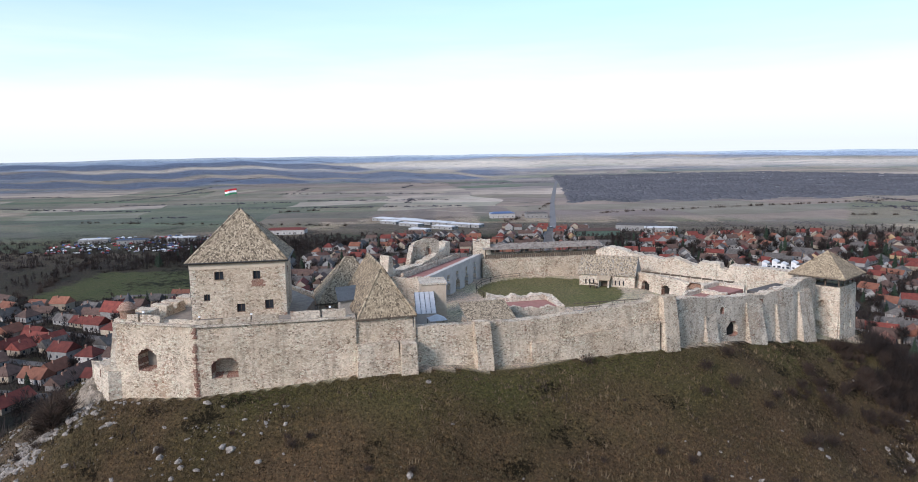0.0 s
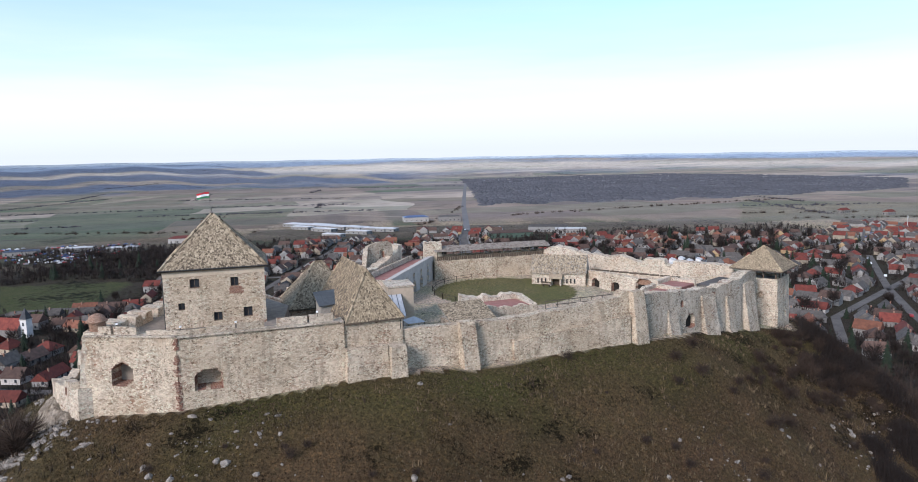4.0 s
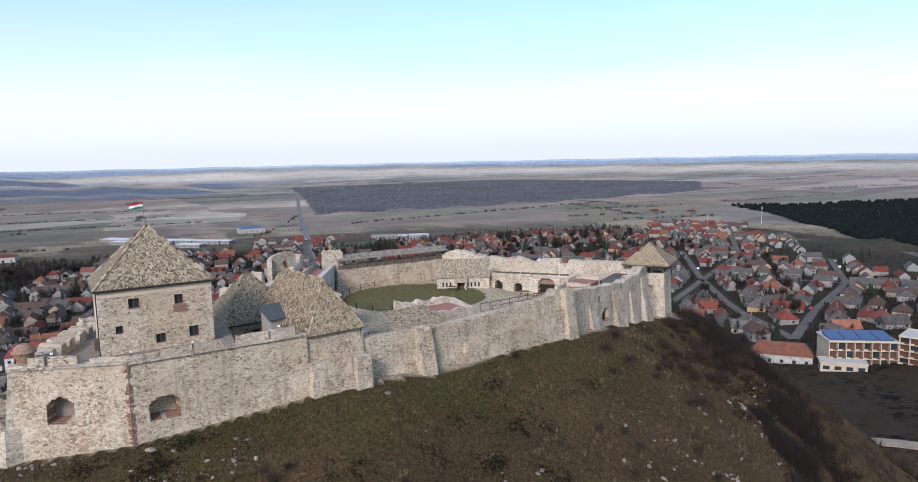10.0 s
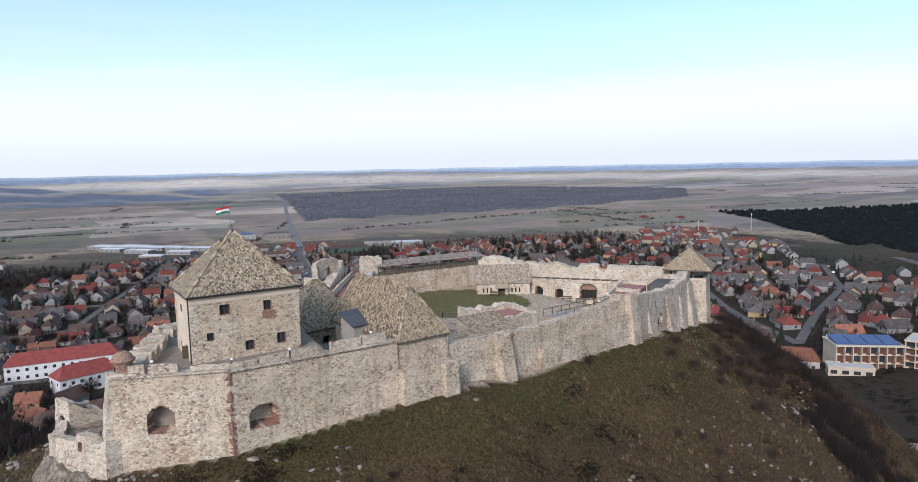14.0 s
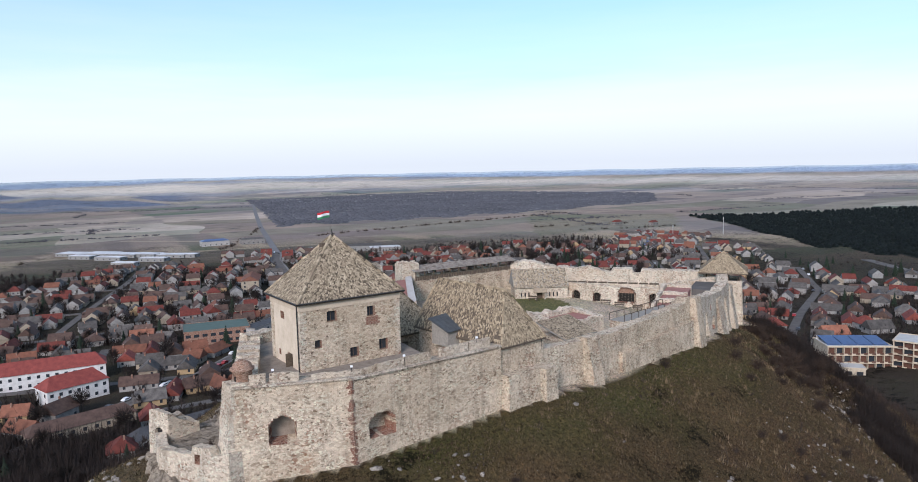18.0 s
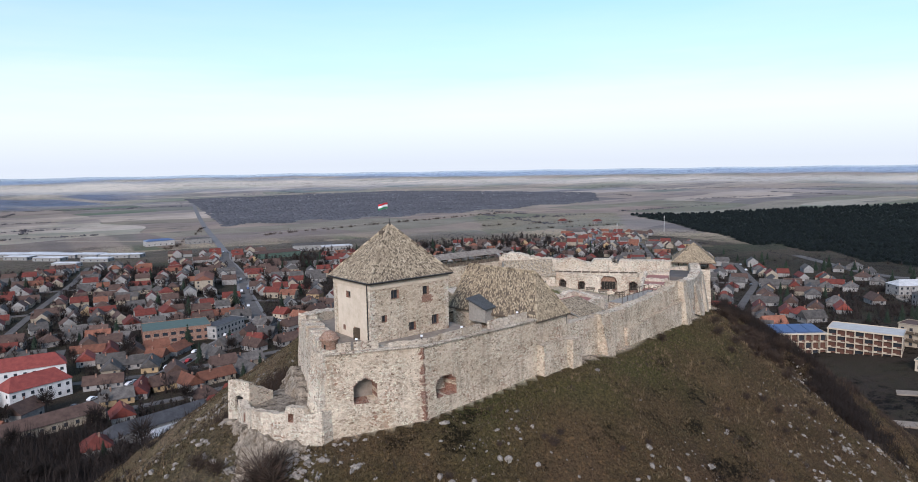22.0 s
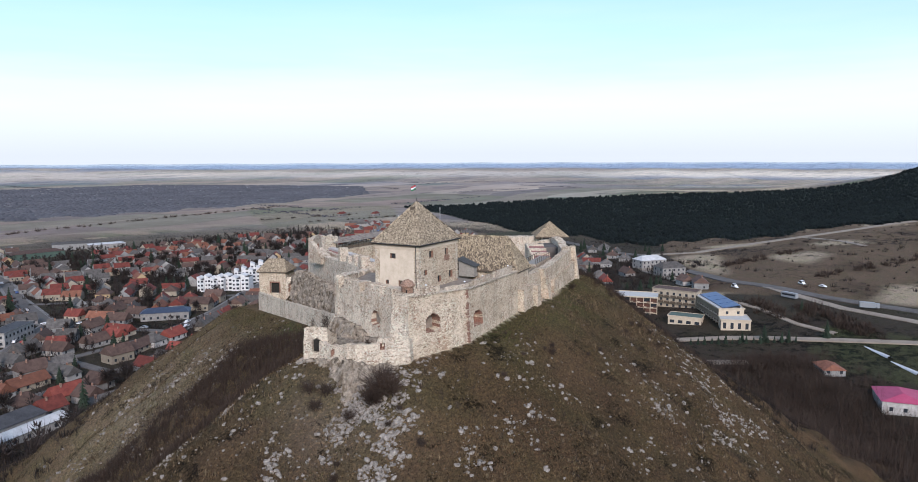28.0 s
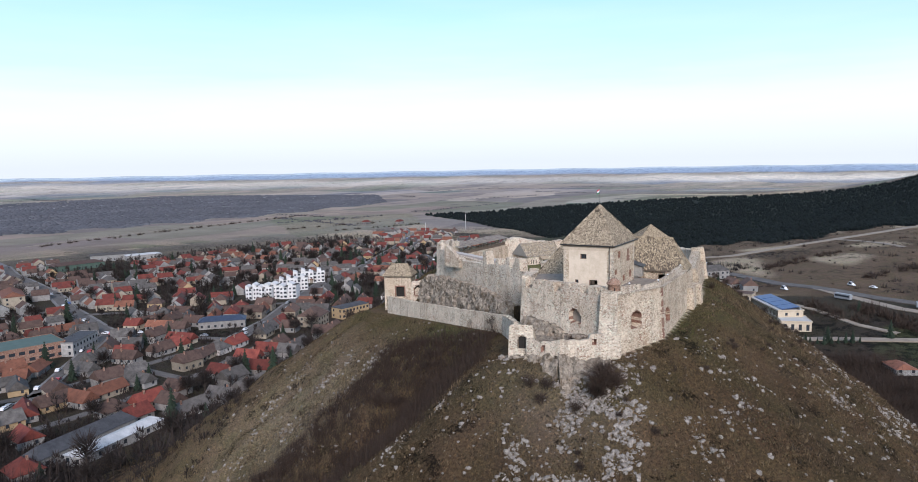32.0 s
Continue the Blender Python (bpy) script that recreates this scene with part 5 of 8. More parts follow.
# ---- courtyard house ----
def courtyard_house():
    m = Matrix.Translation((20.6, 123.4, 79.5)) @ Matrix.Rotation(math.atan2(-3.7, 9.2), 4, "Z")
    t = thing("courtyard_house", m, "low cream courtyard house with a shingle roof", "house")
    w, d, h = 9.8, 6.4, 2.9
    doors = [(3.9, 0.1, 5.1, 2.0)]
    wins = [(1.0, 1.0, 1.3, 1.9), (1.7, 1.0, 2.0, 1.9), (2.4, 1.0, 2.7, 1.9), (6.3, 1.0, 6.6, 1.9), (7.0, 1.0, 7.3, 1.9), (7.7, 1.0, 8.0, 1.9)]
    frames, _ = rect_walls(t, w, d, 0, h, 0.45, (doors + wins, [], [], []), [stone_pale, stone_pale])
    for o in wins:
        window_at(t, frames[0], *o, 0.15, bars=False)
    part("door", MB().box(3.9, 0.2, 0.1, 5.1, 0.28, 2.0), wood_dark, t, "dark doorway")
    porch = MB().box(3.5, -1.2, 0, 3.75, 0, 2.1).box(5.25, -1.2, 0, 5.5, 0, 2.1)
    part("porch_wall", porch, stone_pale, t)
    part("porch_roof", MB().add([(3.3, -1.4, 2.05), (5.7, -1.4, 2.05), (5.7, 0.6, 3.2), (3.3, 0.6, 3.2), (3.3, -1.4, 2.17), (5.7, -1.4, 2.17), (5.7, 0.6, 3.32), (3.3, 0.6, 3.32)],
                                ((3, 2, 1, 0), (4, 5, 6, 7), (0, 1, 5, 4), (1, 2, 6, 5), (2, 3, 7, 6), (3, 0, 4, 7))), shingle_old, t)
    for x in (0.02, w - 0.42):
        g = MB().add([(x, 0, h), (x + 0.4, 0, h), (x + 0.4, d, h), (x, d, h), (x, d / 2, h + 2.7), (x + 0.4, d / 2, h + 2.7)], ((0, 1, 5, 4), (1, 2, 5), (2, 3, 4, 5), (3, 0, 4)))
        part("gable", g, stone_pale, t)
    e = [(-0.3, -0.35, h - 0.1), (w + 0.15, -0.35, h - 0.1), (w + 0.15, d + 0.35, h - 0.1), (-0.3, d + 0.35, h - 0.1), (-0.3, d / 2, h + 2.95), (w + 0.15, d / 2, h + 2.95)]
    deck = MB().add(e, ((0, 1, 5, 4), (2, 3, 4, 5), (3, 2, 1, 0), (0, 4, 3), (1, 2, 5)))
    rf = part("roof", deck, wood_grey, t, "weathered shingle roof")
    sh = MB()
    shingles(sh, e[0], e[1], e[5], e[4])
    shingles(sh, e[2], e[3], e[4], e[5])
    tagged(part("shingles", sh, shingle_old, rf), kind="stuff")


courtyard_house()


# ---- covered walkway on the north wall ----
def walkway():
    P0, P1 = Vector((3.6, 131.6, 84.0)), Vector((26.4, 135.0, 84.0))
    m = Matrix.Translation(P0) @ Matrix.Rotation(math.atan2(3.4, 22.8), 4, "Z")
    t = thing("covered_walkway", m, "long timber wall walk under a grey lean-to roof", "walkway")
    L = (P1 - P0).length
    part("deck", MB().box(0, -0.9, -0.15, L, 1.6, 0.02), wood_dark, t)
    for i in range(13):
        x = 0.15 + (L - 0.3) * i / 12
        part("post", MB().box(x - 0.08, -0.85, 0.02, x + 0.08, -0.7, 2.0), wood_dark, t)
        part("post", MB().box(x - 0.08, 1.35, 0.9, x + 0.08, 1.5, 2.45), wood_dark, t)
        part("strut", MB().beam((x, -0.8, -0.1), (x, 0.0, -1.1), 0.07, 4), wood_dark, t)
    part("rail", MB().box(0, -0.86, 0.75, L, -0.78, 0.88), wood_dark, t)
    for i in range(60):
        x = 0.1 + (L - 0.3) * i / 60
        part("board", MB().box(x, -0.83, 0.06, x + 0.3, -0.79, 0.75), wood_dark, t)
    part("back_wall", MB().box(0, 1.3, 0.0, L, 1.6, 0.95), stone_grey, t)
    r0, r1 = (-0.35, -1.15, 1.92), (L + 0.35, -1.15, 1.92)
    top0, top1 = (-0.35, 1.9, 2.6), (L + 0.35, 1.9, 2.6)
    rf = part("roof", MB().add([r0, r1, top1, top0, (r0[0], r0[1], 1.84), (r1[0], r1[1], 1.84), (top1[0], 1.9, 2.5), (top0[0], 1.9, 2.5)],
                               ((0, 1, 2, 3), (7, 6, 5, 4), (4, 5, 1, 0), (5, 6, 2, 1), (6, 7, 3, 2), (7, 4, 0, 3))), wood_grey, t, "grey board roof")
    sh = MB()
    shingles(sh, r0, r1, top1, top0, 0.4, 0.3)
    g = shingle_mat("grey_shingle", ((0.0, (0.17, 0.135, 0.108)), (0.3, (0.25, 0.205, 0.168)), (1.0, (0.35, 0.295, 0.245))))
    tagged(part("shingles", sh, g, rf), kind="stuff")


walkway()


# ---- palace wing with the red terrace ----
def palace():
    t = thing("palace_wing", pose(0, 0, 79.2), "roofless palace wing with arcaded front and red brick terrace", "building")
    a, b = (-5.6, 107.0), (3.2, 131.6)
    nic = [(3.2 + 4.6 * i, 0.6, 1.7, 2.8, 1.0) for i in range(5)] + [(3.2 + 4.6 * i, 3.8, 0.8, 1.0, 0.7) for i in range(5)]
    relief_wall("front_wall", a, b, -2, ((0, 6.1), (1, 5.9)), 1.1, niches=nic, res=0.3, jag=0.06, batter=0.0, bulge=0.04, parent=t, label="grey rendered arcade", mats=[plaster_grey, stone_pale])
    relief_wall("end_wall", (-13.4, 108.8), a, -2, ((0, 6.0), (0.5, 5.7), (1, 6.1)), 1.0, res=0.3, jag=0.15, parent=t, mats=[stone_pale, brick_red])
    part("terrace", MB().prism([(-13.0, 109.0), (-6.4, 107.6), (2.2, 131.0), (-3.6, 130.0)], 4.6, 5.4), terrace_red, t, "red brick paved terrace")
    for f in (0.36,):
        relief_wall("dividing_wall", (lerp(-13, -6.4, f) + 0.6, 109.0), (lerp(-3.6, 2.2, f) + 0.4, 130.2), 5.2, 6.3, 0.5, res=0.35, jag=0.1, parent=t, mats=[stone_pale, brick_red], batter=0)
    # standing fragment with a window arch
    relief_wall("ruin_fragment", (-9.2, 122.4), (-4.8, 125.2), 5.0, ((0, 9.4), (0.2, 9.8), (0.8, 9.9), (1, 9.3)), 0.9, niches=((2.9, 6.8, 1.0, 1.7, 0.6),), res=0.22, jag=0.15, parent=t, batter=0.0, mats=[stone_grey, brick_red], label="standing wall fragment with an arched window")
    relief_wall("ruin_fragment", (-9.6, 118.6), (-9.2, 122.4), 4.8, ((0, 6.6), (1, 9.2)), 0.8, res=0.25, jag=0.3, parent=t, batter=0.0, mats=[stone_grey, brick_red])


palace()


def nw_tower():
    t = thing("north_tower_stump", pose(3.4, 133.6, 77), "broken square tower stump beside the covered walkway", "tower")
    c = [(-1.9, -2.1), (1.4, -2.1), (1.4, 1.9), (-1.9, 1.9)]
    for i in range(4):
        relief_wall("tower_wall", c[i], c[(i + 1) % 4], 0, ((0, 10.2), (0.5, 10.6), (1, 10.0)), 0.7, res=0.28, jag=0.35, parent=t, seed=60 + i, batter=0.01, mats=[stone_pale, stone_grey])


nw_tower()


def gatehouse():
    d = Vector((3.4, -5.5)).normalized()
    m = Matrix.Translation((-8.2, 143.4, 70.5)) @ Matrix.Rotation(math.atan2(d.y, d.x), 4, "Z")
    t = thing("gatehouse", m, "cream rendered gatehouse with a brown shingle roof", "gatehouse")
    w, dd, h = 6.2, 5.2, 9.2
    frames, _ = rect_walls(t, w, dd, 0, h, 0.6, ([(0.5, 2.0, 1.2, 3.8), (2.7, 4.4, 4.7, 6.7)], [(1.6, 3.0, 3.6, 6.2)], [], [(1.5, 5, 2.3, 6.2)]), [stone_wall, stone_wall])
    window_at(t, frames[0], 0.5, 2.0, 1.2, 3.8, 0.3)
    # near-black sheet that imitates the shade within the arch
    part("gate_arch_shade", MB().box(2.7, 0.4, 4.4, 4.7, 0.5, 6.7, 0, frames[0]), inside_shade, t, "dark sheet for the shade in the arched opening")
    part("arch_ring", MB().prism([(2.45, -0.05), (2.7, -0.05), (2.7, 0.05), (2.45, 0.05)], 4.4, 6.7).prism([(4.7, -0.05), (4.95, -0.05), (4.95, 0.05), (4.7, 0.05)], 4.4, 6.7).prism([(2.45, -0.05), (4.95, -0.05), (4.95, 0.05), (2.45, 0.05)], 6.7, 7.0), brick_red, t, "red brick surround")
    window_at(t, frames[3], 1.5, 5, 2.3, 6.2, 0.3)
    part("gate_panel", MB().box(1.6, 0.3, 3.0, 3.6, 0.42, 6.2, 0, frames[1]), wood_dark, t, "dark gate doorway")
    hip_roof(t, w, dd, h, 2.5, (1.3, dd / 2), (w - 1.3, dd / 2), shingle_old, 0.4, label="low hipped shingle roof")
    g = thing("gate_arch", pose(0, 0, 70.5), "rubble gate passage wall with a dark arch", "gate")
    relief_wall("arch_wall", (-4.9, 138.1), (-2.4, 134.1), 0, ((0, 7.9), (0.5, 8.3), (1, 7.6)), 1.0, niches=((2.0, 4.6, 2.6, 2.6, 0.8),), parent=g, res=0.2, jag=0.15, mats=[stone_pale, brick_red])
    q = Vector((-3.84, 136.4, 0)) + Vector((0.848, 0.53, 0)) * 0.72
    # another near-black sheet, for the shade of the gate passage
    o = part("gate_panel", MB().box(-1.3, -0.03, 4.6, 1.3, 0.03, 7.1), inside_shade, g, "dark sheet for the shade in the gate arch")
    o.matrix_local = Matrix.Translation(q) @ Matrix.Rotation(math.atan2(-4.0, 2.5), 4, "Z")


gatehouse()

# ---- town materials ----
roof_red = simple("red_tile", (0.14, 0.034, 0.026), (0.30, 0.072, 0.05), 0.5, 0.85, vary=0.65)
roof_orange = simple("orange_tile", (0.19, 0.075, 0.046), (0.36, 0.142, 0.086), 0.5, 0.85, vary=0.6)
roof_brown = simple("brown_tile", (0.075, 0.045, 0.035), (0.165, 0.10, 0.078), 0.5, 0.88, vary=0.5)
roof_grey = simple("grey_slate", (0.062, 0.055, 0.05), (0.175, 0.155, 0.14), 0.5, 0.88, vary=0.5)
roof_scarlet = simple("scarlet_tile", (0.16, 0.034, 0.028), (0.28, 0.062, 0.048), 0.5, 0.8)
roof_dark = simple("dark_bitumen", (0.035, 0.036, 0.04), (0.075, 0.075, 0.08), 0.4, 0.85)
roof_blue = simple("blue_glazed_panel", (0.022, 0.045, 0.11), (0.05, 0.095, 0.21), 0.6, 0.3)
roof_slate_blue = simple("slate_blue_sheet", (0.022, 0.032, 0.055), (0.045, 0.06, 0.095), 0.6, 0.5)
roof_green = simple("green_sheet", (0.045, 0.075, 0.058), (0.08, 0.115, 0.09), 0.3, 0.6)
roof_white = simple("white_sheet", (0.34, 0.335, 0.33), (0.56, 0.55, 0.54), 0.3, 0.6)
roof_sheet = simple("bright_sheet", (0.36, 0.36, 0.37), (0.66, 0.65, 0.64), 0.08, 0.6)
roof_pink = simple("crimson_sheet", (0.32, 0.045, 0.10), (0.42, 0.075, 0.14), 0.3, 0.6)
wall_white = simple("white_render", (0.34, 0.315, 0.29), (0.62, 0.585, 0.55), 0.6, 0.9, vary=0.8)
wall_bright = simple("bright_white_render", (0.46, 0.445, 0.43), (0.68, 0.66, 0.64), 0.6, 0.9)
wall_cream = simple("cream_render", (0.40, 0.325, 0.24), (0.56, 0.47, 0.36), 0.6, 0.9, vary=0.7)
wall_ochre = simple("ochre_render", (0.36, 0.245, 0.13), (0.48, 0.34, 0.195), 0.6, 0.9, vary=0.3)
wall_grey = simple("grey_house_render", (0.22, 0.212, 0.20), (0.34, 0.33, 0.315), 0.6, 0.9, vary=0.35)
bark = simple("bark", (0.035, 0.027, 0.023), (0.075, 0.06, 0.05), 6, 0.95, vary=0.4)
twig = simple("bare_twigs", (0.017, 0.012, 0.010), (0.046, 0.033, 0.028), 2.5, 0.95, vary=0.4)
needle = simple("dark_needles", (0.012, 0.022, 0.013), (0.03, 0.048, 0.026), 1.5, 0.9, vary=0.5)
rubber = simple("black_rubber", (0.015, 0.015, 0.015), (0.03, 0.03, 0.03), 6, 0.9)


def streets():
    return (ROAD_MAIN[:5],
            ((46, 434), (6, 381), (-20, 345), (-50, 318), (-85, 280)),
            ((46, 434), (82, 363)),
            ((82, 363), (123, 388), (163, 421), (222, 466), (300, 505), (366, 550), (452, 609), (600, 720)),
            ((205, 285), (237, 335), (330, 405), (430, 480), (523, 590)),
            ((235, 238), (303, 285), (395, 343), (470, 420)),
            ((235, 238), (262, 300), (320, 400), (400, 520)),
            ((-97, 420), (-89, 463), (-74, 547), (-50, 663), (-35, 768)),
            ((-150, 366), (-20, 345)),
            ((-230, 450), (46, 470)),
            ((-170, 540), (60, 530)),
            ((-140, 640), (75, 610)),
            ((75, 600), (200, 575), (300, 505)),
            ((58, 500), (163, 421)),
            ((168, 644), (315, 667), (430, 610)),
            ((-230, 450), (-252, 330)),
            ((330, 405), (395, 343)),
            ((-60, 420), (-70, 330)),
            ((-62, 300), (-20, 304), (40, 318), (95, 345)),
            ((-20, 345), (24, 352), (82, 363)),
            ((24, 352), (30, 312)),
            ((-330, 352), (-262, 326), (-200, 303), (-135, 286)),
            ((-320, 400), (-250, 372), (-175, 338)),
            ((-255, 285), (-205, 268), (-160, 258)))


def road_strip(name, pts, width, mat, lift, label):
    P = [Vector(p) for p in pts]
    fine = []
    for a, b in zip(P, P[1:]):
        n = max(1, int((b - a).length / 12))
        fine += [a.lerp(b, i / n) for i in range(n)]
    fine.append(P[-1])
    mb = MB()
    for i, q in enumerate(fine):
        d = (fine[min(i + 1, len(fine) - 1)] - fine[max(i - 1, 0)]).normalized()
        s = Vector((-d.y, d.x))
        for k in (-1, 1):
            e = q + s * k * width / 2
            mb.v.append((e.x, e.y, max(lz(e.x, e.y), lz(q.x, q.y)) + lift))
        for k in (-1, 1):
            e = q + s * k * width / 2
            mb.v.append((e.x, e.y, lz(e.x, e.y) - 1.0))
    for i in range(len(fine) - 1):
        o = 4 * i
        mb.f += [(o, o + 1, o + 5, o + 4), (o + 2, o, o + 4, o + 6), (o + 1, o + 3, o + 7, o + 5)]
    mb.m = [0] * len(mb.f)
    return tagged(new(name, mb.mesh(name, mat)), label, "road", kind="structure")


pave = simple("pale_footway", (0.12, 0.112, 0.105), (0.21, 0.198, 0.187), 0.2, 0.95)
for s_i, pl in enumerate(streets()):
    big = s_i in (0, 3)
    road_strip("road_%d" % (s_i + 1), pl, 7.5 if big else 4.6, asphalt, 0.35, "grey asphalt town street")
    if big or s_i == 1:
        road_strip("pavement_%d" % (s_i + 1), pl, 11.5 if big else 7.5, pave, 0.22, "pale footway along the street")
far_asphalt = simple("worn_pale_asphalt", (0.13, 0.122, 0.12), (0.20, 0.19, 0.187), 0.1, 0.95, spec=0.1)
road_strip("road_main_far", ROAD_MAIN[4:], 8.0, far_asphalt, 0.4, "straight grey country road")
dirt = simple("pale_dirt_track", (0.19, 0.15, 0.115), (0.31, 0.255, 0.20), 0.2, 0.95)
road_strip("road_east", ((560, 420), (477, 278), (400, 215), (352, 160), (325, 100), (311, 40), (300, -60)), 9.0, asphalt, 0.4, "grey main road past the hill")
road_strip("track_1", ((430, 262), (385, 232), (345, 190)), 9.0, dirt, 0.3, "pale dirt lay-by beside the road")
road_strip("track_2", ((345, 140), (325, 118), (300, 85), (285, 40), (270, -40)), 7.0, dirt, 0.3, "pale dirt track")
road_strip("track_3", ((480, 285), (502, 240), (600, 205), (730, 152), (834, 118), (960, 60)), 9.0, dirt, 0.3, "pale dirt track climbing the rise")
road_strip("track_4", ((206, 143), (212, 133), (222, 119), (231, 103), (245, 71), (262, 30), (268, 0)), 5.0, dirt, 0.3, "pale gravel drive")
road_strip("track_8", ((150, 165), (172, 141), (186, 120), (198, 100)), 5.0, dirt, 0.3, "pale lane at the foot of the hill")
road_strip("track_9", ((286, 142), (274, 118), (258, 96), (252, 78)), 3.5, dirt, 0.3, "pale dirt path across the field")
road_strip("track_5", ((640, 190), (600, 150), (560, 120)), 6.0, dirt, 0.3, "pale dirt track")
road_strip("track_6", ((-60, 1120), (60, 1020), (118, 1000)), 8.0, dirt, 0.3, "pale farm track")
road_strip("track_7", ((190, 1030), (420, 1120), (760, 1220)), 7.0, dirt, 0.3, "pale farm track")

# ---- houses ----


def gable_house(m, w, d, h, rise, wall, roof, label, hip=False, windows=True, chimney=True, group="houses of the town"):
    t = thing("house", m, label, "house", group)
    mb = MB().box(0, 0, -1.5, w, d, h)
    if not hip:
        for x in (0, w):
            pts = [(x, 0, h), (x, d, h), (x, d / 2, h + rise)]
            mb.add(pts, ((0, 1, 2),) if x else ((2, 1, 0),))
    part("wall", mb, wall, t)
    o = 0.45
    rb = MB()
    k = rise * o / (d / 2)
    inset = min(w / 2 - 0.3, d * 0.42) if hip else -o
    ridge = [(inset, d / 2), (w - inset, d / 2)]
    lo = [(-o, -o, h - k), (w + o, -o, h - k), (w + o, d + o, h - k), (-o, d + o, h - k)]
    top = [(x, y, h + rise + 0.12) for x, y in ridge]
    up = [(x, y, z + 0.16) for x, y, z in lo]
    rb.add(up + top, ((0, 1, 5, 4), (2, 3, 4, 5), (1, 2, 5), (3, 0, 4)))
    rb.add(lo + up, ((0, 1, 5, 4), (1, 2, 6, 5), (2, 3, 7, 6), (3, 0, 4, 7), (3, 2, 1, 0)))
    part("roof", rb, roof, t)
    if chimney:
        part("chimney", MB().box(w * 0.3, d / 2 - 1.1, h + rise * 0.45, w * 0.3 + 0.6, d / 2 - 0.5, h + rise + 0.8), brick_red, t)
    if windows:
        n = max(2, int(w / 3.6))
        for i in range(n):
            x = w * (i + 0.5) / n
            for y in (-0.03,) if i else (-0.03, d - 0.05):
                part("window", MB().box(x - 0.55, y, 1.0, x + 0.55, y + 0.08, 2.3), glass_dark, t)
        for x in (-0.03, w - 0.05):
            for y in (d * 0.3,):
                part("window", MB().box(x, y - 0.5, 1.0, x + 0.08, y + 0.5, 2.3), glass_dark, t)
            if not hip and rise > 2.6:
                part("window", MB().box(x, d / 2 - 0.45, h + 0.3, x + 0.08, d / 2 + 0.45, h + 1.4), glass_dark, t)
    return t


WALLS = {"white": wall_white, "cream": wall_cream, "ochre": wall_ochre, "grey": wall_grey}
ROOFS = {"red": roof_red, "orange": roof_orange, "brown": roof_brown, "grey": roof_grey}
SHAPES = ((12.0, 7.4, 2.9, 3.4, False), (9.0, 8.0, 3.2, 3.3, False), (15.5, 6.8, 2.8, 3.0, False), (9.5, 9.0, 3.2, 3.4, True), (11.0, 8.6, 4.4, 3.4, False))
made_houses = {}
taken = []


def seg_near(x, y, lines):
    best, way = 1e9, (1, 0)
    for pl in lines:
        for (ax, ay), (bx, by) in zip(pl, pl[1:]):
            ex, ey = bx - ax, by - ay
            q = max(0, min(1, ((x - ax) * ex + (y - ay) * ey) / (ex * ex + ey * ey)))
            dd = math.hypot(x - ax - q * ex, y - ay - q * ey)
            if dd < best:
                best, way = dd, (ex, ey)
    return best, way


def free(x, y, r):
    return all((x - a) ** 2 + (y - b) ** 2 > (r + c) ** 2 for a, b, c in taken)


def put_house(x, y, turn, shape, wall, roof):
    key = (shape, wall, roof)
    w, d, h, rise, hip = SHAPES[shape]
    m = Matrix.Translation((x, y, lz(x, y))) @ Matrix.Rotation(turn, 4, "Z") @ Matrix.Translation((-w / 2, -d / 2, 0))
    if key in made_houses:
        copy_thing(made_houses[key], m)
    else:
        made_houses[key] = gable_house(m, w, d, h, rise, WALLS[wall], ROOFS[roof], "%s rendered house with a %s %s roof" % (wall, roof, "hipped" if hip else "gabled"), hip)
    taken.append((x, y, 4.8))


rng = random.Random(7)
# keep the ground of the larger buildings and open places clear
for keepout in ((228, 202, 17), (246, 180, 17), (250, 134, 20), (266, 158, 16), (240, 147, 14), (212, 196, 12), (208, 219, 13), (165, 452, 22), (200, 466, 22), (-80, 364, 26), (-66, 332, 16), (-4, 414, 22), (92, 392, 14), (-20, 264, 17), (-34, 272, 14),
                (150, 356, 18), (140, 731, 26), (192, 780, 24), (50, 563, 16), (-240, 492, 70), (60, 470, 10), (207, 69, 8), (184, 42, 14), (260, 150, 30), (262, 200, 20), (-64, 292, 14), (-192, 384, 16), (-178, 220, 22), (216, 226, 14)):
    taken.append(keepout)
ALL_STREETS = streets()
plots = []
for pl in ALL_STREETS:
    for (ax, ay), (bx, by) in zip(pl, pl[1:]):
        L = math.hypot(bx - ax, by - ay)
        dx, dy = (bx - ax) / L, (by - ay) / L
        s = 8.0
        while s < L - 5:
            for side in (-1, 1):
                for off in (12.5, 25, 38, 51):
                    if off > 20 and rng.random() < 0.42:
                        continue
                    jx, jy = rng.uniform(-2, 2), rng.uniform(-2.5, 2.5)
                    x, y = ax + dx * (s + jx) - dy * side * (off + jy), ay + dy * (s + jx) + dx * side * (off + jy)
                    plots.append((x, y, dx, dy, off))
            s += rng.uniform(12, 17)
far_plots = []
near_count = 0
plots.sort(key=lambda p: math.hypot(p[0] + 30, p[1] - 60))
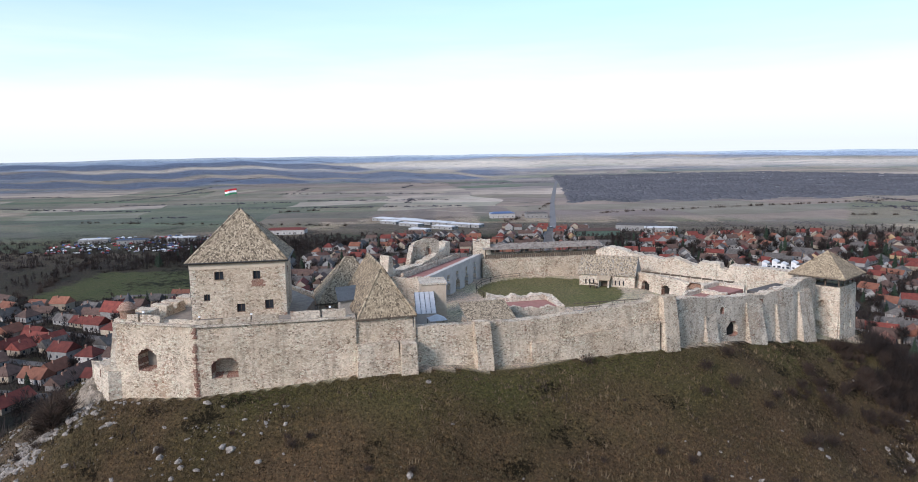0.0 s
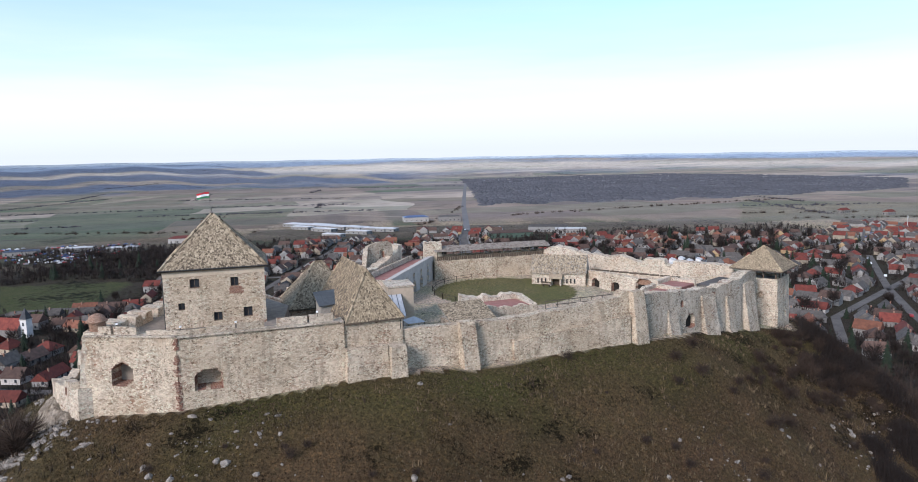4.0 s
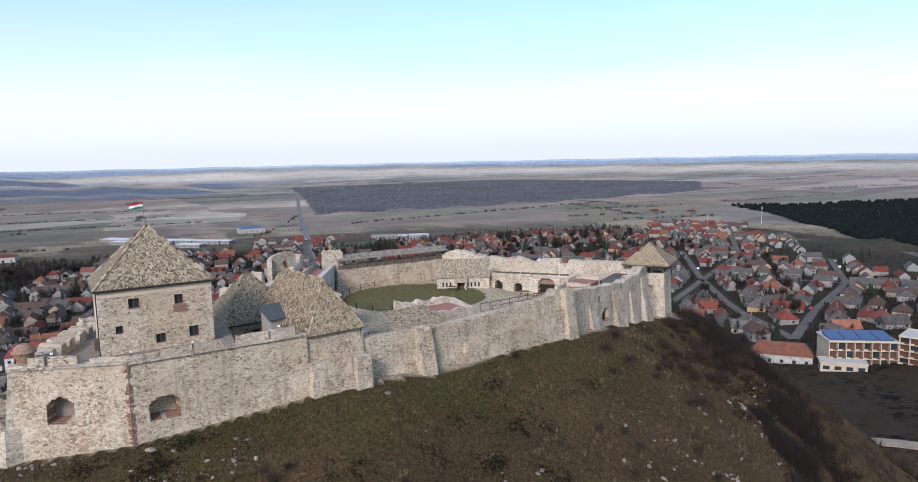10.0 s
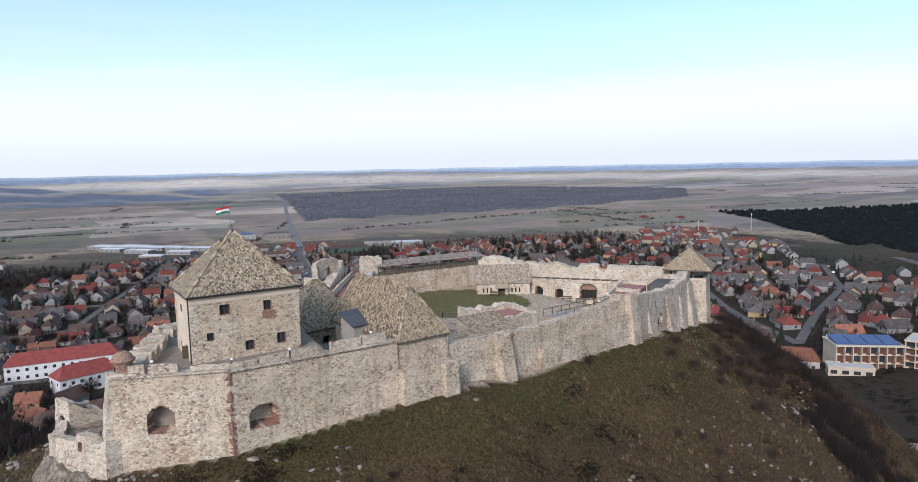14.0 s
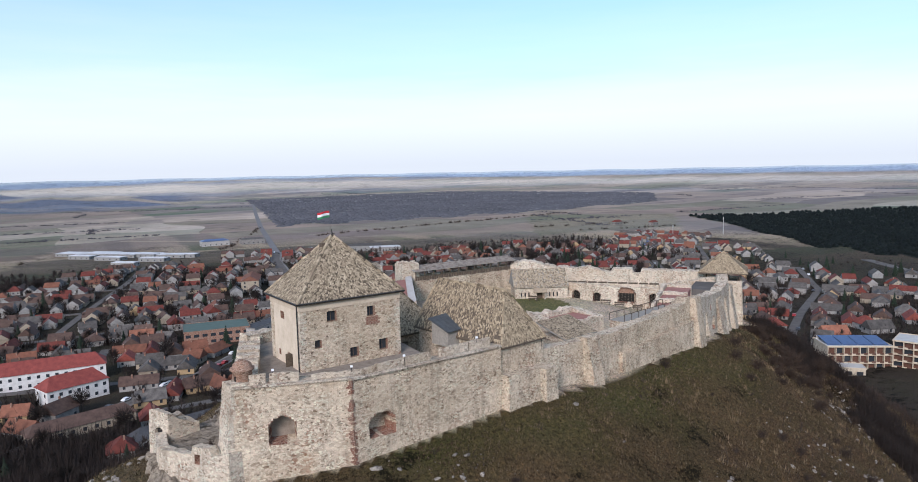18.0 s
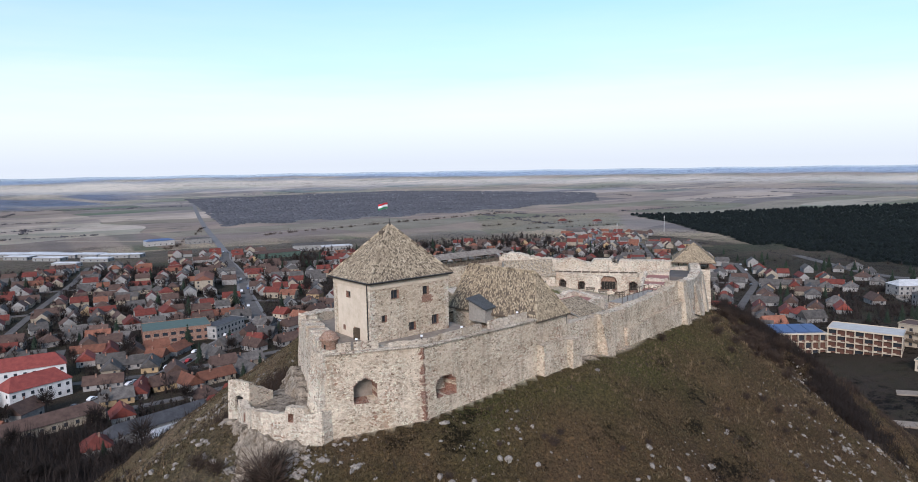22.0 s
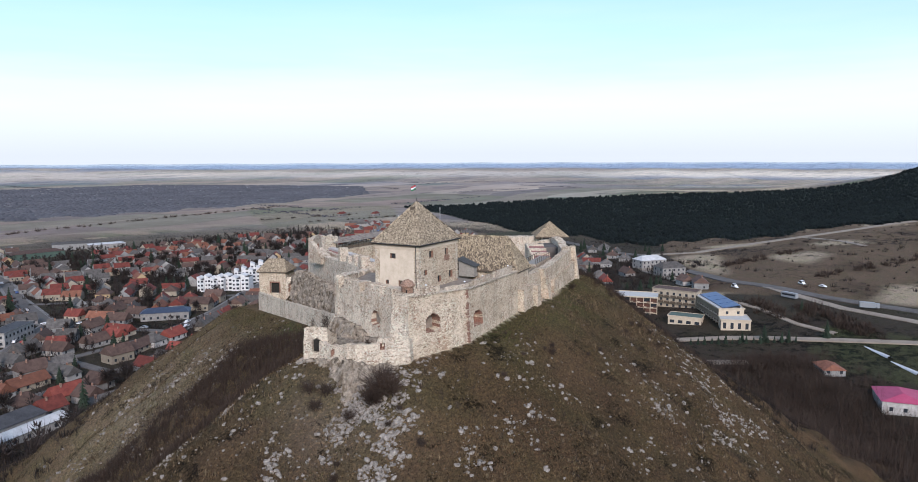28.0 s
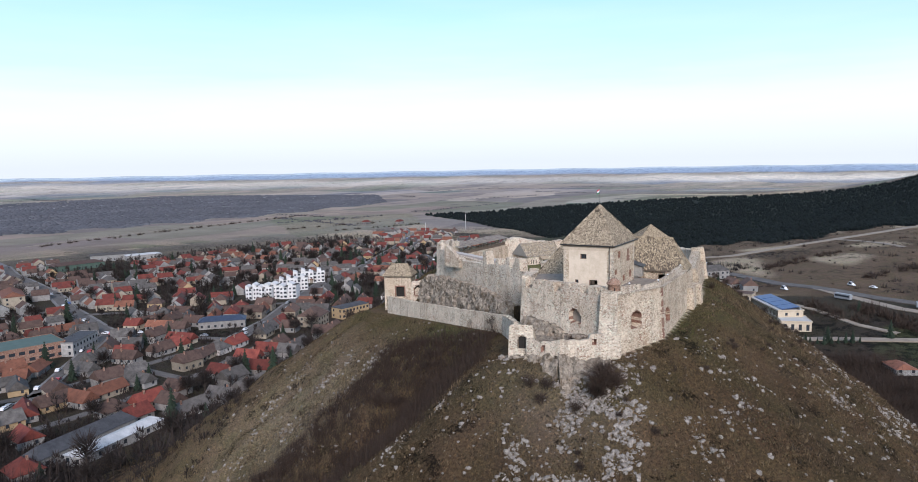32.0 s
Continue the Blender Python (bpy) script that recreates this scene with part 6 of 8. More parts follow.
for x, y, dx, dy, off in plots:
    if math.hypot(x, y - 95) < 165 and x < 90:
        continue
    if lz(x, y) - float(plain_z(np.array([x]), np.array([y]))[0]) > 1.5:
        continue
    near, way = seg_near(x, y, ALL_STREETS)
    if near < 9.0 or not free(x, y, 5.0):
        continue
    turn = math.atan2(dy, dx) + (math.pi / 2 if rng.random() < 0.45 else 0) + rng.uniform(-0.08, 0.08)
    east = x > 200 and y < 540
    if east and off > 20 and rng.random() < 0.3:
        continue
    roof = rng.choices(("red", "orange", "brown", "grey"), (2.6, 0.8, 1.4, 5.5) if east else (3.0, 1.8, 3.6, 3.2))[0]
    wall = rng.choices(("white", "cream", "grey", "ochre"), (7, 2, 1.5, 0.5) if east else (5, 3, 2, 1))[0]
    shape = rng.choices((0, 1, 2, 3, 4), (3, 2, 2, 4, 1) if east else (4, 2, 3, 1, 2))[0]
    if shape in (2, 4) and wall == "ochre":
        wall = "cream"
    if near_count < 298:
        put_house(x, y, turn, shape, wall, roof)
        near_count += 1
    else:
        far_plots.append((x, y, turn, shape, wall, roof))
        taken.append((x, y, 5.5))

# the farther houses in one mesh
far = MB()
names_w, names_r = list(WALLS), list(ROOFS)
for x, y, turn, shape, wall, roof in far_plots:
    w, d, h, rise, hip = SHAPES[shape]
    m = Matrix.Translation((x, y, lz(x, y))) @ Matrix.Rotation(turn, 4, "Z") @ Matrix.Translation((-w / 2, -d / 2, 0))
    far.box(0, 0, -1, w, d, h, names_w.index(wall), m)
    ins = min(w / 2 - 0.3, d * 0.42) if hip else 0
    q = [m @ Vector(p) for p in ((-0.4, -0.4, h - 0.1), (w + 0.4, -0.4, h - 0.1), (w + 0.4, d + 0.4, h - 0.1), (-0.4, d + 0.4, h - 0.1), (ins, d / 2, h + rise), (w - ins, d / 2, h + rise))]
    far.add(q, ((0, 1, 5, 4), (2, 3, 4, 5)), 4 + names_r.index(roof))
    far.add(q, ((1, 2, 5), (3, 0, 4)), 4 + names_r.index(roof) if hip else names_w.index(wall))
    for i in range(3):
        xx = w * (i + 0.5) / 3
        far.box(xx - 0.5, -0.04, 1, xx + 0.5, 0.02, 2.2, 8, m)
solo("far_houses", far, [*WALLS.values(), *ROOFS.values(), glass_dark], "distant houses with red, brown and grey roofs", "houses", kind="stuff")


def slab_building(name, x, y, turn, w, d, floors, wall, roof, label, fh=3.0, bay=3.4, pitched=0.0, category="building", balconies=False, win=(1.3, 1.4), flat_parapet=True):
    m = Matrix.Translation((x, y, lz(x, y))) @ Matrix.Rotation(turn, 4, "Z")
    t = thing(name, m, label, category)
    h = floors * fh + 0.4
    part("wall", MB().box(0, 0, -2, w, d, h), wall, t)
    if pitched:
        o = 0.5
        rb = MB().add([(-o, -o, h - 0.1), (w + o, -o, h - 0.1), (w + o, d + o, h - 0.1), (-o, d + o, h - 0.1), (d * 0.3, d / 2, h + pitched), (w - d * 0.3, d / 2, h + pitched)],
                      ((0, 1, 5, 4), (2, 3, 4, 5), (1, 2, 5), (3, 0, 4), (3, 2, 1, 0)))
        part("roof", rb, roof, t)
    else:
        part("roof", MB().box(-0.2, -0.2, h, w + 0.2, d + 0.2, h + 0.35), roof, t)
        if flat_parapet:
            pb = MB()
            for b in ((-0.3, -0.3, w + 0.3, -0.2), (-0.3, d + 0.2, w + 0.3, d + 0.3), (-0.3, -0.2, -0.2, d + 0.2), (w + 0.2, -0.2, w + 0.3, d + 0.2)):
                pb.box(b[0], b[1], h, b[2], b[3], h + 0.6)
            part("parapet", pb, wall, t)
    n = max(1, int(w / bay))
    for f in range(floors):
        z = f * fh + 1.0
        for i in range(n):
            xx = w * (i + 0.5) / n
            part("window", MB().box(xx - win[0] / 2, -0.04, z, xx + win[0] / 2, 0.04, z + win[1]), glass_dark, t)
            if balconies and f > 0:
                bb = MB().box(xx - bay * 0.42, -1.2, z - 1.1, xx + bay * 0.42, -0.05, z - 0.95).box(xx - bay * 0.42, -1.2, z - 0.95, xx + bay * 0.42, -1.1, z + 0.05)
                part("balcony", bb, wood_dark if balconies == "dark" else wall, t)
        for yy in np.linspace(d * 0.2, d * 0.8, max(2, int(d / 4.5))):
            part("window", MB().box(-0.04, yy - 0.6, z, 0.04, yy + 0.6, z + win[1]), glass_dark, t)
            part("window", MB().box(w - 0.04, yy - 0.6, z, w + 0.04, yy + 0.6, z + win[1]), glass_dark, t)
    return t


def way(ax, ay, bx, by):
    return math.atan2(by - ay, bx - ax)


# hotel at the foot of the hill
wall_hotel = simple("cream_hotel_render", (0.40, 0.32, 0.235), (0.52, 0.43, 0.325), 0.5, 0.9)
brown_wood = simple("red_brown_joinery", (0.07, 0.03, 0.02), (0.13, 0.06, 0.04), 2.0, 0.6)


def hotel_slab(name, x, y, turn, w, d, floors, label, fh=3.0, bay=3.5, panels=False):
    """A hotel wing: bays of recessed brown joinery between cream fins and balcony fronts, a flat roof, and perhaps blue panels on it."""
    t = thing(name, Matrix.Translation((x, y, lz(x, y))) @ Matrix.Rotation(turn, 4, "Z"), label, "hotel", "hotel wings")
    h = floors * fh
    part("wall", MB().box(0, 0, -2, w, d, h), wall_hotel, t)
    part("roof", MB().box(-0.3, -1.5, h, w + 0.3, d + 0.3, h + 0.3), concrete, t)
    edge = MB().box(-0.35, -1.6, h, w + 0.35, -1.5, h + 0.65).box(-0.35, d + 0.3, h, w + 0.35, d + 0.4, h + 0.65).box(-0.4, -1.5, h, -0.3, d + 0.3, h + 0.65).box(w + 0.3, -1.5, h, w + 0.4, d + 0.3, h + 0.65)
    part("parapet", edge, wall_hotel, t)
    n = max(1, round(w / bay))
    b = w / n
    for i in range(n + 1):
        part("fin", MB().box(i * b - 0.14, -1.4, -1, i * b + 0.14, -0.02, h), wall_hotel, t)
    for f in range(floors):
        z = f * fh
        part("balcony_slab", MB().box(0.15, -1.45, z - 0.12, w - 0.15, -0.02, z + 0.06), wall_hotel, t)
        for i in range(n):
            x0, x1 = i * b + 0.16, (i + 1) * b - 0.16
            part("window", MB().box(x0 + 0.05, -0.1, z + 0.1, x1 - 0.05, 0.0, z + fh - 0.25), brown_wood if (i + f) % 3 else glass_dark, t)
            part("balcony", MB().box(x0, -1.42, z + 0.06, x0 + (x1 - x0) * 0.45, -1.34, z + 0.72), wall_hotel, t)
            part("railing", MB().box(x0 + (x1 - x0) * 0.45, -1.4, z + 0.35, x1, -1.36, z + 0.95), brown_wood, t)
        for yy in np.linspace(d * 0.25, d * 0.75, 2):
            part("window", MB().box(w - 0.04, yy - 0.6, z + 0.9, w + 0.06, yy + 0.6, z + 2.3), glass_dark, t)
    if panels:
        for i in range(4):
            u0, u1 = w * (0.03 + 0.24 * i), w * (0.03 + 0.24 * (i + 0.94))
            e = [(u0, 1.0, h + 0.7), (u1, 1.0, h + 0.7), (u1, d - 1.5, h + 2.0), (u0, d - 1.5, h + 2.0)]
            part("roof_panel", MB().add(e + [(px, py, pz - 0.25) for px, py, pz in e], ((0, 1, 2, 3), (7, 6, 5, 4), (4, 5, 1, 0), (5, 6, 2, 1), (6, 7, 3, 2), (7, 4, 0, 3))), roof_blue, t, "blue glazed roof panel")
        part("panel_frame", MB().box(0.5, d - 1.6, h + 0.3, w - 0.5, d - 1.2, h + 1.9), concrete, t)
    return t


hotel_slab("hotel", 214, 202, way(214, 202, 236, 189), 25.5, 13, 3, "cream hotel with brown balconies and blue roof panels", 3.4, 3.4, True)
hotel_slab("hotel_wing", 236.6, 188.4, way(236, 189, 247, 163), 28, 13, 4, "cream hotel wing with brown balconies and a flat grey roof", 2.7, 3.5)
hotel_slab("hotel_hall", 268, 149, way(268, 149, 240, 126), 36, 11, 2, "cream hotel wing with a sloping blue panelled roof", 3.2, 3.6, True)
slab_building("banquet_building", 232.5, 123.5, way(232.5, 123.5, 238.5, 111.8), 13.4, 13, 1, wall_hotel, concrete, "cream banquet building with tall dark windows and a roof terrace", 4.6, 2.7, category="hotel", win=(1.4, 2.9))
slab_building("hotel_link", 262, 172, way(262, 172, 264, 148), 24, 10, 3, wall_cream, roof_brown, "brown roofed middle part of the hotel", 3.2, 3.4, category="hotel", balconies="dark")
slab_building("hotel_terrace", 206.6, 199, way(206.6, 199, 219, 188), 16.5, 7, 1, wall_cream, concrete, "low cream hotel annex with dark garage openings", 3.2, 3.6, win=(2.4, 1.5))
slab_building("pool_hall", 232.5, 150, way(231, 157, 236, 134), 16, 9, 1, wall_hotel, roof_green, "low cream pool hall with a green roof", 3.8, 3.4, win=(2.2, 1.5))
# schools, shops and flats of the town
slab_building("school", -104, 360, 0.05, 46, 13, 2, wall_bright, roof_scarlet, "long white school with a red hipped roof", 3.4, 3.4, 4.5, category="school")
slab_building("school_wing", -78, 326, 0.45, 24, 12, 2, wall_bright, roof_scarlet, "white two storey building with a bright red roof", 3.4, 3.4, 4.5, category="school")
slab_building("supermarket", -22, 404, -0.05, 34, 22, 2, brick_red, roof_green, "red and white shop building with a flat green roof", 3.6, 4.0, category="shop", win=(2.6, 1.6))
slab_building("white_office", 14, 398, 0.75, 26, 9, 2, wall_white, roof_dark, "long white building with a dark flat roof", 3.2, 3.0)
slab_building("blue_roof_shop", 82, 399, -0.61, 26, 12, 1, wall_white, roof_slate_blue, "low white shop with a dark blue roof", 4.2, 3.4, 2.0, category="shop")
slab_building("yellow_school", 150, 352, 0.02, 22, 10, 2, wall_ochre, roof_dark, "yellow building with a dark roof and many windows", 3.2, 2.6, 1.5)
slab_building("gabled_inn", 128, 347, 0.5, 15, 13, 2, wall_cream, roof_brown, "cream gabled building with a brown roof", 3.0, 3.6, 4.5, category="house")
slab_building("long_shed", -37, 254, 0.35, 35, 7, 1, wall_grey, roof_white, "long low shed with a pale sheet roof", 3.0, 5.0, 1.2, category="shed")
slab_building("long_barn", -46, 262, 0.35, 38, 8, 1, wall_grey, roof_dark, "long dark roofed stone barn", 3.4, 5.0, 3.0, category="barn")
slab_building("brown_barn", -80, 284, 0.35, 36, 9, 1, wall_cream, roof_brown, "long low building with a brown tile roof", 3.2, 4.0, 3.0, category="barn")
slab_building("apartment_block_brown", 42, 556, 1.35, 34, 13, 3, wall_cream, roof_orange, "long brick apartment house with an orange roof", 2.9, 3.4, 3.0, category="flats")
slab_building("green_depot", 118, 726, 0.02, 46, 18, 1, roof_green, roof_brown, "green walled depot with a brown roof", 5.0, 5.0, 2.2, category="depot")
slab_building("grey_depot", 170, 776, -0.35, 44, 18, 1, wall_grey, roof_grey, "grey industrial shed by the road", 6.0, 6.0, 1.8, category="depot")
slab_building("pale_depot", 196, 750, -0.2, 34, 14, 1, wall_white, roof_white, "white industrial shed by the road", 5.0, 6.0, 1.2, category="depot")
slab_building("red_depot", -232, 790, 0.05, 46, 22, 1, wall_white, roof_red, "white industrial shed with a red roof", 5.0, 6.0, 2.0, category="depot")
slab_building("blue_depot", 36, 950, 0.1, 34, 18, 1, wall_white, roof_blue, "white shed with a bright blue roof", 6.0, 6.0, 2.0, category="depot")
slab_building("pale_depot", 84, 945, 0.05, 30, 16, 1, wall_white, roof_grey, "white shed with a grey roof", 6.0, 6.0, 1.5, category="depot")
for fx, fy, fw, fd, turn in ((-128, 948, 44, 20, -0.72), (-100, 925, 38, 24, -0.72), (-74, 898, 40, 20, -0.72), (-46, 878, 30, 18, -0.72), (-112, 906, 30, 14, -0.72), (-84, 872, 34, 12, -0.72), (-22, 852, 34, 16, -0.6), (-40, 826, 30, 12, -0.6), (-66, 800, 26, 10, -0.6), (2, 838, 18, 12, -0.6)):
    slab_building("factory_hall", fx, fy, turn, fw, fd, 1, wall_grey, roof_sheet, "low white factory hall with a pale sheet roof", 3.6, 7.0, 0.9, category="factory")
slab_building("crimson_hall", 178, 34, 0.35, 16, 14, 1, wall_white, roof_pink, "sheet hall with a crimson roof", 4.0, 5.0, 2.0, category="hall")
slab_building("red_stable", 202, 64, 0.6, 11, 8, 1, wall_grey, roof_orange, "stable with an orange tile roof", 2.0, 4.0, 1.6, category="stable")
slab_building("white_villa", 394, 240, -0.5, 22, 13, 2, wall_white, roof_white, "white villa with a pale roof", 3.0, 3.4, 3.0, category="house")
slab_building("white_villa", 358, 208, -0.6, 18, 12, 2, wall_white, roof_grey, "white villa with a grey roof", 3.0, 3.4, 3.5, category="house")
for x, y, r, s, wl_, rf_ in ((442, 320, 0.3, 1, "cream", "red"), (393, 287, 0.5, 3, "cream", "grey"), (402, 275, 0.5, 3, "white", "grey"), (440, 278, 0.4, 3, "white", "grey"), (489, 312, 0.2, 0, "white", "grey"), (360, 236, 0.9, 0, "white", "brown"),
                             (497, 341, 0.6, 1, "white", "grey"), (519, 340, 0.1, 3, "white", "grey"), (391, 309, 0.7, 0, "cream", "red"), (333, 182, 0.9, 1, "white", "brown"), (322, 168, 0.5, 4, "grey", "brown"), (420, 300, 0.4, 0, "white", "grey"), (460, 300, 0.2, 3, "white", "brown")):
    put_house(x, y, r, s, wl_, rf_)
slab_building("blue_gabled_inn", 195, 223, way(195, 223, 212, 206), 23, 9, 1, wall_white, roof_orange, "white inn with blue windows and a red roof", 4.0, 4.0, 4.5, category="house")


def church(x, y, turn):
    t = thing("village_church", Matrix.Translation((x, y, lz(x, y))) @ Matrix.Rotation(turn, 4, "Z"), "small village church with a white tower and dark spire", "church")
    part("tower", MB().box(-2, -2, -1, 2, 2, 10), wall_bright, t)
    part("spire", MB().add([(-2.2, -2.2, 10), (2.2, -2.2, 10), (2.2, 2.2, 10), (-2.2, 2.2, 10), (0, 0, 16)], ((0, 1, 4), (1, 2, 4), (2, 3, 4), (3, 0, 4), (3, 2, 1, 0))), roof_dark, t)
    part("cornice", MB().box(-2.25, -2.25, 9.4, 2.25, 2.25, 9.8), wall_white, t)
    for fy in (-2.03, 1.97):
        part("window", MB().box(-0.5, fy, 6.4, 0.5, fy + 0.06, 8.2), glass_dark, t)
    part("nave", MB().box(2, -4, -1, 18, 4, 5).add([(2, -4, 5), (2, 4, 5), (2, 0, 10), (18, -4, 5), (18, 4, 5), (18, 0, 10)], ((0, 2, 1), (3, 4, 5))), wall_white, t)
    part("roof", MB().add([(1.8, -4.5, 4.5), (18.4, -4.5, 4.5), (18.4, 0, 10.2), (1.8, 0, 10.2), (18.4, 4.5, 4.5), (1.8, 4.5, 4.5)], ((0, 1, 2, 3), (3, 2, 4, 5))), roof_red, t)
    return t


church(-192, 384, 2.8)
slab_building("village_inn", -192, 205, 0.55, 32, 13, 2, wall_bright, roof_scarlet, "large white inn with a bright red hipped roof", 3.2, 3.2, 5.5, category="inn")


def apartments():
    """Four stepped rows of white flats: units set back in turn, each with a raised gable end and dark balcony recesses."""
    for ax, ay, bx, by in ((148.6, 455.4, 160.0, 440.9), (158.7, 449.4, 173.1, 430.6), (183.7, 465.3, 200.1, 452.3), (210.0, 484.5, 229.7, 469.4)):
        L = math.hypot(bx - ax, by - ay)
        t = thing("apartment_house", Matrix.Translation((ax, ay, lz(ax, ay))) @ Matrix.Rotation(way(ax, ay, bx, by), 4, "Z"), "white stepped apartment house with small gables and balconies", "flats", "apartment houses")
        n = 4
        u = L / n
        for i in range(n):
            x0, y0, h = i * u, 1.6 * (i % 2), 8.4 + 1.2 * (i % 2)
            part("wall", MB().box(x0, y0, -1.5, x0 + u - 0.05, y0 + 9, h), wall_bright, t)
            g = [(x0, y0 - 0.3, h), (x0 + u * 0.55, y0 - 0.3, h), (x0 + u * 0.55, y0 - 0.3, h + 1.0), (x0, y0 - 0.3, h + 2.2)]
            part("gable", MB().add(g + [(px, py + 8.5, pz) for px, py, pz in g], ((0, 1, 2, 3), (7, 6, 5, 4), (1, 5, 6, 2), (3, 2, 6, 7), (0, 3, 7, 4))), wall_bright, t)
            part("roof", MB().box(x0 + u * 0.56, y0, h, x0 + u - 0.1, y0 + 9, h + 0.3), roof_grey, t)
            for f in range(3):
                z = 0.4 + 2.8 * f
                part("window", MB().box(x0 + u * 0.58, y0 - 0.06, z, x0 + u * 0.92, y0 + 0.05, z + 2.1), glass_dark, t)
                part("window", MB().box(x0 + u * 0.15, y0 - 0.06, z + 0.7, x0 + u * 0.38, y0 + 0.05, z + 1.9), glass_dark, t)
                part("balcony", MB().box(x0 + u * 0.54, y0 - 1.1, z - 0.1, x0 + u * 0.96, y0 - 0.04, z + 0.75), wall_bright, t)


apartments()


def solar_rows():
    for x, y in ((230.6, 53.4), (217.0, 41.5)):
        t = thing("polytunnel", Matrix.Translation((x, y, lz(x, y))) @ Matrix.Rotation(0.81, 4, "Z"), "long low pale polytunnel on a field", "polytunnel", "polytunnels")
        mb = MB()
        for s in range(9):
            a = math.pi * s / 8
            for x in (0, 18):
                mb.v.append((x, 1.1 * math.cos(a), 1.0 * math.sin(a)))
        mb.f = [(2 * s, 2 * s + 1, 2 * s + 3, 2 * s + 2) for s in range(8)]
        mb.m = [0] * 8
        part("cover", mb, canvas_pale, t)
        part("frame", MB().beam((0, -1.1, 0), (18, -1.1, 0), 0.06, 4), iron, t)


solar_rows()


# ---- masts, vehicles ----
def mast(x, y, h):
    t = thing("radio_mast", pose(x, y, lz(x, y)), "tall thin pale radio mast", "mast", "masts")
    part("pole", MB().beam((0, 0, 0), (0, 0, h), 0.4, 8, r2=0.25), concrete, t)
    part("head", MB().beam((0, 0, h - 3), (0, 0, h), 0.6, 8), concrete, t)


mast(651, 676, 22)
mast(566, 676, 16)


def car(m, paint, label, long=4.3, tall=1.45, name="car", group="parked cars"):
    t = thing(name, m, label, "vehicle", group)
    w = 0.88
    body = MB()
    prof = ((-long / 2, 0.45), (-long / 2, 0.85), (-long * 0.28, 0.95), (-long * 0.14, tall), (long * 0.25, tall), (long * 0.40, 0.98), (long / 2, 0.9), (long / 2, 0.45))
    body.v = [(x, y, z) for y in (-w, w) for x, z in prof]
    n = len(prof)
    body.f = [tuple(range(n)), tuple(range(2 * n - 1, n - 1, -1))] + [((i + 1) % n, i, n + i, n + (i + 1) % n) for i in range(n)]
    body.m = [0] * len(body.f)
    part("body", body, paint, t)
    part("window_band", MB().box(-long * 0.2, -w - 0.01, 0.98, long * 0.3, w + 0.01, tall - 0.1), glass_dark, t)
    for x in (-long * 0.31, long * 0.31):
        for y in (-w, w - 0.15):
            part("wheel", MB().beam((x, y, 0.33), (x, y + 0.15, 0.33), 0.33, 10), rubber, t)
    return t


def bus(m, paint, label, name, long=9.0, cab=0.0):
    """A coach, or with a cab a lorry: body, window band, windscreen and wheels."""
    t = thing(name, m, label, "vehicle", "vehicles on the road")
    part("body", MB().box(-long / 2, -1.22, 0.45, long / 2 - cab, 1.22, 3.1).box(-long / 2 + 0.3, -1.0, 3.1, long / 2 - cab - 0.3, 1.0, 3.22), paint, t)
    if cab:
        part("cab", MB().box(long / 2 - cab + 0.15, -1.15, 0.5, long / 2, 1.15, 2.7), paint, t)
        part("windscreen", MB().box(long / 2 - 0.02, -1.0, 1.6, long / 2 + 0.03, 1.0, 2.4), glass_dark, t)
    else:
        part("window_band", MB().box(-long / 2 + 0.4, -1.25, 1.6, long / 2 - 0.5, 1.25, 2.55), glass_dark, t)
        part("windscreen", MB().box(long / 2 - 0.02, -1.1, 1.3, long / 2 + 0.03, 1.1, 2.7), glass_dark, t)
    for x in (-long * 0.3, long * 0.34):
        for y in (-1.2, 0.95):
            part("wheel", MB().beam((x, y, 0.48), (x, y + 0.25, 0.48), 0.48, 10), rubber, t)
    return t


paints = [simple("car_paint_" + n, tuple(c * 0.85 for c in q), q, 2, 0.35, 0.0, 0.0, 0.5) for n, q in (("white", (0.75, 0.75, 0.75)), ("grey", (0.25, 0.26, 0.27)), ("black", (0.03, 0.03, 0.035)), ("red", (0.35, 0.03, 0.03)), ("blue", (0.05, 0.10, 0.25)))]
tones = ("white", "grey", "black", "red", "blue")
first_cars = {}
for k, (pl, n) in enumerate(((ALL_STREETS[0], 8), (ALL_STREETS[1], 14), (ALL_STREETS[3], 12), (ALL_STREETS[2], 4), (ALL_STREETS[5], 5), (ALL_STREETS[6], 5))):
    for i in range(n):
        s = rng.random() * (len(pl) - 1)
        a, b = Vector(pl[int(s)]), Vector(pl[int(s) + 1])
        q = a.lerp(b, s - int(s))
        d = (b - a).normalized()
        q += Vector((-d.y, d.x)) * rng.choice((-2.4, 2.4))
        m = Matrix.Translation((q.x, q.y, lz(q.x, q.y) + 0.36)) @ Matrix.Rotation(math.atan2(d.y, d.x), 4, "Z")
        c = rng.choices(range(5), (5, 4, 3, 2, 2))[0]
        if c in first_cars:
            copy_thing(first_cars[c], m)
        else:
            first_cars[c] = car(m, paints[c], "%s car standing on the street" % tones[c])
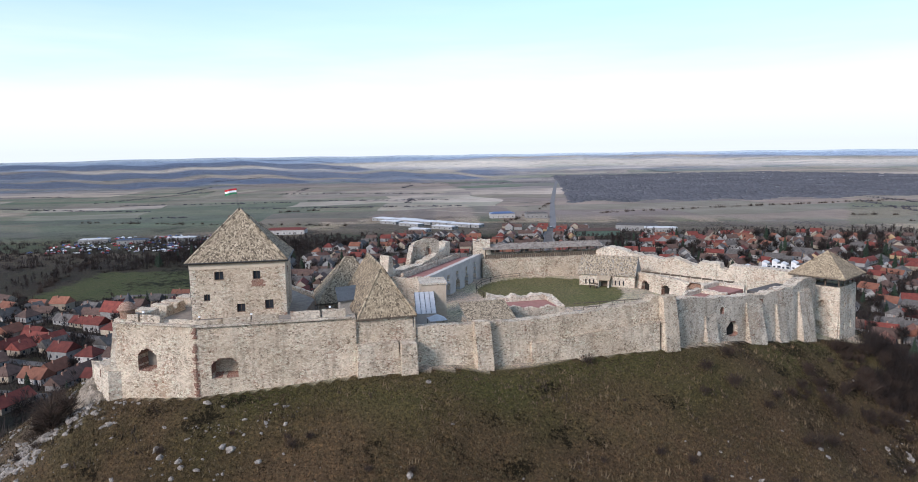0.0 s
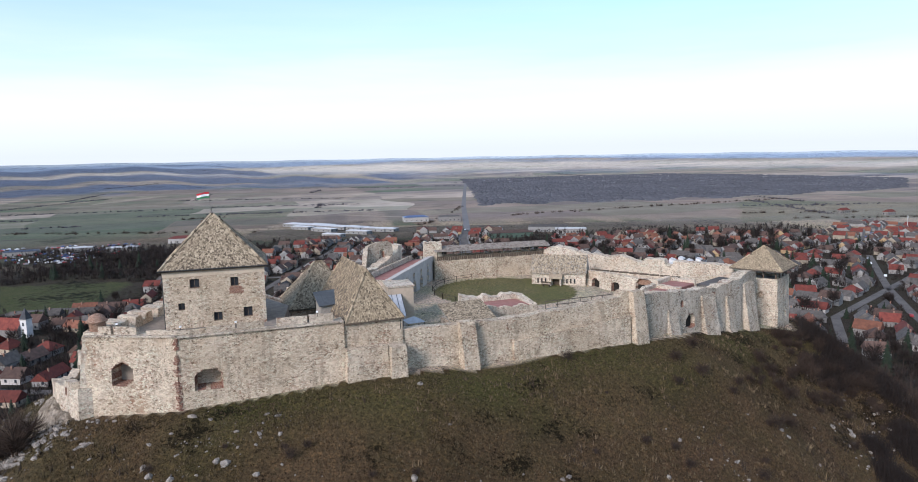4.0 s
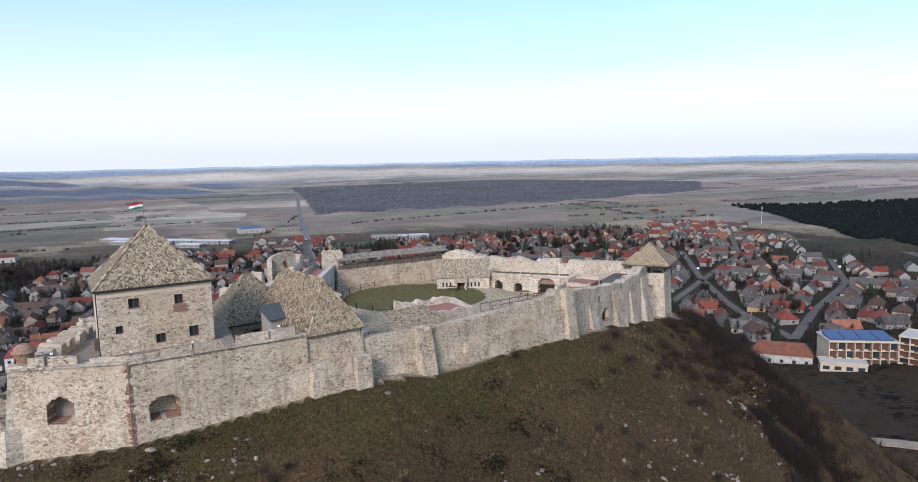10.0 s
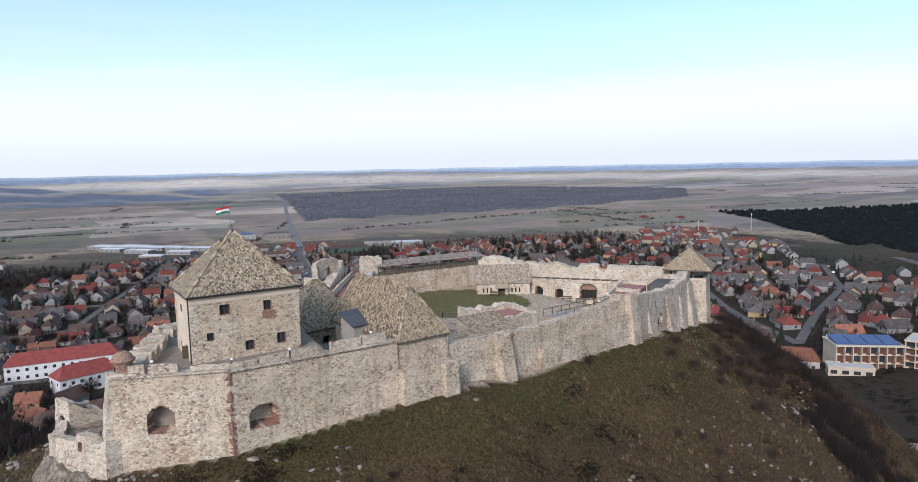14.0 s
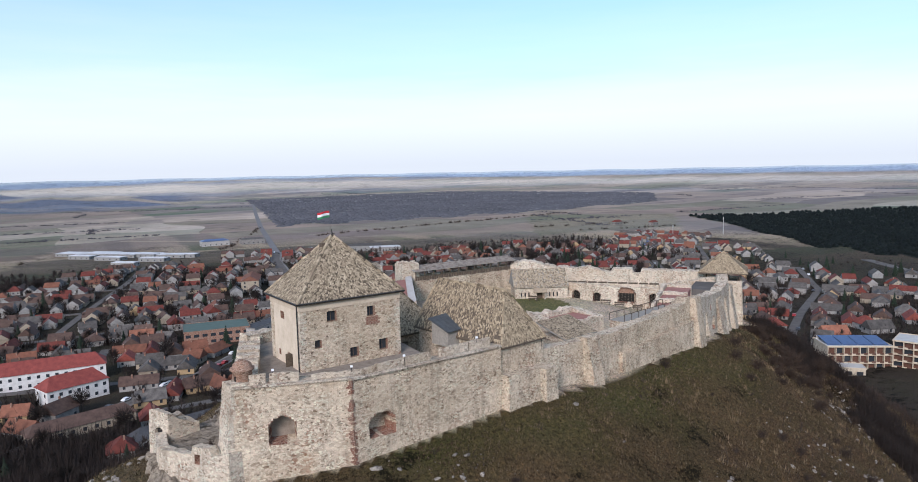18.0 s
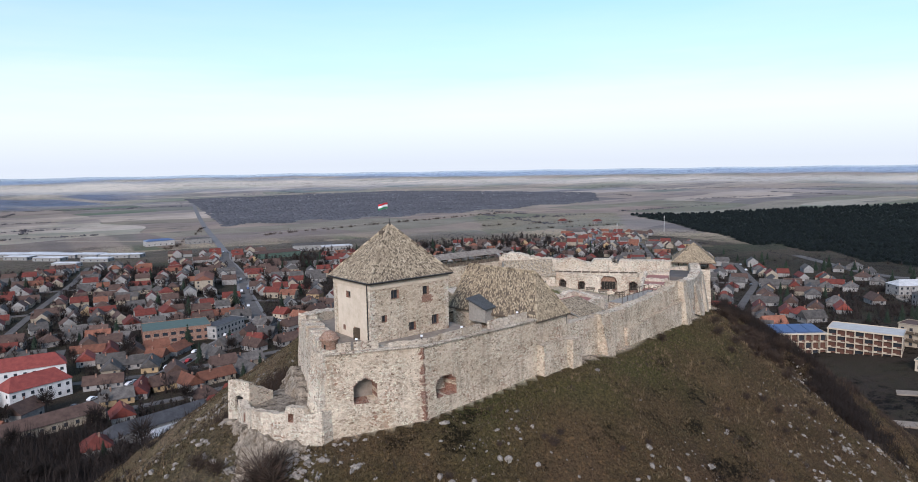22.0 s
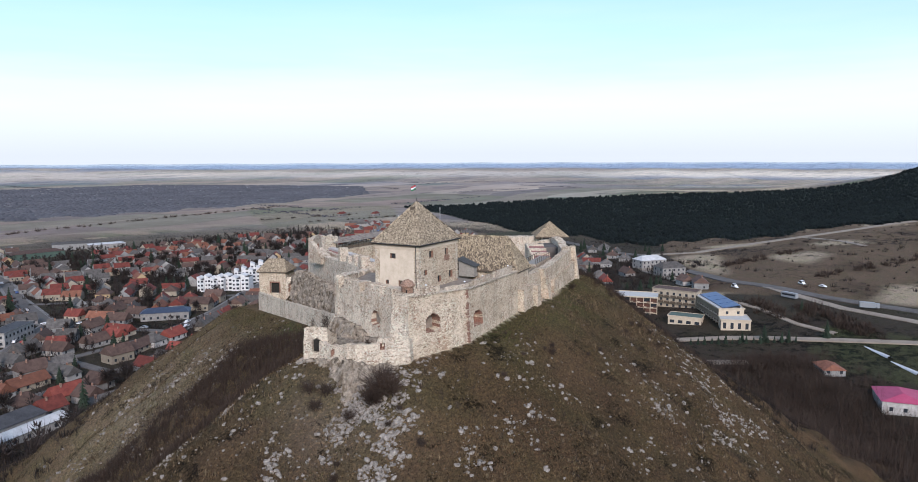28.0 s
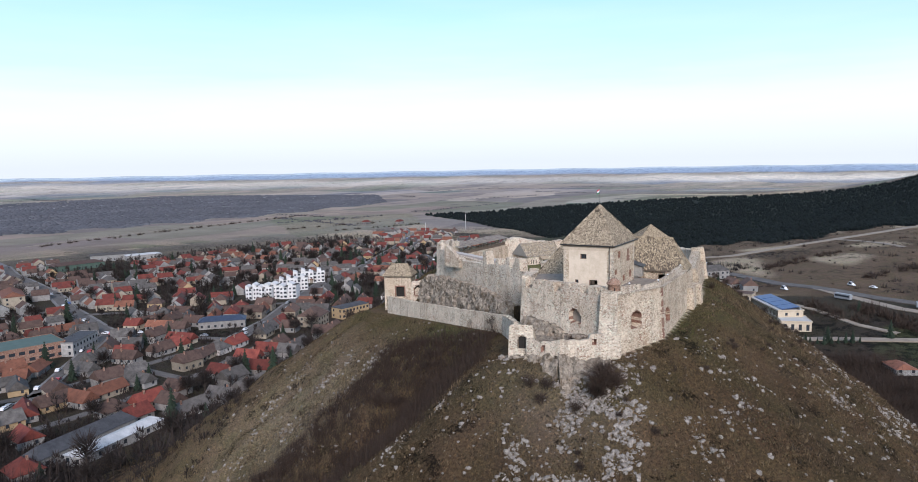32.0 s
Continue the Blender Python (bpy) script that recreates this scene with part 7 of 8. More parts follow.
for x, y, a, c, lab, nm, cab in ((309, 113, 1.2, 1, "grey coach parked beside the road", "coach", 0.0), (307, 74, -1.3, 1, "grey lorry on the dirt track", "lorry", 2.2)):
    bus(Matrix.Translation((x, y, lz(x, y) + 0.4)) @ Matrix.Rotation(a, 4, "Z"), paints[c], lab, nm, cab=cab)
for x, y, a, c, lab, lg, tl, nm in ((355, 118, 0.9, 0, "white van on the main road", 5.2, 2.3, "van"), (328, 149, 0.9, 0, "white van on the lay-by", 5.2, 2.3, "van"), (353, 106, 1.1, 0, "white car on the main road", 4.3, 1.45, "car")):
    car(Matrix.Translation((x, y, lz(x, y) + 0.4)) @ Matrix.Rotation(a, 4, "Z"), paints[c], lab, lg, tl, nm, "vehicles on the road")
lot = MB()
for i in range(260):
    x, y = rng.uniform(-430, -262), 0
    y = lerp(655, 800, rng.random())
    m = Matrix.Translation((x, y, lz(x, y) + 0.1)) @ Matrix.Rotation(0.4 + rng.choice((0, 1.57)), 4, "Z")
    c = rng.randrange(5)
    lot.box(-2.1, -0.9, 0.3, 2.1, 0.9, 1.0, c, m)
    lot.add([m @ Vector(p) for p in ((-1.2, -0.8, 1.0), (1.3, -0.8, 1.0), (1.3, 0.8, 1.0), (-1.2, 0.8, 1.0), (-0.8, -0.7, 1.5), (0.8, -0.7, 1.5), (0.8, 0.7, 1.5), (-0.8, 0.7, 1.5))],
            ((4, 5, 6, 7), (0, 1, 5, 4), (1, 2, 6, 5), (2, 3, 7, 6), (3, 0, 4, 7)), c)
solo("car_yard", lot, paints, "many cars parked on a far yard", "parked cars", kind="stuff")
for i in range(4):
    slab_building("yard_shed", -420 + 48 * i, 740 - 12 * (i % 2), 0.2, 30, 12, 1, wall_grey, roof_slate_blue if i == 1 else roof_white, "low pale shed on the car yard", 4.0, 6.0, 1.0, category="shed")

# ---- trees ----


def twigs(mb, n, rx, rz, zc_, thick, length, seed, droop=0.2):
    q = random.Random(seed)
    for i in range(n):
        a, b = q.uniform(0, 2 * math.pi), q.uniform(-0.75, 1.0)
        r = q.uniform(0.25, 1.0) ** 0.6
        c = math.sqrt(max(0.05, 1 - b * b * 0.8))
        end = Vector((rx * r * c * math.cos(a), rx * r * c * math.sin(a), zc_ + rz * r * b))
        d = Vector((math.cos(a) * c, math.sin(a) * c, 0.55 + 0.5 * b + q.uniform(-0.3, 0.3))).normalized()
        s0 = end - d * length * q.uniform(0.5, 1.1)
        side = d.cross(Vector((q.uniform(-1, 1), q.uniform(-1, 1), q.uniform(-1, 1)))).normalized() * thick * 0.5
        mb.add([s0 - side, s0 + side, end + side * 0.3, end - side * 0.3], ((0, 1, 2, 3),))
    return mb


def bare_tree(m, h, spread, seed, label="bare brown winter tree"):
    t = thing("bare_tree", m, label, "tree", "bare trees")
    q = random.Random(seed)
    tr = MB().beam((0, 0, -0.5), (0, 0, h * 0.35), h * 0.028, 7, r2=h * 0.02).beam((0, 0, h * 0.35), (q.uniform(-.3, .3), q.uniform(-.3, .3), h * 0.75), h * 0.02, 6, r2=h * 0.006)
    for i in range(8):
        a = i * 2.4 + q.uniform(-.4, .4)
        z0 = h * q.uniform(0.25, 0.5)
        mid = Vector((math.cos(a) * spread * 0.45, math.sin(a) * spread * 0.45, z0 + h * 0.2))
        tr.beam((0, 0, z0), mid, h * 0.012, 5, r2=h * 0.007)
        tr.beam(mid, (mid.x * 1.8, mid.y * 1.8, mid.z + h * q.uniform(0.08, 0.25)), h * 0.007, 4, r2=h * 0.002)
    part("trunk", tr, bark, t)
    part("crown", twigs(MB(), 520, spread, h * 0.36, h * 0.64, 0.13, h * 0.24, seed), twig, t)
    return t


def conifer(m, h, r, seed):
    t = thing("conifer", m, "dark green conifer in a garden", "tree", "conifers")
    q = random.Random(seed)
    part("trunk", MB().beam((0, 0, -0.5), (0, 0, h * 0.9), h * 0.022, 6, r2=0.03), bark, t)
    cr = MB()
    tiers = 11
    for k in range(tiers):
        u = k / tiers
        z, rr = h * (0.08 + 0.9 * u), r * (1 - u) ** 0.85 + 0.15
        n = 10
        for i in range(n):
            a = 2 * math.pi * (i + q.random()) / n
            l = rr * q.uniform(0.7, 1.15)
            d = Vector((math.cos(a), math.sin(a), 0))
            s = Vector((-d.y, d.x, 0)) * l * 0.36
            zz = z - l * q.uniform(0.2, 0.5)
            p0, p1 = Vector((0, 0, z + h * 0.06)), d * l + Vector((0, 0, zz))
            pm = d * l * 0.6
            cr.add([p0, pm - s + Vector((0, 0, zz + l * 0.1)), p1, pm + s + Vector((0, 0, zz + l * 0.1)), pm + Vector((0, 0, zz + l * 0.42))], ((0, 1, 4), (1, 2, 4), (2, 3, 4), (3, 0, 4)))
    part("crown", cr, needle, t)
    return t


tree_protos, con_protos = [], []


def plant(kind, x, y, s=1.0):
    lst = tree_protos if kind == "bare" else con_protos
    m = Matrix.Translation((x, y, lz(x, y)))
    if len(lst) < 4:
        k = len(lst)
        lst.append(bare_tree(m, 8 + k, 3.2 + 0.4 * k, 100 + k) if kind == "bare" else conifer(m, 8 + 1.5 * k, 2.0 + 0.3 * k, 200 + k))
        return lst[-1]
    return copy_thing(rng.choice(lst), m @ Matrix.Rotation(rng.uniform(0, 6.28), 4, "Z") @ Matrix.Diagonal((s, s, s * rng.uniform(0.9, 1.15), 1)))


count = {"bare": 0, "con": 0}
tries = 0
while (count["bare"] < 300 or count["con"] < 170) and tries < 12000:
    tries += 1
    x, y = rng.uniform(-270, 430), rng.uniform(215, 680)
    kind = "bare" if rng.random() < 0.58 else "con"
    if count[kind] >= (300 if kind == "bare" else 170) or x > 230 + (y - 215) * 0.9:
        continue
    if lz(x, y) > 30 or not free(x, y, 1.6) or seg_near(x, y, ALL_STREETS)[0] < 6.5:
        continue
    plant(kind, x, y, rng.uniform(0.7, 1.25))
    taken.append((x, y, 1.5))
    count[kind] += 1
made = 0
while made < 95:
    x, y = rng.uniform(190, 520), rng.uniform(265, 600)
    if free(x, y, 1.2) and seg_near(x, y, ALL_STREETS)[0] > 4.5:
        plant("con", x, y, rng.uniform(0.55, 1.0))
        taken.append((x, y, 1.2))
        made += 1
for i in range(16):
    plant("con", lerp(210, 235, i / 15) - 3 + 0.6 * (i % 2), lerp(128, 90, i / 15), 0.3 + 0.1 * (i % 3))
for x, y, s in ((227, 102, 0.75), (244, 80, 0.85), (222, 110, 0.5), (282, 100, 0.5), (312, 196, 0.9), (306, 200, 0.8), (318, 192, 0.9), (300, 206, 0.8), (330, 200, 0.7), (346, 196, 0.8)):
    plant("con", x, y, s)
for x, y, s in ((-60, 232, 0.9), (-40, 222, 0.85), (-70, 240, 1.0), (-82, 236, 0.9), (-96, 244, 1.0), (-110, 250, 0.9), (-90, 222, 0.9), (-120, 230, 1.0)):
    plant("bare", x, y, s)


twig_brown = simple("brown_brush", (0.035, 0.022, 0.016), (0.085, 0.056, 0.04), 2.5, 0.95, vary=0.4)


def brush_field(name, spots, label, n_each=26, size=2.2, mat=None, thick=0.09, spread=1.25):
    """Brushwood: clumps of bare shoots at the spots (x, y, scale)."""
    mb = MB()
    q = random.Random(len(spots))
    zs = land_z(np.array([p[0] for p in spots]), np.array([p[1] for p in spots]))
    for (x, y, s), z in zip(spots, zs.tolist()):
        for i in range(n_each):
            a = q.uniform(0, 6.28)
            lean = q.uniform(0.05, spread)
            h = size * s * q.uniform(0.25, 1.1) / (0.8 + 0.5 * lean) * (1 + 0.7 * nz3(x, y, 1.0, 0.13))
            bx, by = x + q.gauss(0, 0.5) * size * s * 0.6, y + q.gauss(0, 0.5) * size * s * 0.6
            tip = Vector((bx + math.cos(a) * lean * h, by + math.sin(a) * lean * h, z + h))
            w = Vector((-math.sin(a), math.cos(a), q.uniform(-0.5, 0.5))) * thick * q.uniform(0.5, 1.2)
            b0 = Vector((bx, by, z - 0.2))
            mb.add([b0 - w, b0 + w, tip], ((0, 1, 2),))
    return solo(name, mb, mat or twig, label, "scrub", kind="stuff")


spots = []
while len(spots) < 5600:
    x, y = rng.uniform(-290, 440), rng.uniform(200, 720)
    if lz(x, y) < 34 and free(x, y, 1.0) and seg_near(x, y, ALL_STREETS)[0] > 6:
        spots.append((x, y, rng.uniform(0.7, 1.7)))
brush_field("garden_scrub", spots, "bare garden bushes and hedges of the town", 22, 3.4, thick=0.2)


def town_trees():
    """Leafless garden trees past those that can be told apart."""
    mb = MB()
    q = random.Random(31)
    made = 0
    for tries in range(14000):
        x, y = q.uniform(-330, 470), q.uniform(215, 740)
        if x > 250 + (y - 215) * 0.9 or nz3(x, y, 3.0, 0.012) + 0.25 * q.random() < -0.12 or lz(x, y) > 26:
            continue
        if not free(x, y, 1.0) or seg_near(x, y, ALL_STREETS)[0] < 6.0:
            continue
        made += 1
        if made > 3000:
            break
        z, h = lz(x, y), q.uniform(5.0, 9.5)
        rad = h * q.uniform(0.28, 0.42)
        mb.beam((x, y, z - 0.5), (x, y, z + h * 0.5), 0.12, 3, r2=0.05)
        for i in range(58):
            a, b = q.uniform(0, 6.283), q.uniform(-0.8, 1.0)
            c = math.sqrt(max(0.06, 1 - b * b * 0.85)) * q.uniform(0.35, 1.0)
            tip = Vector((x + rad * c * math.cos(a), y + rad * c * math.sin(a), z + h * (0.62 + 0.38 * b)))
            d = Vector((math.cos(a) * c, math.sin(a) * c, 0.6 + 0.4 * b)) * h * 0.2
            w = Vector((-math.sin(a), math.cos(a), q.uniform(-0.6, 0.6))) * q.uniform(0.10, 0.26)
            mb.add([tip - d - w, tip - d + w, tip], ((0, 1, 2),))
    solo("garden_trees", mb, twig, "many leafless trees in the gardens of the town", "trees", kind="stuff")


town_trees()
spots = []
while len(spots) < 1100:
    u, v = rng.random(), rng.gauss(0, 1)
    x, y = lerp(205, 118, u) + v * 9, lerp(100, 20, u) - v * 9
    spots.append((x, y, rng.uniform(0.8, 1.6)))
brush_field("foot_wood", spots, "dense leafless thicket at the foot of the hill", 60, 4.0, mat=twig_brown, thick=0.06, spread=2.4)
spots = [(rng.uniform(330, 900), rng.uniform(60, 420), rng.uniform(0.4, 1.2)) for i in range(500)]
spots = [p for p in spots if not pine_zone(np.array([p[0]]), np.array([p[1]]))[0] and seg_near(p[0], p[1], (((477, 278), (400, 215), (352, 160), (325, 100)), ((502, 240), (600, 205), (730, 152), (834, 118))))[0] > 9]
brush_field("rise_scrub", spots, "bare scrub on the sandy rise", 20, 3.2, thick=0.2)


def pine_wood():
    mb = MB()
    q = random.Random(5)
    n = 0
    while n < 14000:
        az, r = radians(q.uniform(38, 98)), q.uniform(640, 2200)
        x, y = r * math.sin(az), r * math.cos(az)
        if q.random() > 900 / r or not pine_zone(np.array([x]), np.array([y]))[0]:
            continue
        n += 1
        z, h = lz(x, y), q.uniform(2.6, 4.0) * (1 + r / 4000)
        rad = h * q.uniform(0.7, 1.0)
        o = q.random()
        for lo, hi, k in ((0.0, 0.75, 1.0), (0.45, 1.0, 0.75)):
            ring = [(x + rad * k * q.uniform(0.75, 1.2) * math.cos(o + i * 1.0472), y + rad * k * q.uniform(0.75, 1.2) * math.sin(o + i * 1.0472), z + h * lo) for i in range(6)]
            mb.add(ring + [(x, y, z + h * hi)], [(i, (i + 1) % 6, 6) for i in range(6)])
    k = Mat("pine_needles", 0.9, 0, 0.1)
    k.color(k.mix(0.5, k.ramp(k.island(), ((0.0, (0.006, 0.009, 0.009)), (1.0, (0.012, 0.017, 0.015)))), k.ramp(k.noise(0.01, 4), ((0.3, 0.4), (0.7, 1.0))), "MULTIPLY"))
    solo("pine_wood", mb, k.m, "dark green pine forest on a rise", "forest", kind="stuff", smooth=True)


pine_wood()


def bare_wood():
    mb = MB()
    q = random.Random(6)
    n = 0
    while n < 9000:
        az, r = radians(q.uniform(6, 40)), q.uniform(1240, 2750)
        x, y = r * math.sin(az), r * math.cos(az)
        if not bare_zone(np.array([x]), np.array([y]))[0]:
            continue
        n += 1
        z, h = lz(x, y), q.uniform(2.4, 3.4) * (0.9 + 0.6 * nz3(x, y, 0, 0.008))
        rad, o = q.uniform(5.0, 9.0), q.random()
        ring = [(x + rad * q.uniform(0.75, 1.2) * math.cos(o + i * 1.0472), y + rad * q.uniform(0.75, 1.2) * math.sin(o + i * 1.0472), z - 0.3) for i in range(6)]
        top = [(x + rad * 0.55 * math.cos(o + i * 1.0472), y + rad * 0.55 * math.sin(o + i * 1.0472), z + h * q.uniform(0.65, 0.9)) for i in range(6)]
        mb.add(ring + top + [(x, y, z + h)], [(i, (i + 1) % 6, 6 + (i + 1) % 6, 6 + i) for i in range(6)] + [(6 + i, 6 + (i + 1) % 6, 12) for i in range(6)])
    # haze put into the wood's colour: lighter and greyer than near twigs
    k = Mat("hazy_bare_wood", 0.95, 0, 0.1)
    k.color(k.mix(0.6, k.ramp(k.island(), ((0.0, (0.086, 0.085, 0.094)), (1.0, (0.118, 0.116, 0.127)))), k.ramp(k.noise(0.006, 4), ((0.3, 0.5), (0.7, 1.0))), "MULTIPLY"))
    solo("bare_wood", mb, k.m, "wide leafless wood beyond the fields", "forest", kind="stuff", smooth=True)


bare_wood()
# tree lines of the far plain
spots = []
lq = random.Random(44)
for i in range(42):
    az0, r0 = radians(lq.uniform(-34, 62)), lq.uniform(1050, 2900)
    ax, ay, turn, long = r0 * math.sin(az0), r0 * math.cos(az0), lq.choice((-0.14, -0.14, 1.43)) + lq.uniform(-0.25, 0.25), lq.uniform(80, 420)
    for k_ in range(int(long / 3.2)):
        u = lq.uniform(-0.5, 0.5) * long
        x, y = ax + u * math.cos(turn) + lq.gauss(0, 4), ay + u * math.sin(turn) + lq.gauss(0, 4)
        if not pine_zone(np.array([x]), np.array([y]))[0]:
            spots.append((x, y, lq.uniform(0.6, 1.5)))
# far copy of the twig colour, lightened and greyed for haze
far_twig = simple("hazy_bare_twigs", (0.06, 0.056, 0.064), (0.10, 0.094, 0.105), 0.05, 0.95)
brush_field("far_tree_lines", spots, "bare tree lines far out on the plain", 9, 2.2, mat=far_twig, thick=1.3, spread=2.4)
# hedges and tree lines between the fields
spots = []
for a, b, n in (((190, 1010), (760, 1200), 90), ((-560, 1000), (-150, 880), 60), ((520, 930), (700, 900), 26), ((-300, 1130), (-240, 1150), 20), ((540, 840), (700, 810), 24), ((60, 900), (160, 1240), 30), ((-700, 760), (-320, 620), 70), ((-330, 600), (-290, 420), 40), ((290, 102), (258, 66), 60), ((284, 122), (262, 96), 30), ((420, 190), (520, 160), 50), ((380, 120), (560, 60), 60)):
    for i in range(n):
        t = rng.random()
        spots.append((lerp(a[0], b[0], t) + rng.gauss(0, 4), lerp(a[1], b[1], t) + rng.gauss(0, 4), rng.uniform(0.7, 1.6)))
brush_field("field_hedges", spots, "bare hedges and tree lines between fields", 56, 3.2, mat=twig_brown, thick=0.16, spread=2.2)
spots = []
for i in range(500):
    spots.append((rng.uniform(-520, -150), rng.uniform(560, 760), rng.uniform(0.7, 1.5)))
spots += [(rng.uniform(-420, -120), rng.uniform(200, 440), rng.uniform(0.8, 1.6)) for i in range(500)]
spots = [p for p in spots if free(p[0], p[1], 1) and lz(p[0], p[1]) < 40]
brush_field("valley_wood", spots, "bare trees and thickets west of the town", 22, 5.0, thick=0.25)
spots = [(rng.gauss(-84, 20), rng.gauss(258, 22), rng.uniform(0.7, 1.5)) for i in range(2000)] + [(rng.gauss(-46, 9), rng.gauss(441, 8), rng.uniform(0.8, 1.4)) for i in range(120)]
brush_field("foot_grove", [p for p in spots if lz(p[0], p[1]) < 40 and free(p[0], p[1], -3) and seg_near(p[0], p[1], ALL_STREETS)[0] > 5], "dark bare grove at the foot of the hill", 34, 4.8, thick=0.2, spread=1.6)
for x, y in ((641, 883), (676, 840)):
    slab_building("farmstead", x, y, 0.3, 16, 8, 1, wall_white, roof_red, "white farmstead among fields", 4.0, 4.0, 3.0, category="house")

# ---- inside the castle ----
def lookout_terrace():
    t = thing("tower_stump_terrace", pose(0, 0, 79), "low tower stump with broken walls round a red brick floor", "terrace")
    c = [(3.4, 83.8), (12.6, 86.2), (11.2, 91.5), (2.6, 89.4)]
    tops = [((0, 7.2), (0.12, 6.6), (0.6, 6.1), (1, 6.1)), ((0, 6.1), (1, 6.6)), ((0, 6.6), (0.3, 6.9), (0.35, 6.4), (0.6, 6.9), (0.66, 6.5), (1, 7.2)), ((0, 7.2), (0.5, 6.7), (1, 7.2))]
    for i in range(4):
        relief_wall("low_wall", c[i], c[(i + 1) % 4], 0, tops[i], 0.9, res=0.28, jag=0.22, parent=t, mats=[stone_pale, brick_red], seed=70 + i, batter=0.02)
    part("floor", MB().prism([(3.9, 84.5), (11.8, 86.6), (10.7, 90.8), (3.2, 89.0)], 5.0, 5.95), terrace_red, t, "red brick floor")


lookout_terrace()


def ramp():
    t = thing("timber_ramp", pose(0, 0, 79), "grey timber ramp with a dark handrail", "ramp")
    a, b = Vector((14.2, 85.6, 5.2)), Vector((28.5, 91.5, 4.6))
    d = (b - a)
    d.z = 0
    d.normalize()
    s = Vector((-d.y, d.x, 0)) * 1.1
    n = 40
    for i in range(n):
        p, q = a.lerp(b, i / n), a.lerp(b, (i + 0.93) / n)
        part("plank", MB().add([p - s, q - s, q + s, p + s] + [v + Vector((0, 0, 0.08)) for v in (p - s, q - s, q + s, p + s)], ((3, 2, 1, 0), (4, 5, 6, 7), (0, 1, 5, 4), (1, 2, 6, 5), (2, 3, 7, 6), (3, 0, 4, 7))), wood_grey, t)
    part("base", MB().add([a - s, b - s, b + s, a + s] + [Vector((v.x, v.y, 0)) for v in (a - s, b - s, b + s, a + s)], ((0, 1, 2, 3), (0, 4, 5, 1), (1, 5, 6, 2), (2, 6, 7, 3), (3, 7, 4, 0))), stone_grey, t)
    for k in (-1, 1):
        part("handrail", MB().beam(a + s * k + Vector((0, 0, 1.0)), b + s * k + Vector((0, 0, 1.0)), 0.05, 5), wood_dark, t)
        for i in range(9):
            p = a.lerp(b, i / 8) + s * k
            part("post", MB().beam(p, p + Vector((0, 0, 1.0)), 0.05, 4), wood_dark, t)


ramp()


def stepped_terraces():
    for i, (x, y, z) in enumerate(((30.6, 93.6, 83.1), (34.2, 96.8, 83.5), (38.0, 100.0, 83.9))):
        t = thing("red_terrace", Matrix.Translation((x, y, 0)) @ Matrix.Rotation(radians(40), 4, "Z"), "small red brick terrace edged by pale rubble", "terrace", "stepped terraces")
        part("floor", MB().box(-2.0, -1.8, 78, 2.2, 2.0, z), terrace_red, t)
        relief_wall("edge_wall", (2.4, 2.5), (-2.3, 2.5), 78, z + 0.7, 0.5, res=0.3, jag=0.15, parent=t, mats=[stone_pale, brick_red], seed=80 + i, batter=0)
        relief_wall("edge_wall", (2.5, -1.9), (2.5, 2.4), 78, z + 0.6, 0.5, res=0.3, jag=0.15, parent=t, mats=[stone_pale, brick_red], seed=85 + i, batter=0)
    t = thing("gun_platform", Matrix.Translation((46.6, 102.2, 0)) @ Matrix.Rotation(radians(38), 4, "Z"), "flat dark grey paved platform beside the corner tower", "terrace")
    part("floor", MB().box(-4.0, -2.6, 78, 4.2, 2.4, 83.4), asphalt, t)


stepped_terraces()


def lean_to():
    t = thing("lean_to_shed", Matrix.Translation((0.4, 77.4, 82.9)) @ Matrix.Rotation(radians(16), 4, "Z"), "low shed with a weathered shingle roof inside the wall", "shed")
    part("wall", MB().box(0, 0, -3.5, 5.2, 3.6, 2.4), stone_grey, t)
    e = [(5.5, -0.4, 2.5), (-0.3, -0.4, 2.5), (-0.3, 4.0, 3.9), (5.5, 4.0, 3.9)]
    rf = part("roof", MB().add(e + [(x, y, z - 0.15) for x, y, z in e], ((0, 3, 2, 1), (4, 5, 6, 7), (0, 1, 5, 4), (1, 2, 6, 5), (2, 3, 7, 6), (3, 0, 4, 7))), wood_grey, t)
    sh = MB()
    shingles(sh, e[1], e[0], e[3], e[2])
    tagged(part("shingles", sh, shingle_old, rf), kind="stuff")


lean_to()


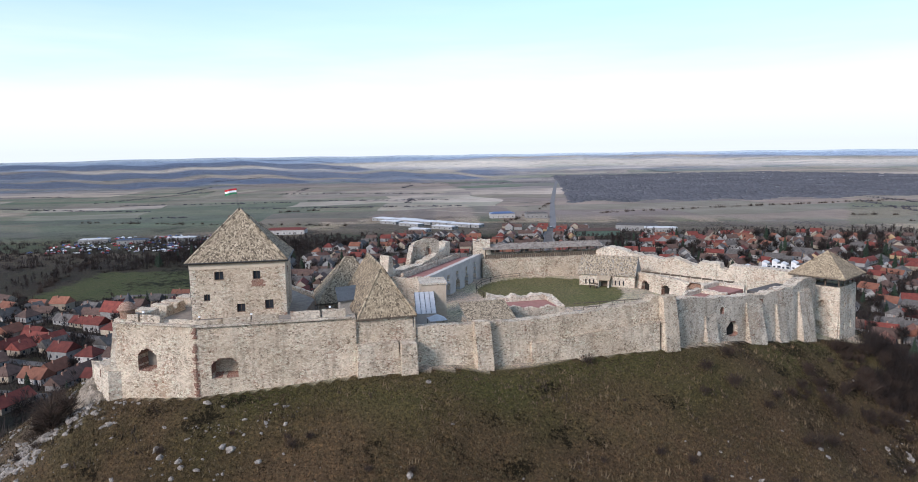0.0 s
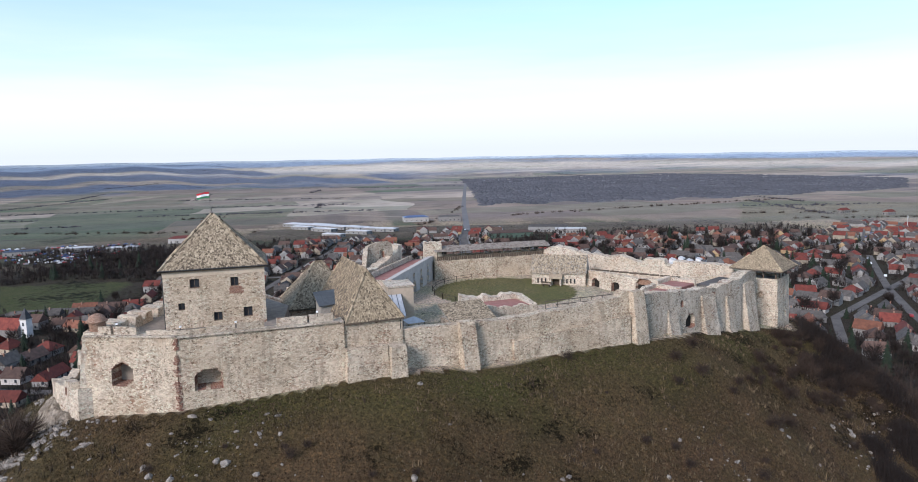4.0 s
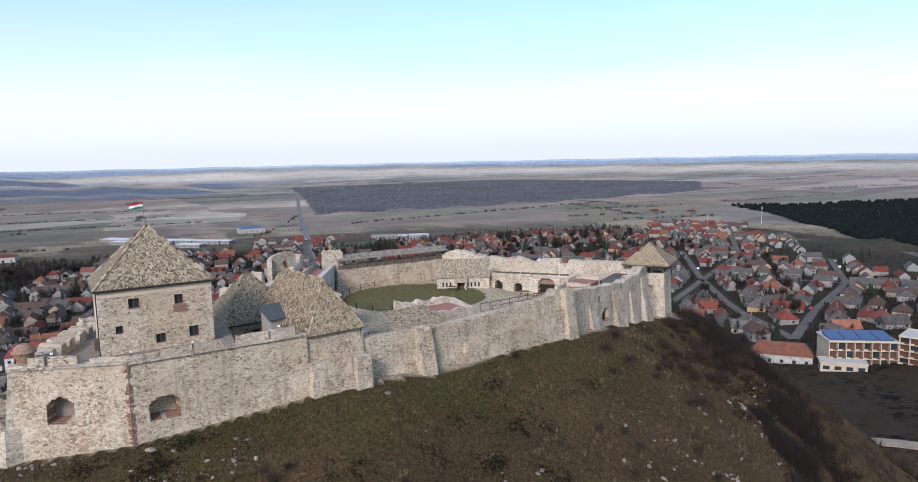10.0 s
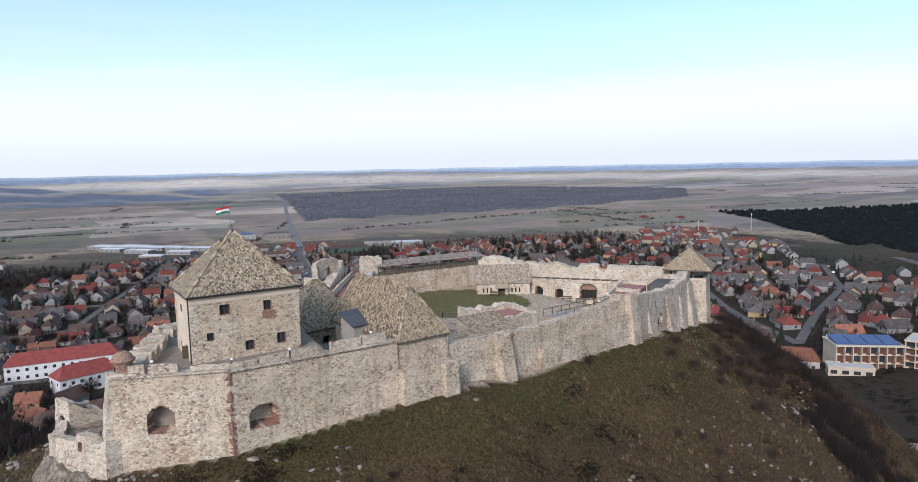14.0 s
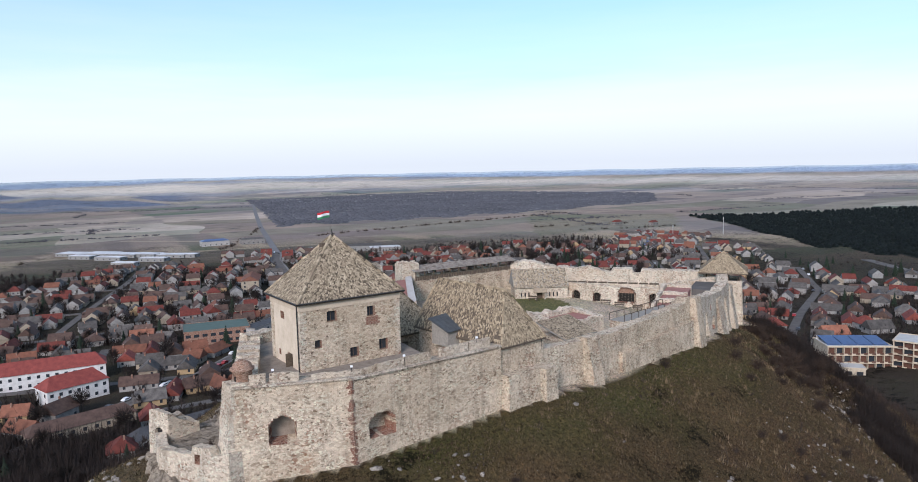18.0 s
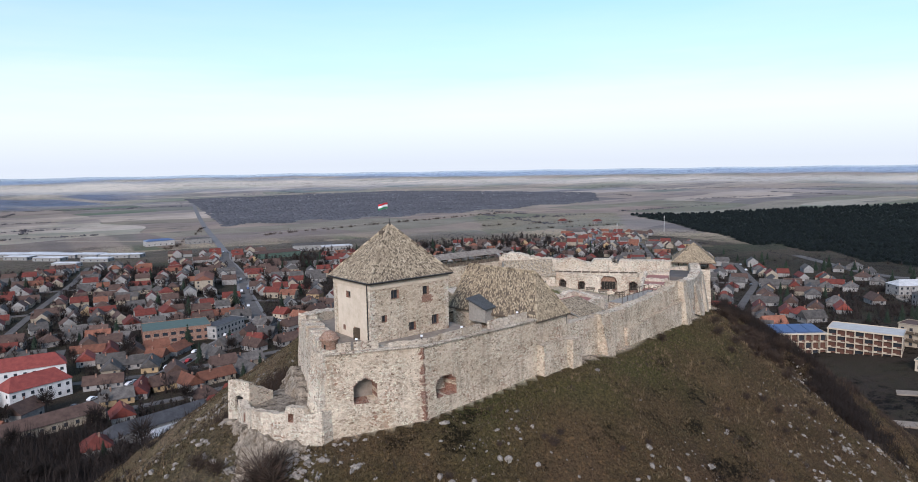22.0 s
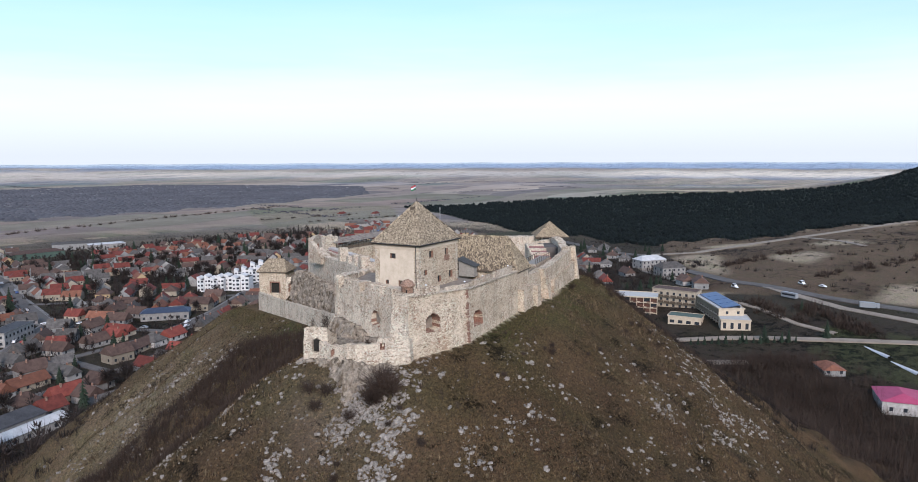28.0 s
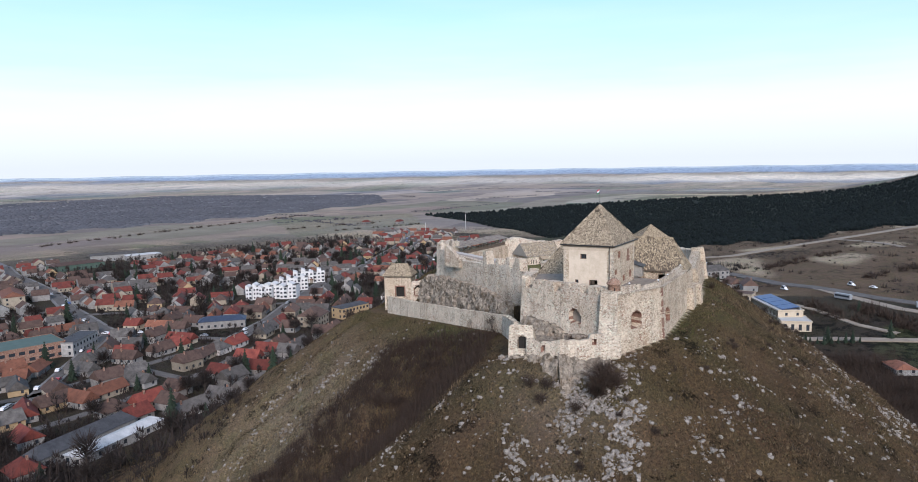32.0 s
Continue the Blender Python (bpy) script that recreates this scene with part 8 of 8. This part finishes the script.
def stair_block():
    t = thing("stair_tower", Matrix.Translation((-6.4, 96.4, 78.8)) @ Matrix.Rotation(radians(8), 4, "Z"), "narrow rendered stair tower with a pale glazed lean-to", "tower")
    part("wall", MB().box(0, 0, 0, 3.6, 4.5, 7.2), plaster_cream, t)
    part("coping", MB().box(-0.15, -0.15, 7.2, 3.75, 4.65, 7.4), stone_pale, t)
    part("window", MB().box(1.2, -0.05, 4.2, 2.0, 0.05, 5.4), glass_dark, t)
    gl = [(-1.0, -3.6, 3.9), (1.8, -3.6, 3.9), (1.8, 0, 6.2), (-1.0, 0, 6.2)]
    part("glazed_roof", MB().add(gl + [(x, y, z - 0.1) for x, y, z in gl], ((0, 1, 2, 3), (7, 6, 5, 4), (4, 5, 1, 0), (5, 6, 2, 1), (7, 4, 0, 3))), canvas_pale, t, "pale blue glazed lean-to roof")
    for i in range(5):
        part("glazing_bar", MB().beam((-1.0 + 0.7 * i, -3.6, 3.95), (-1.0 + 0.7 * i, 0, 6.25), 0.04, 4), metal_grey, t)
    part("lower_wall", MB().box(-0.95, -3.5, 0, 1.75, 0, 3.9), plaster_grey, t)
    c = thing("canopy", Matrix.Translation((-4.4, 82.4, 82.9)) @ Matrix.Rotation(radians(16), 4, "Z"), "small pale canopy tent behind the wall", "canopy")
    part("cover", MB().add([(0, 0, 1.3), (2.2, 0, 1.3), (2.2, 2.2, 1.3), (0, 2.2, 1.3), (1.1, 1.1, 1.9)], ((0, 1, 4), (1, 2, 4), (2, 3, 4), (3, 0, 4), (3, 2, 1, 0))), canvas_pale, c)
    for x, y in ((0.1, 0.1), (2.1, 0.1), (2.1, 2.1), (0.1, 2.1)):
        part("leg", MB().beam((x, y, -3.5), (x, y, 1.3), 0.04, 5), iron, c)


stair_block()


def fence_line(pts, label):
    t = thing("post_and_rail_fence", pose(0, 0, 0), label, "fence", "courtyard fences")
    P = [Vector(p) for p in pts]
    for a, b in zip(P, P[1:]):
        n = max(1, int((b - a).length / 2.2))
        for i in range(n + 1):
            q = a.lerp(b, i / n)
            z = lz(q.x, q.y)
            part("post", MB().box(q.x - 0.06, q.y - 0.06, z - 0.2, q.x + 0.06, q.y + 0.06, z + 1.05), wood_dark, t)
        for h in (0.5, 0.95):
            part("rail", MB().beam((a.x, a.y, lz(a.x, a.y) + h), (b.x, b.y, lz(b.x, b.y) + h), 0.045, 4), wood_dark, t)


ring = [(14.5 + 12.8 * math.cos(a), 118 + 12.8 * math.sin(a)) for a in np.linspace(1.9, 4.4, 10)]
fence_line(ring, "dark timber rail fence along the lawn")
fence_line([(6, 131.2), (22, 132.9)], "dark timber rail fence below the north wall")


def small_props():
    for i, (x, y) in enumerate(((36.0, 112.6), (34.0, 114.0), (38.5, 110.6), (22.5, 120.2))):
        t = thing("timber_bench", Matrix.Translation((x, y, lz(x, y))) @ Matrix.Rotation(radians(-44), 4, "Z"), "dark timber bench in the courtyard", "bench", "benches")
        part("seat", MB().box(-0.9, -0.22, 0.42, 0.9, 0.22, 0.48), wood_dark, t)
        for xx in (-0.7, 0.6):
            part("leg", MB().box(xx, -0.2, 0, xx + 0.1, 0.2, 0.42), wood_dark, t)
        part("backrest", MB().box(-0.9, 0.2, 0.6, 0.9, 0.25, 0.9), wood_dark, t)
    # near-black panels of five strips, standing for the shade in the arched openings
    P0, P1 = Vector((30.0, 121.3, 0)), Vector((42.6, 109.3, 0))
    d = (P1 - P0).normalized()
    n = Vector((d.y, -d.x, 0))
    for u, w, h in ((2.2, 1.2, 1.9), (6.0, 1.3, 1.6), (11.4, 2.8, 1.7), (16.2, 1.4, 1.8)):
        q = P0 + d * u - n * 0.72
        m = Matrix.Translation((q.x, q.y, 79.35)) @ Matrix.Rotation(math.atan2(d.y, d.x), 4, "Z")
        o = thing("plank_door", m, "dark panel for the shade in an arched opening", "door", "courtyard doors")
        for i in range(5):
            part("plank", MB().box(-w / 2 + w * i / 5 + 0.01, -0.04, 0, -w / 2 + w * (i + 1) / 5 - 0.01, 0.04, h), inside_shade, o)
        if w > 2:
            fan = [(1.45 * math.cos(a), 1.15 * math.sin(a)) for a in np.linspace(0, math.pi, 13)]
            part("lunette", MB().add([(x, -0.06, h + z) for x, z in fan] + [(x, 0.06, h + z) for x, z in fan], [tuple(range(12, -1, -1))] + [(i, i + 1, 14 + i, 13 + i) for i in range(12)]), brick_bright, o, "orange brick lunette over the opening")
    # a thin mast lamp and floodlights on the parapet
    for x, y, z in ((-33.2, 69.2, 88.8), (-27.0, 68.0, 88.5), (-22.0, 68.9, 88.5), (-14.2, 70.3, 88.8)):
        o = thing("floodlight", pose(x, y, z), "small white floodlight on the parapet", "lamp", "floodlights")
        part("stand", MB().beam((0, 0, -0.3), (0, 0, 0.12), 0.03, 5), iron, o)
        part("head", MB().box(-0.1, -0.08, 0.12, 0.1, 0.08, 0.28), flag_white, o)
    # brick strip on the bastion corner
    mb = MB()
    q = random.Random(3)
    for k, z in enumerate(np.arange(80.2, 87.7, 0.16)):
        w0, w1 = q.uniform(0.06, 0.42), q.uniform(0.06, 0.36)
        if q.random() < 0.36:
            continue
        off = 0.05 * (88 - z)
        a = Vector((-27.3, 67.35 - off, 0))
        d0, d1 = Vector((-0.9755, 0.2198, 0)), Vector((0.981, 0.1937, 0))
        out = Vector((0, -1, 0))
        pts = [a + d0 * w0 + out * 0.10, a + out * 0.14, a + d1 * w1 + out * 0.10, a + d1 * w1 - out * 0.3, a + d0 * w0 - out * 0.3]
        mb.add([(p.x, p.y, z) for p in pts] + [(p.x, p.y, z + 0.13) for p in pts], ((0, 1, 6, 5), (1, 2, 7, 6), (5, 6, 7, 8, 9), (4, 3, 2, 1, 0), (2, 3, 8, 7), (4, 0, 5, 9)))
    solo("brick_quoin", mb, brick_red, "weathered red brick quoin on the bastion corner", "brickwork", kind="stuff")


small_props()

# ---- hillside ----


def rock_mesh(seed, flat=0.6):
    """An angular block of broken limestone."""
    q = random.Random(seed)
    bm = bmesh.new()
    sx, sy, sz = q.uniform(0.7, 1.2), q.uniform(0.4, 0.8), q.uniform(0.4, 0.8) * flat
    vs = []
    for i in range(15):
        p = Vector((q.gauss(0, 1), q.gauss(0, 1), q.gauss(0, 1))).normalized() * q.uniform(0.75, 1.15)
        vs.append(bm.verts.new((p.x * sx, p.y * sy, p.z * sz + 0.2 * flat * p.x)))
    bmesh.ops.convex_hull(bm, input=vs)
    bmesh.ops.delete(bm, geom=[v for v in bm.verts if not v.link_faces], context="VERTS")
    me = bpy.data.meshes.new("limestone_outcrop")
    bm.to_mesh(me)
    bm.free()
    me.materials.append(lime_rock)
    return me


rocks = [rock_mesh(i, 0.7 + 0.1 * (i % 5)) for i in range(18)]
rq = random.Random(11)


def rock_at(x, y, s, big=1.0):
    ob = new("limestone_outcrop", rq.choice(rocks))
    z = lz(x, y)
    ob.matrix_world = Matrix.Translation((x, y, z - 0.12 * s)) @ Euler((rq.uniform(-0.3, 0.3), rq.uniform(-0.3, 0.3), 0.5 + rq.gauss(0, 0.5))).to_matrix().to_4x4() @ Matrix.Diagonal((s * 1.3, s * 0.55, s * 0.8 * big, 1))
    return tagged(ob, "white limestone outcrop on the hillside", "rock", "limestone outcrops")


def bunched(x, y):
    """Whether bare rock breaks through at a spot: bands of strata that run across the slope."""
    return nz3(x * 1.0 + 0.4 * y, y, 2.0, 0.22) + 0.5 * nz3(x, y, 7.0, 0.6) > 0.24


for cx, cy, sx, sy, n, s0, s1 in ((-45.5, 65.5, 5.6, 5.5, 110, 0.25, 0.85), (-50, 73, 4.0, 5.5, 46, 0.25, 0.8), (-42.5, 72.5, 1.3, 4, 22, 0.5, 1.1), (-2, 43, 9, 3, 30, 0.2, 0.6), (20, 48, 10, 3, 40, 0.2, 0.75), (41, 59, 7, 3, 22, 0.2, 0.7), (-26, 54, 8, 4, 18, 0.15, 0.45), (-36, 64.6, 3, 0.8, 10, 0.3, 0.7)):
    k = 0
    while k < n:
        x, y = rq.gauss(cx, sx), rq.gauss(cy, sy)
        if outside(UPPER, np.array([x]), np.array([y]))[0] < 1.0 or not bunched(x, y):
            continue
        k += 1
        rock_at(x, y, lerp(s0, s1, rq.random() ** 2.5))


def small_rocks():
    mb = MB()
    q = random.Random(21)
    lowbm = bmesh.new()
    bmesh.ops.create_icosphere(lowbm, subdivisions=1, radius=1.0)
    base = [v.co.copy() for v in lowbm.verts]
    faces = [tuple(v.index for v in f.verts) for f in lowbm.faces]
    lowbm.free()
    spots = []
    for cx, cy, sx, sy, n in ((-47, 67, 4.5, 4.5, 820), (-51, 74, 5, 6, 520), (-2, 45, 13, 4, 520), (18, 51, 14, 4, 520), (44, 62, 12, 5, 380), (60, 82, 7, 7, 160), (-22, 55, 16, 6, 260), (-40, 62, 6, 5, 160), (-52, 84, 5, 5, 120), (-34, 133, 7, 12, 900), (-46, 138, 11, 12, 700), (-46, 72, 8, 11, 620), (-54, 79, 6, 8, 500), (-30, 54, 12, 6, 300), (-10, 60, 26, 5, 90)):
        for i in range(3 * n):
            x, y = q.gauss(cx, sx), q.gauss(cy, sy)
            if q.random() < 0.07 or bunched(x, y):
                spots.append((x, y))
    xs, ys = np.array([p[0] for p in spots]), np.array([p[1] for p in spots])
    zs, dd = land_z(xs, ys), outside(UPPER, xs, ys)
    for x, y, z, d in zip(xs, ys, zs, dd):
        if d < 0.8:
            continue
        s = 0.05 + 0.36 * q.random() ** 3.2
        m = Matrix.Translation((x, y, z)) @ Euler((q.uniform(-.5, .5), q.uniform(-.5, .5), q.uniform(0, 6.3))).to_matrix().to_4x4() @ Matrix.Diagonal((s * q.uniform(0.8, 1.6), s, s * q.uniform(0.5, 0.9), 1))
        mb.add([m @ (v * q.uniform(0.75, 1.2)) for v in base], faces)
    solo("loose_stones", mb, lime_rock, "scattered small white stones in the grass", "stones", kind="stuff")


small_rocks()


def bare_bush(seed, h, r):
    mb = MB()
    q = random.Random(seed)
    for i in range(9):
        a = q.uniform(0, 6.28)
        mb.beam((0.1 * math.cos(a), 0.1 * math.sin(a), -0.2), (r * 0.5 * math.cos(a), r * 0.5 * math.sin(a), h * 0.6), 0.035, 4, r2=0.012)
    twigs(mb, 420, r, h * 0.52, h * 0.55, 0.035, h * 0.45, seed)
    return mb.mesh("bare_bush", twig_brown)


bushes = [bare_bush(300 + i, 1.7 + 0.4 * i, 1.2 + 0.25 * i) for i in range(4)]
for cx, cy, sx, sy, n, s0, s1 in ((-42.6, 68.2, 0.9, 0.9, 7, 1.0, 1.6), (-45.5, 73.5, 1.3, 1.3, 3, 0.5, 0.8), (-48, 66, 3, 3, 4, 0.4, 0.7), (-37.4, 76.2, 0.5, 2.2, 6, 0.3, 0.5), (-22.5, 97.5, 1.2, 3.0, 14, 0.8, 1.3), (-14, 116, 1.2, 8, 12, 0.5, 0.9), (34, 78, 5, 3, 12, 0.4, 0.8), (50, 86, 5, 4, 26, 0.4, 0.9), (-24, 60, 9, 2, 9, 0.25, 0.5), (20, 64, 10, 4, 14, 0.25, 0.6),
                                  (60, 95, 5, 5, 44, 0.6, 1.1), (-36, 104, 5, 4, 24, 0.7, 1.2)):
    for i in range(n):
        x, y = rq.gauss(cx, sx), rq.gauss(cy, sy)
        if cx != -37.4 and outside(UPPER, np.array([x]), np.array([y]))[0] < 0.9:
            continue
        ob = new("bare_bush", rq.choice(bushes))
        s = rq.uniform(s0, s1)
        ob.matrix_world = Matrix.Translation((x, y, 80.9 if cx == -37.4 else lz(x, y))) @ Matrix.Rotation(rq.uniform(0, 6.28), 4, "Z") @ Matrix.Diagonal((s, s, s, 1))
        tagged(ob, "leafless brown bush on the slope", "bush", "bushes on the hill")
straw = simple("dry_straw", (0.10, 0.068, 0.036), (0.25, 0.175, 0.10), 1.2, 0.95)
heath = simple("dark_heath", (0.022, 0.015, 0.011), (0.06, 0.042, 0.028), 1.2, 0.95)
for nm, mt, cut, n, size, lab in (("straw_tufts", straw, 0.02, 3600, 0.42, "pale tufts of dry grass on the slope"), ("heath_tufts", heath, 0.10, 3000, 0.55, "dark low heath in patches on the slope")):
    g = np.random.RandomState(len(nm))
    xs, ys = g.uniform(-85, 72, 40000), g.uniform(28, 150, 40000)
    d = np.minimum(outside(UPPER, xs, ys), outside(LOWER, xs, ys))
    ok = (d > 1.5) & (d < 62) & ((ys < 100) | (xs < -14))
    spots = [(x, y, rq.uniform(0.5, 1.5)) for x, y in zip(xs[ok], ys[ok]) if nz3(x, y, 12 if nm == "straw_tufts" else 17, 0.09) + 0.6 * nz3(x, y, 3, 0.35) > cut][:n]
    brush_field(nm, spots, lab, 12, size, mat=mt, thick=0.06, spread=2.0)
GULLY = np.array([(-29, 97), (-27, 112), (-29, 121), (-36, 124), (-47, 128), (-66, 132), (-84, 132), (-78, 112), (-60, 100), (-51, 91), (-41, 91)], float)
spots = []
while len(spots) < 2600:
    x, y = rq.uniform(-86, -26), rq.uniform(88, 134)
    if outside(GULLY, np.array([x]), np.array([y]))[0] <= rq.random() * 3 and nz3(x, y, 0, 0.15) > -0.35:
        spots.append((x, y, rq.uniform(0.5, 1.2)))
brush_field("gully_thicket", spots, "dense bare thicket in the gully", 38, 1.9, mat=twig_brown, thick=0.035)
# brown brush down the spur below the corner tower
spots = []
while len(spots) < 2300:
    u = rq.random()
    x, y = np.interp(u, (0, 0.25, 0.5, 1), (62, 65, 62, 58)) + rq.gauss(0, 4.5), np.interp(u, (0, 0.25, 0.5, 1), (106, 96, 87, 70)) + rq.gauss(0, 3)
    if outside(UPPER, np.array([x]), np.array([y]))[0] > 1.5 and nz3(x, y, 4, 0.16) > 0.2 - 0.9 * max(0, 0.45 - u):
        spots.append((x, y, rq.uniform(0.5, 1.2)))
brush_field("east_thicket", spots, "dark bare thicket below the corner tower", 40, 1.9, thick=0.04, spread=1.6)
spots = []
while len(spots) < 420:
    x, y = rq.gauss(90, 13), rq.gauss(98, 16)
    if outside(UPPER, np.array([x]), np.array([y]))[0] > 12 and nz3(x, y, 6, 0.11) > 0.05:
        spots.append((x, y, rq.uniform(0.5, 1.2)))
brush_field("lower_thicket", spots, "dark bare thicket on the eastern slope", 30, 2.0, mat=twig_brown, thick=0.045)
spots = []
while len(spots) < 450:
    u = rq.random()
    x, y = lerp(70, 150, u) + rq.gauss(0, 10), lerp(76, 60, u) + rq.gauss(0, 10)
    if nz3(x, y, 6, 0.09) > -0.05:
        spots.append((x, y, rq.uniform(0.5, 1.2)))
brush_field("slope_scrub", spots, "bare scrub on the lower slope", 22, 2.0, thick=0.08)
spots = []
while len(spots) < 900:
    u = rq.random()
    x, y = lerp(-40, -110, u) + rq.gauss(0, 12), lerp(170, 190, u) + rq.gauss(0, 16)
    if nz3(x, y, 8, 0.07) > -0.1:
        spots.append((x, y, rq.uniform(0.5, 1.2)))
brush_field("west_foot_scrub", spots, "bare scrub at the western foot of the hill", 22, 2.0, thick=0.08)


def dry_grass():
    g = np.random.RandomState(4)
    n = 620000
    d_lim = 90
    x, y = g.uniform(-115, 120, n), g.uniform(5, 180, n)
    d = np.minimum(outside(UPPER, x, y), outside(LOWER, x, y))
    k = (d > 0.6) & (d < d_lim) & (x < 90) & (g.uniform(0, 1, n) < np.clip(1.15 - d / 80, 0.15, 1)) & (np.sin(x * 0.35 + 1.4 * np.sin(y * 0.22)) * np.sin(y * 0.41) > g.uniform(-1.3, 0.5, n))
    x, y, d = x[k], y[k], d[k]
    z = land_z(x, y)
    n = len(x)
    verts, faces = np.zeros((n, 9, 3)), np.arange(n * 9).reshape(-1, 3)
    for b in range(3):
        a = g.uniform(0, 6.28, n)
        h = g.uniform(0.08, 0.30, n)
        w = g.uniform(0.02, 0.06, n)
        lx, ly = g.normal(0, 0.14, n), g.normal(0, 0.14, n)
        ox, oy = x + g.normal(0, 0.12, n), y + g.normal(0, 0.12, n)
        verts[:, 3 * b] = np.stack([ox - np.cos(a) * w, oy - np.sin(a) * w, z - 0.05], -1)
        verts[:, 3 * b + 1] = np.stack([ox + np.cos(a) * w, oy + np.sin(a) * w, z - 0.05], -1)
        verts[:, 3 * b + 2] = np.stack([ox + lx, oy + ly, z + h], -1)
    me = bpy.data.meshes.new("dry_grass")
    me.from_pydata(verts.reshape(-1, 3).tolist(), [], faces.tolist())
    m = Mat("dry_grass_blade", 0.95, 0, 0.1)
    m.color(m.mix(m.ramp(m.noise(0.12, 4, 0.6), ((0.4, 0.0), (0.65, 1.0))), m.ramp(m.island(), ((0.0, (0.025, 0.016, 0.010)), (0.6, (0.085, 0.055, 0.032)), (0.9, (0.15, 0.103, 0.06)), (1.0, (0.22, 0.16, 0.10)))),
                  m.ramp(m.island(), ((0.0, (0.022, 0.018, 0.010)), (0.6, (0.072, 0.058, 0.028)), (0.9, (0.12, 0.096, 0.048)), (1.0, (0.18, 0.145, 0.078))))))
    me.materials.append(m.m)
    tagged(new("dry_grass", me), "dry brown winter grass on the hillside", "grass", kind="stuff")


dry_grass()
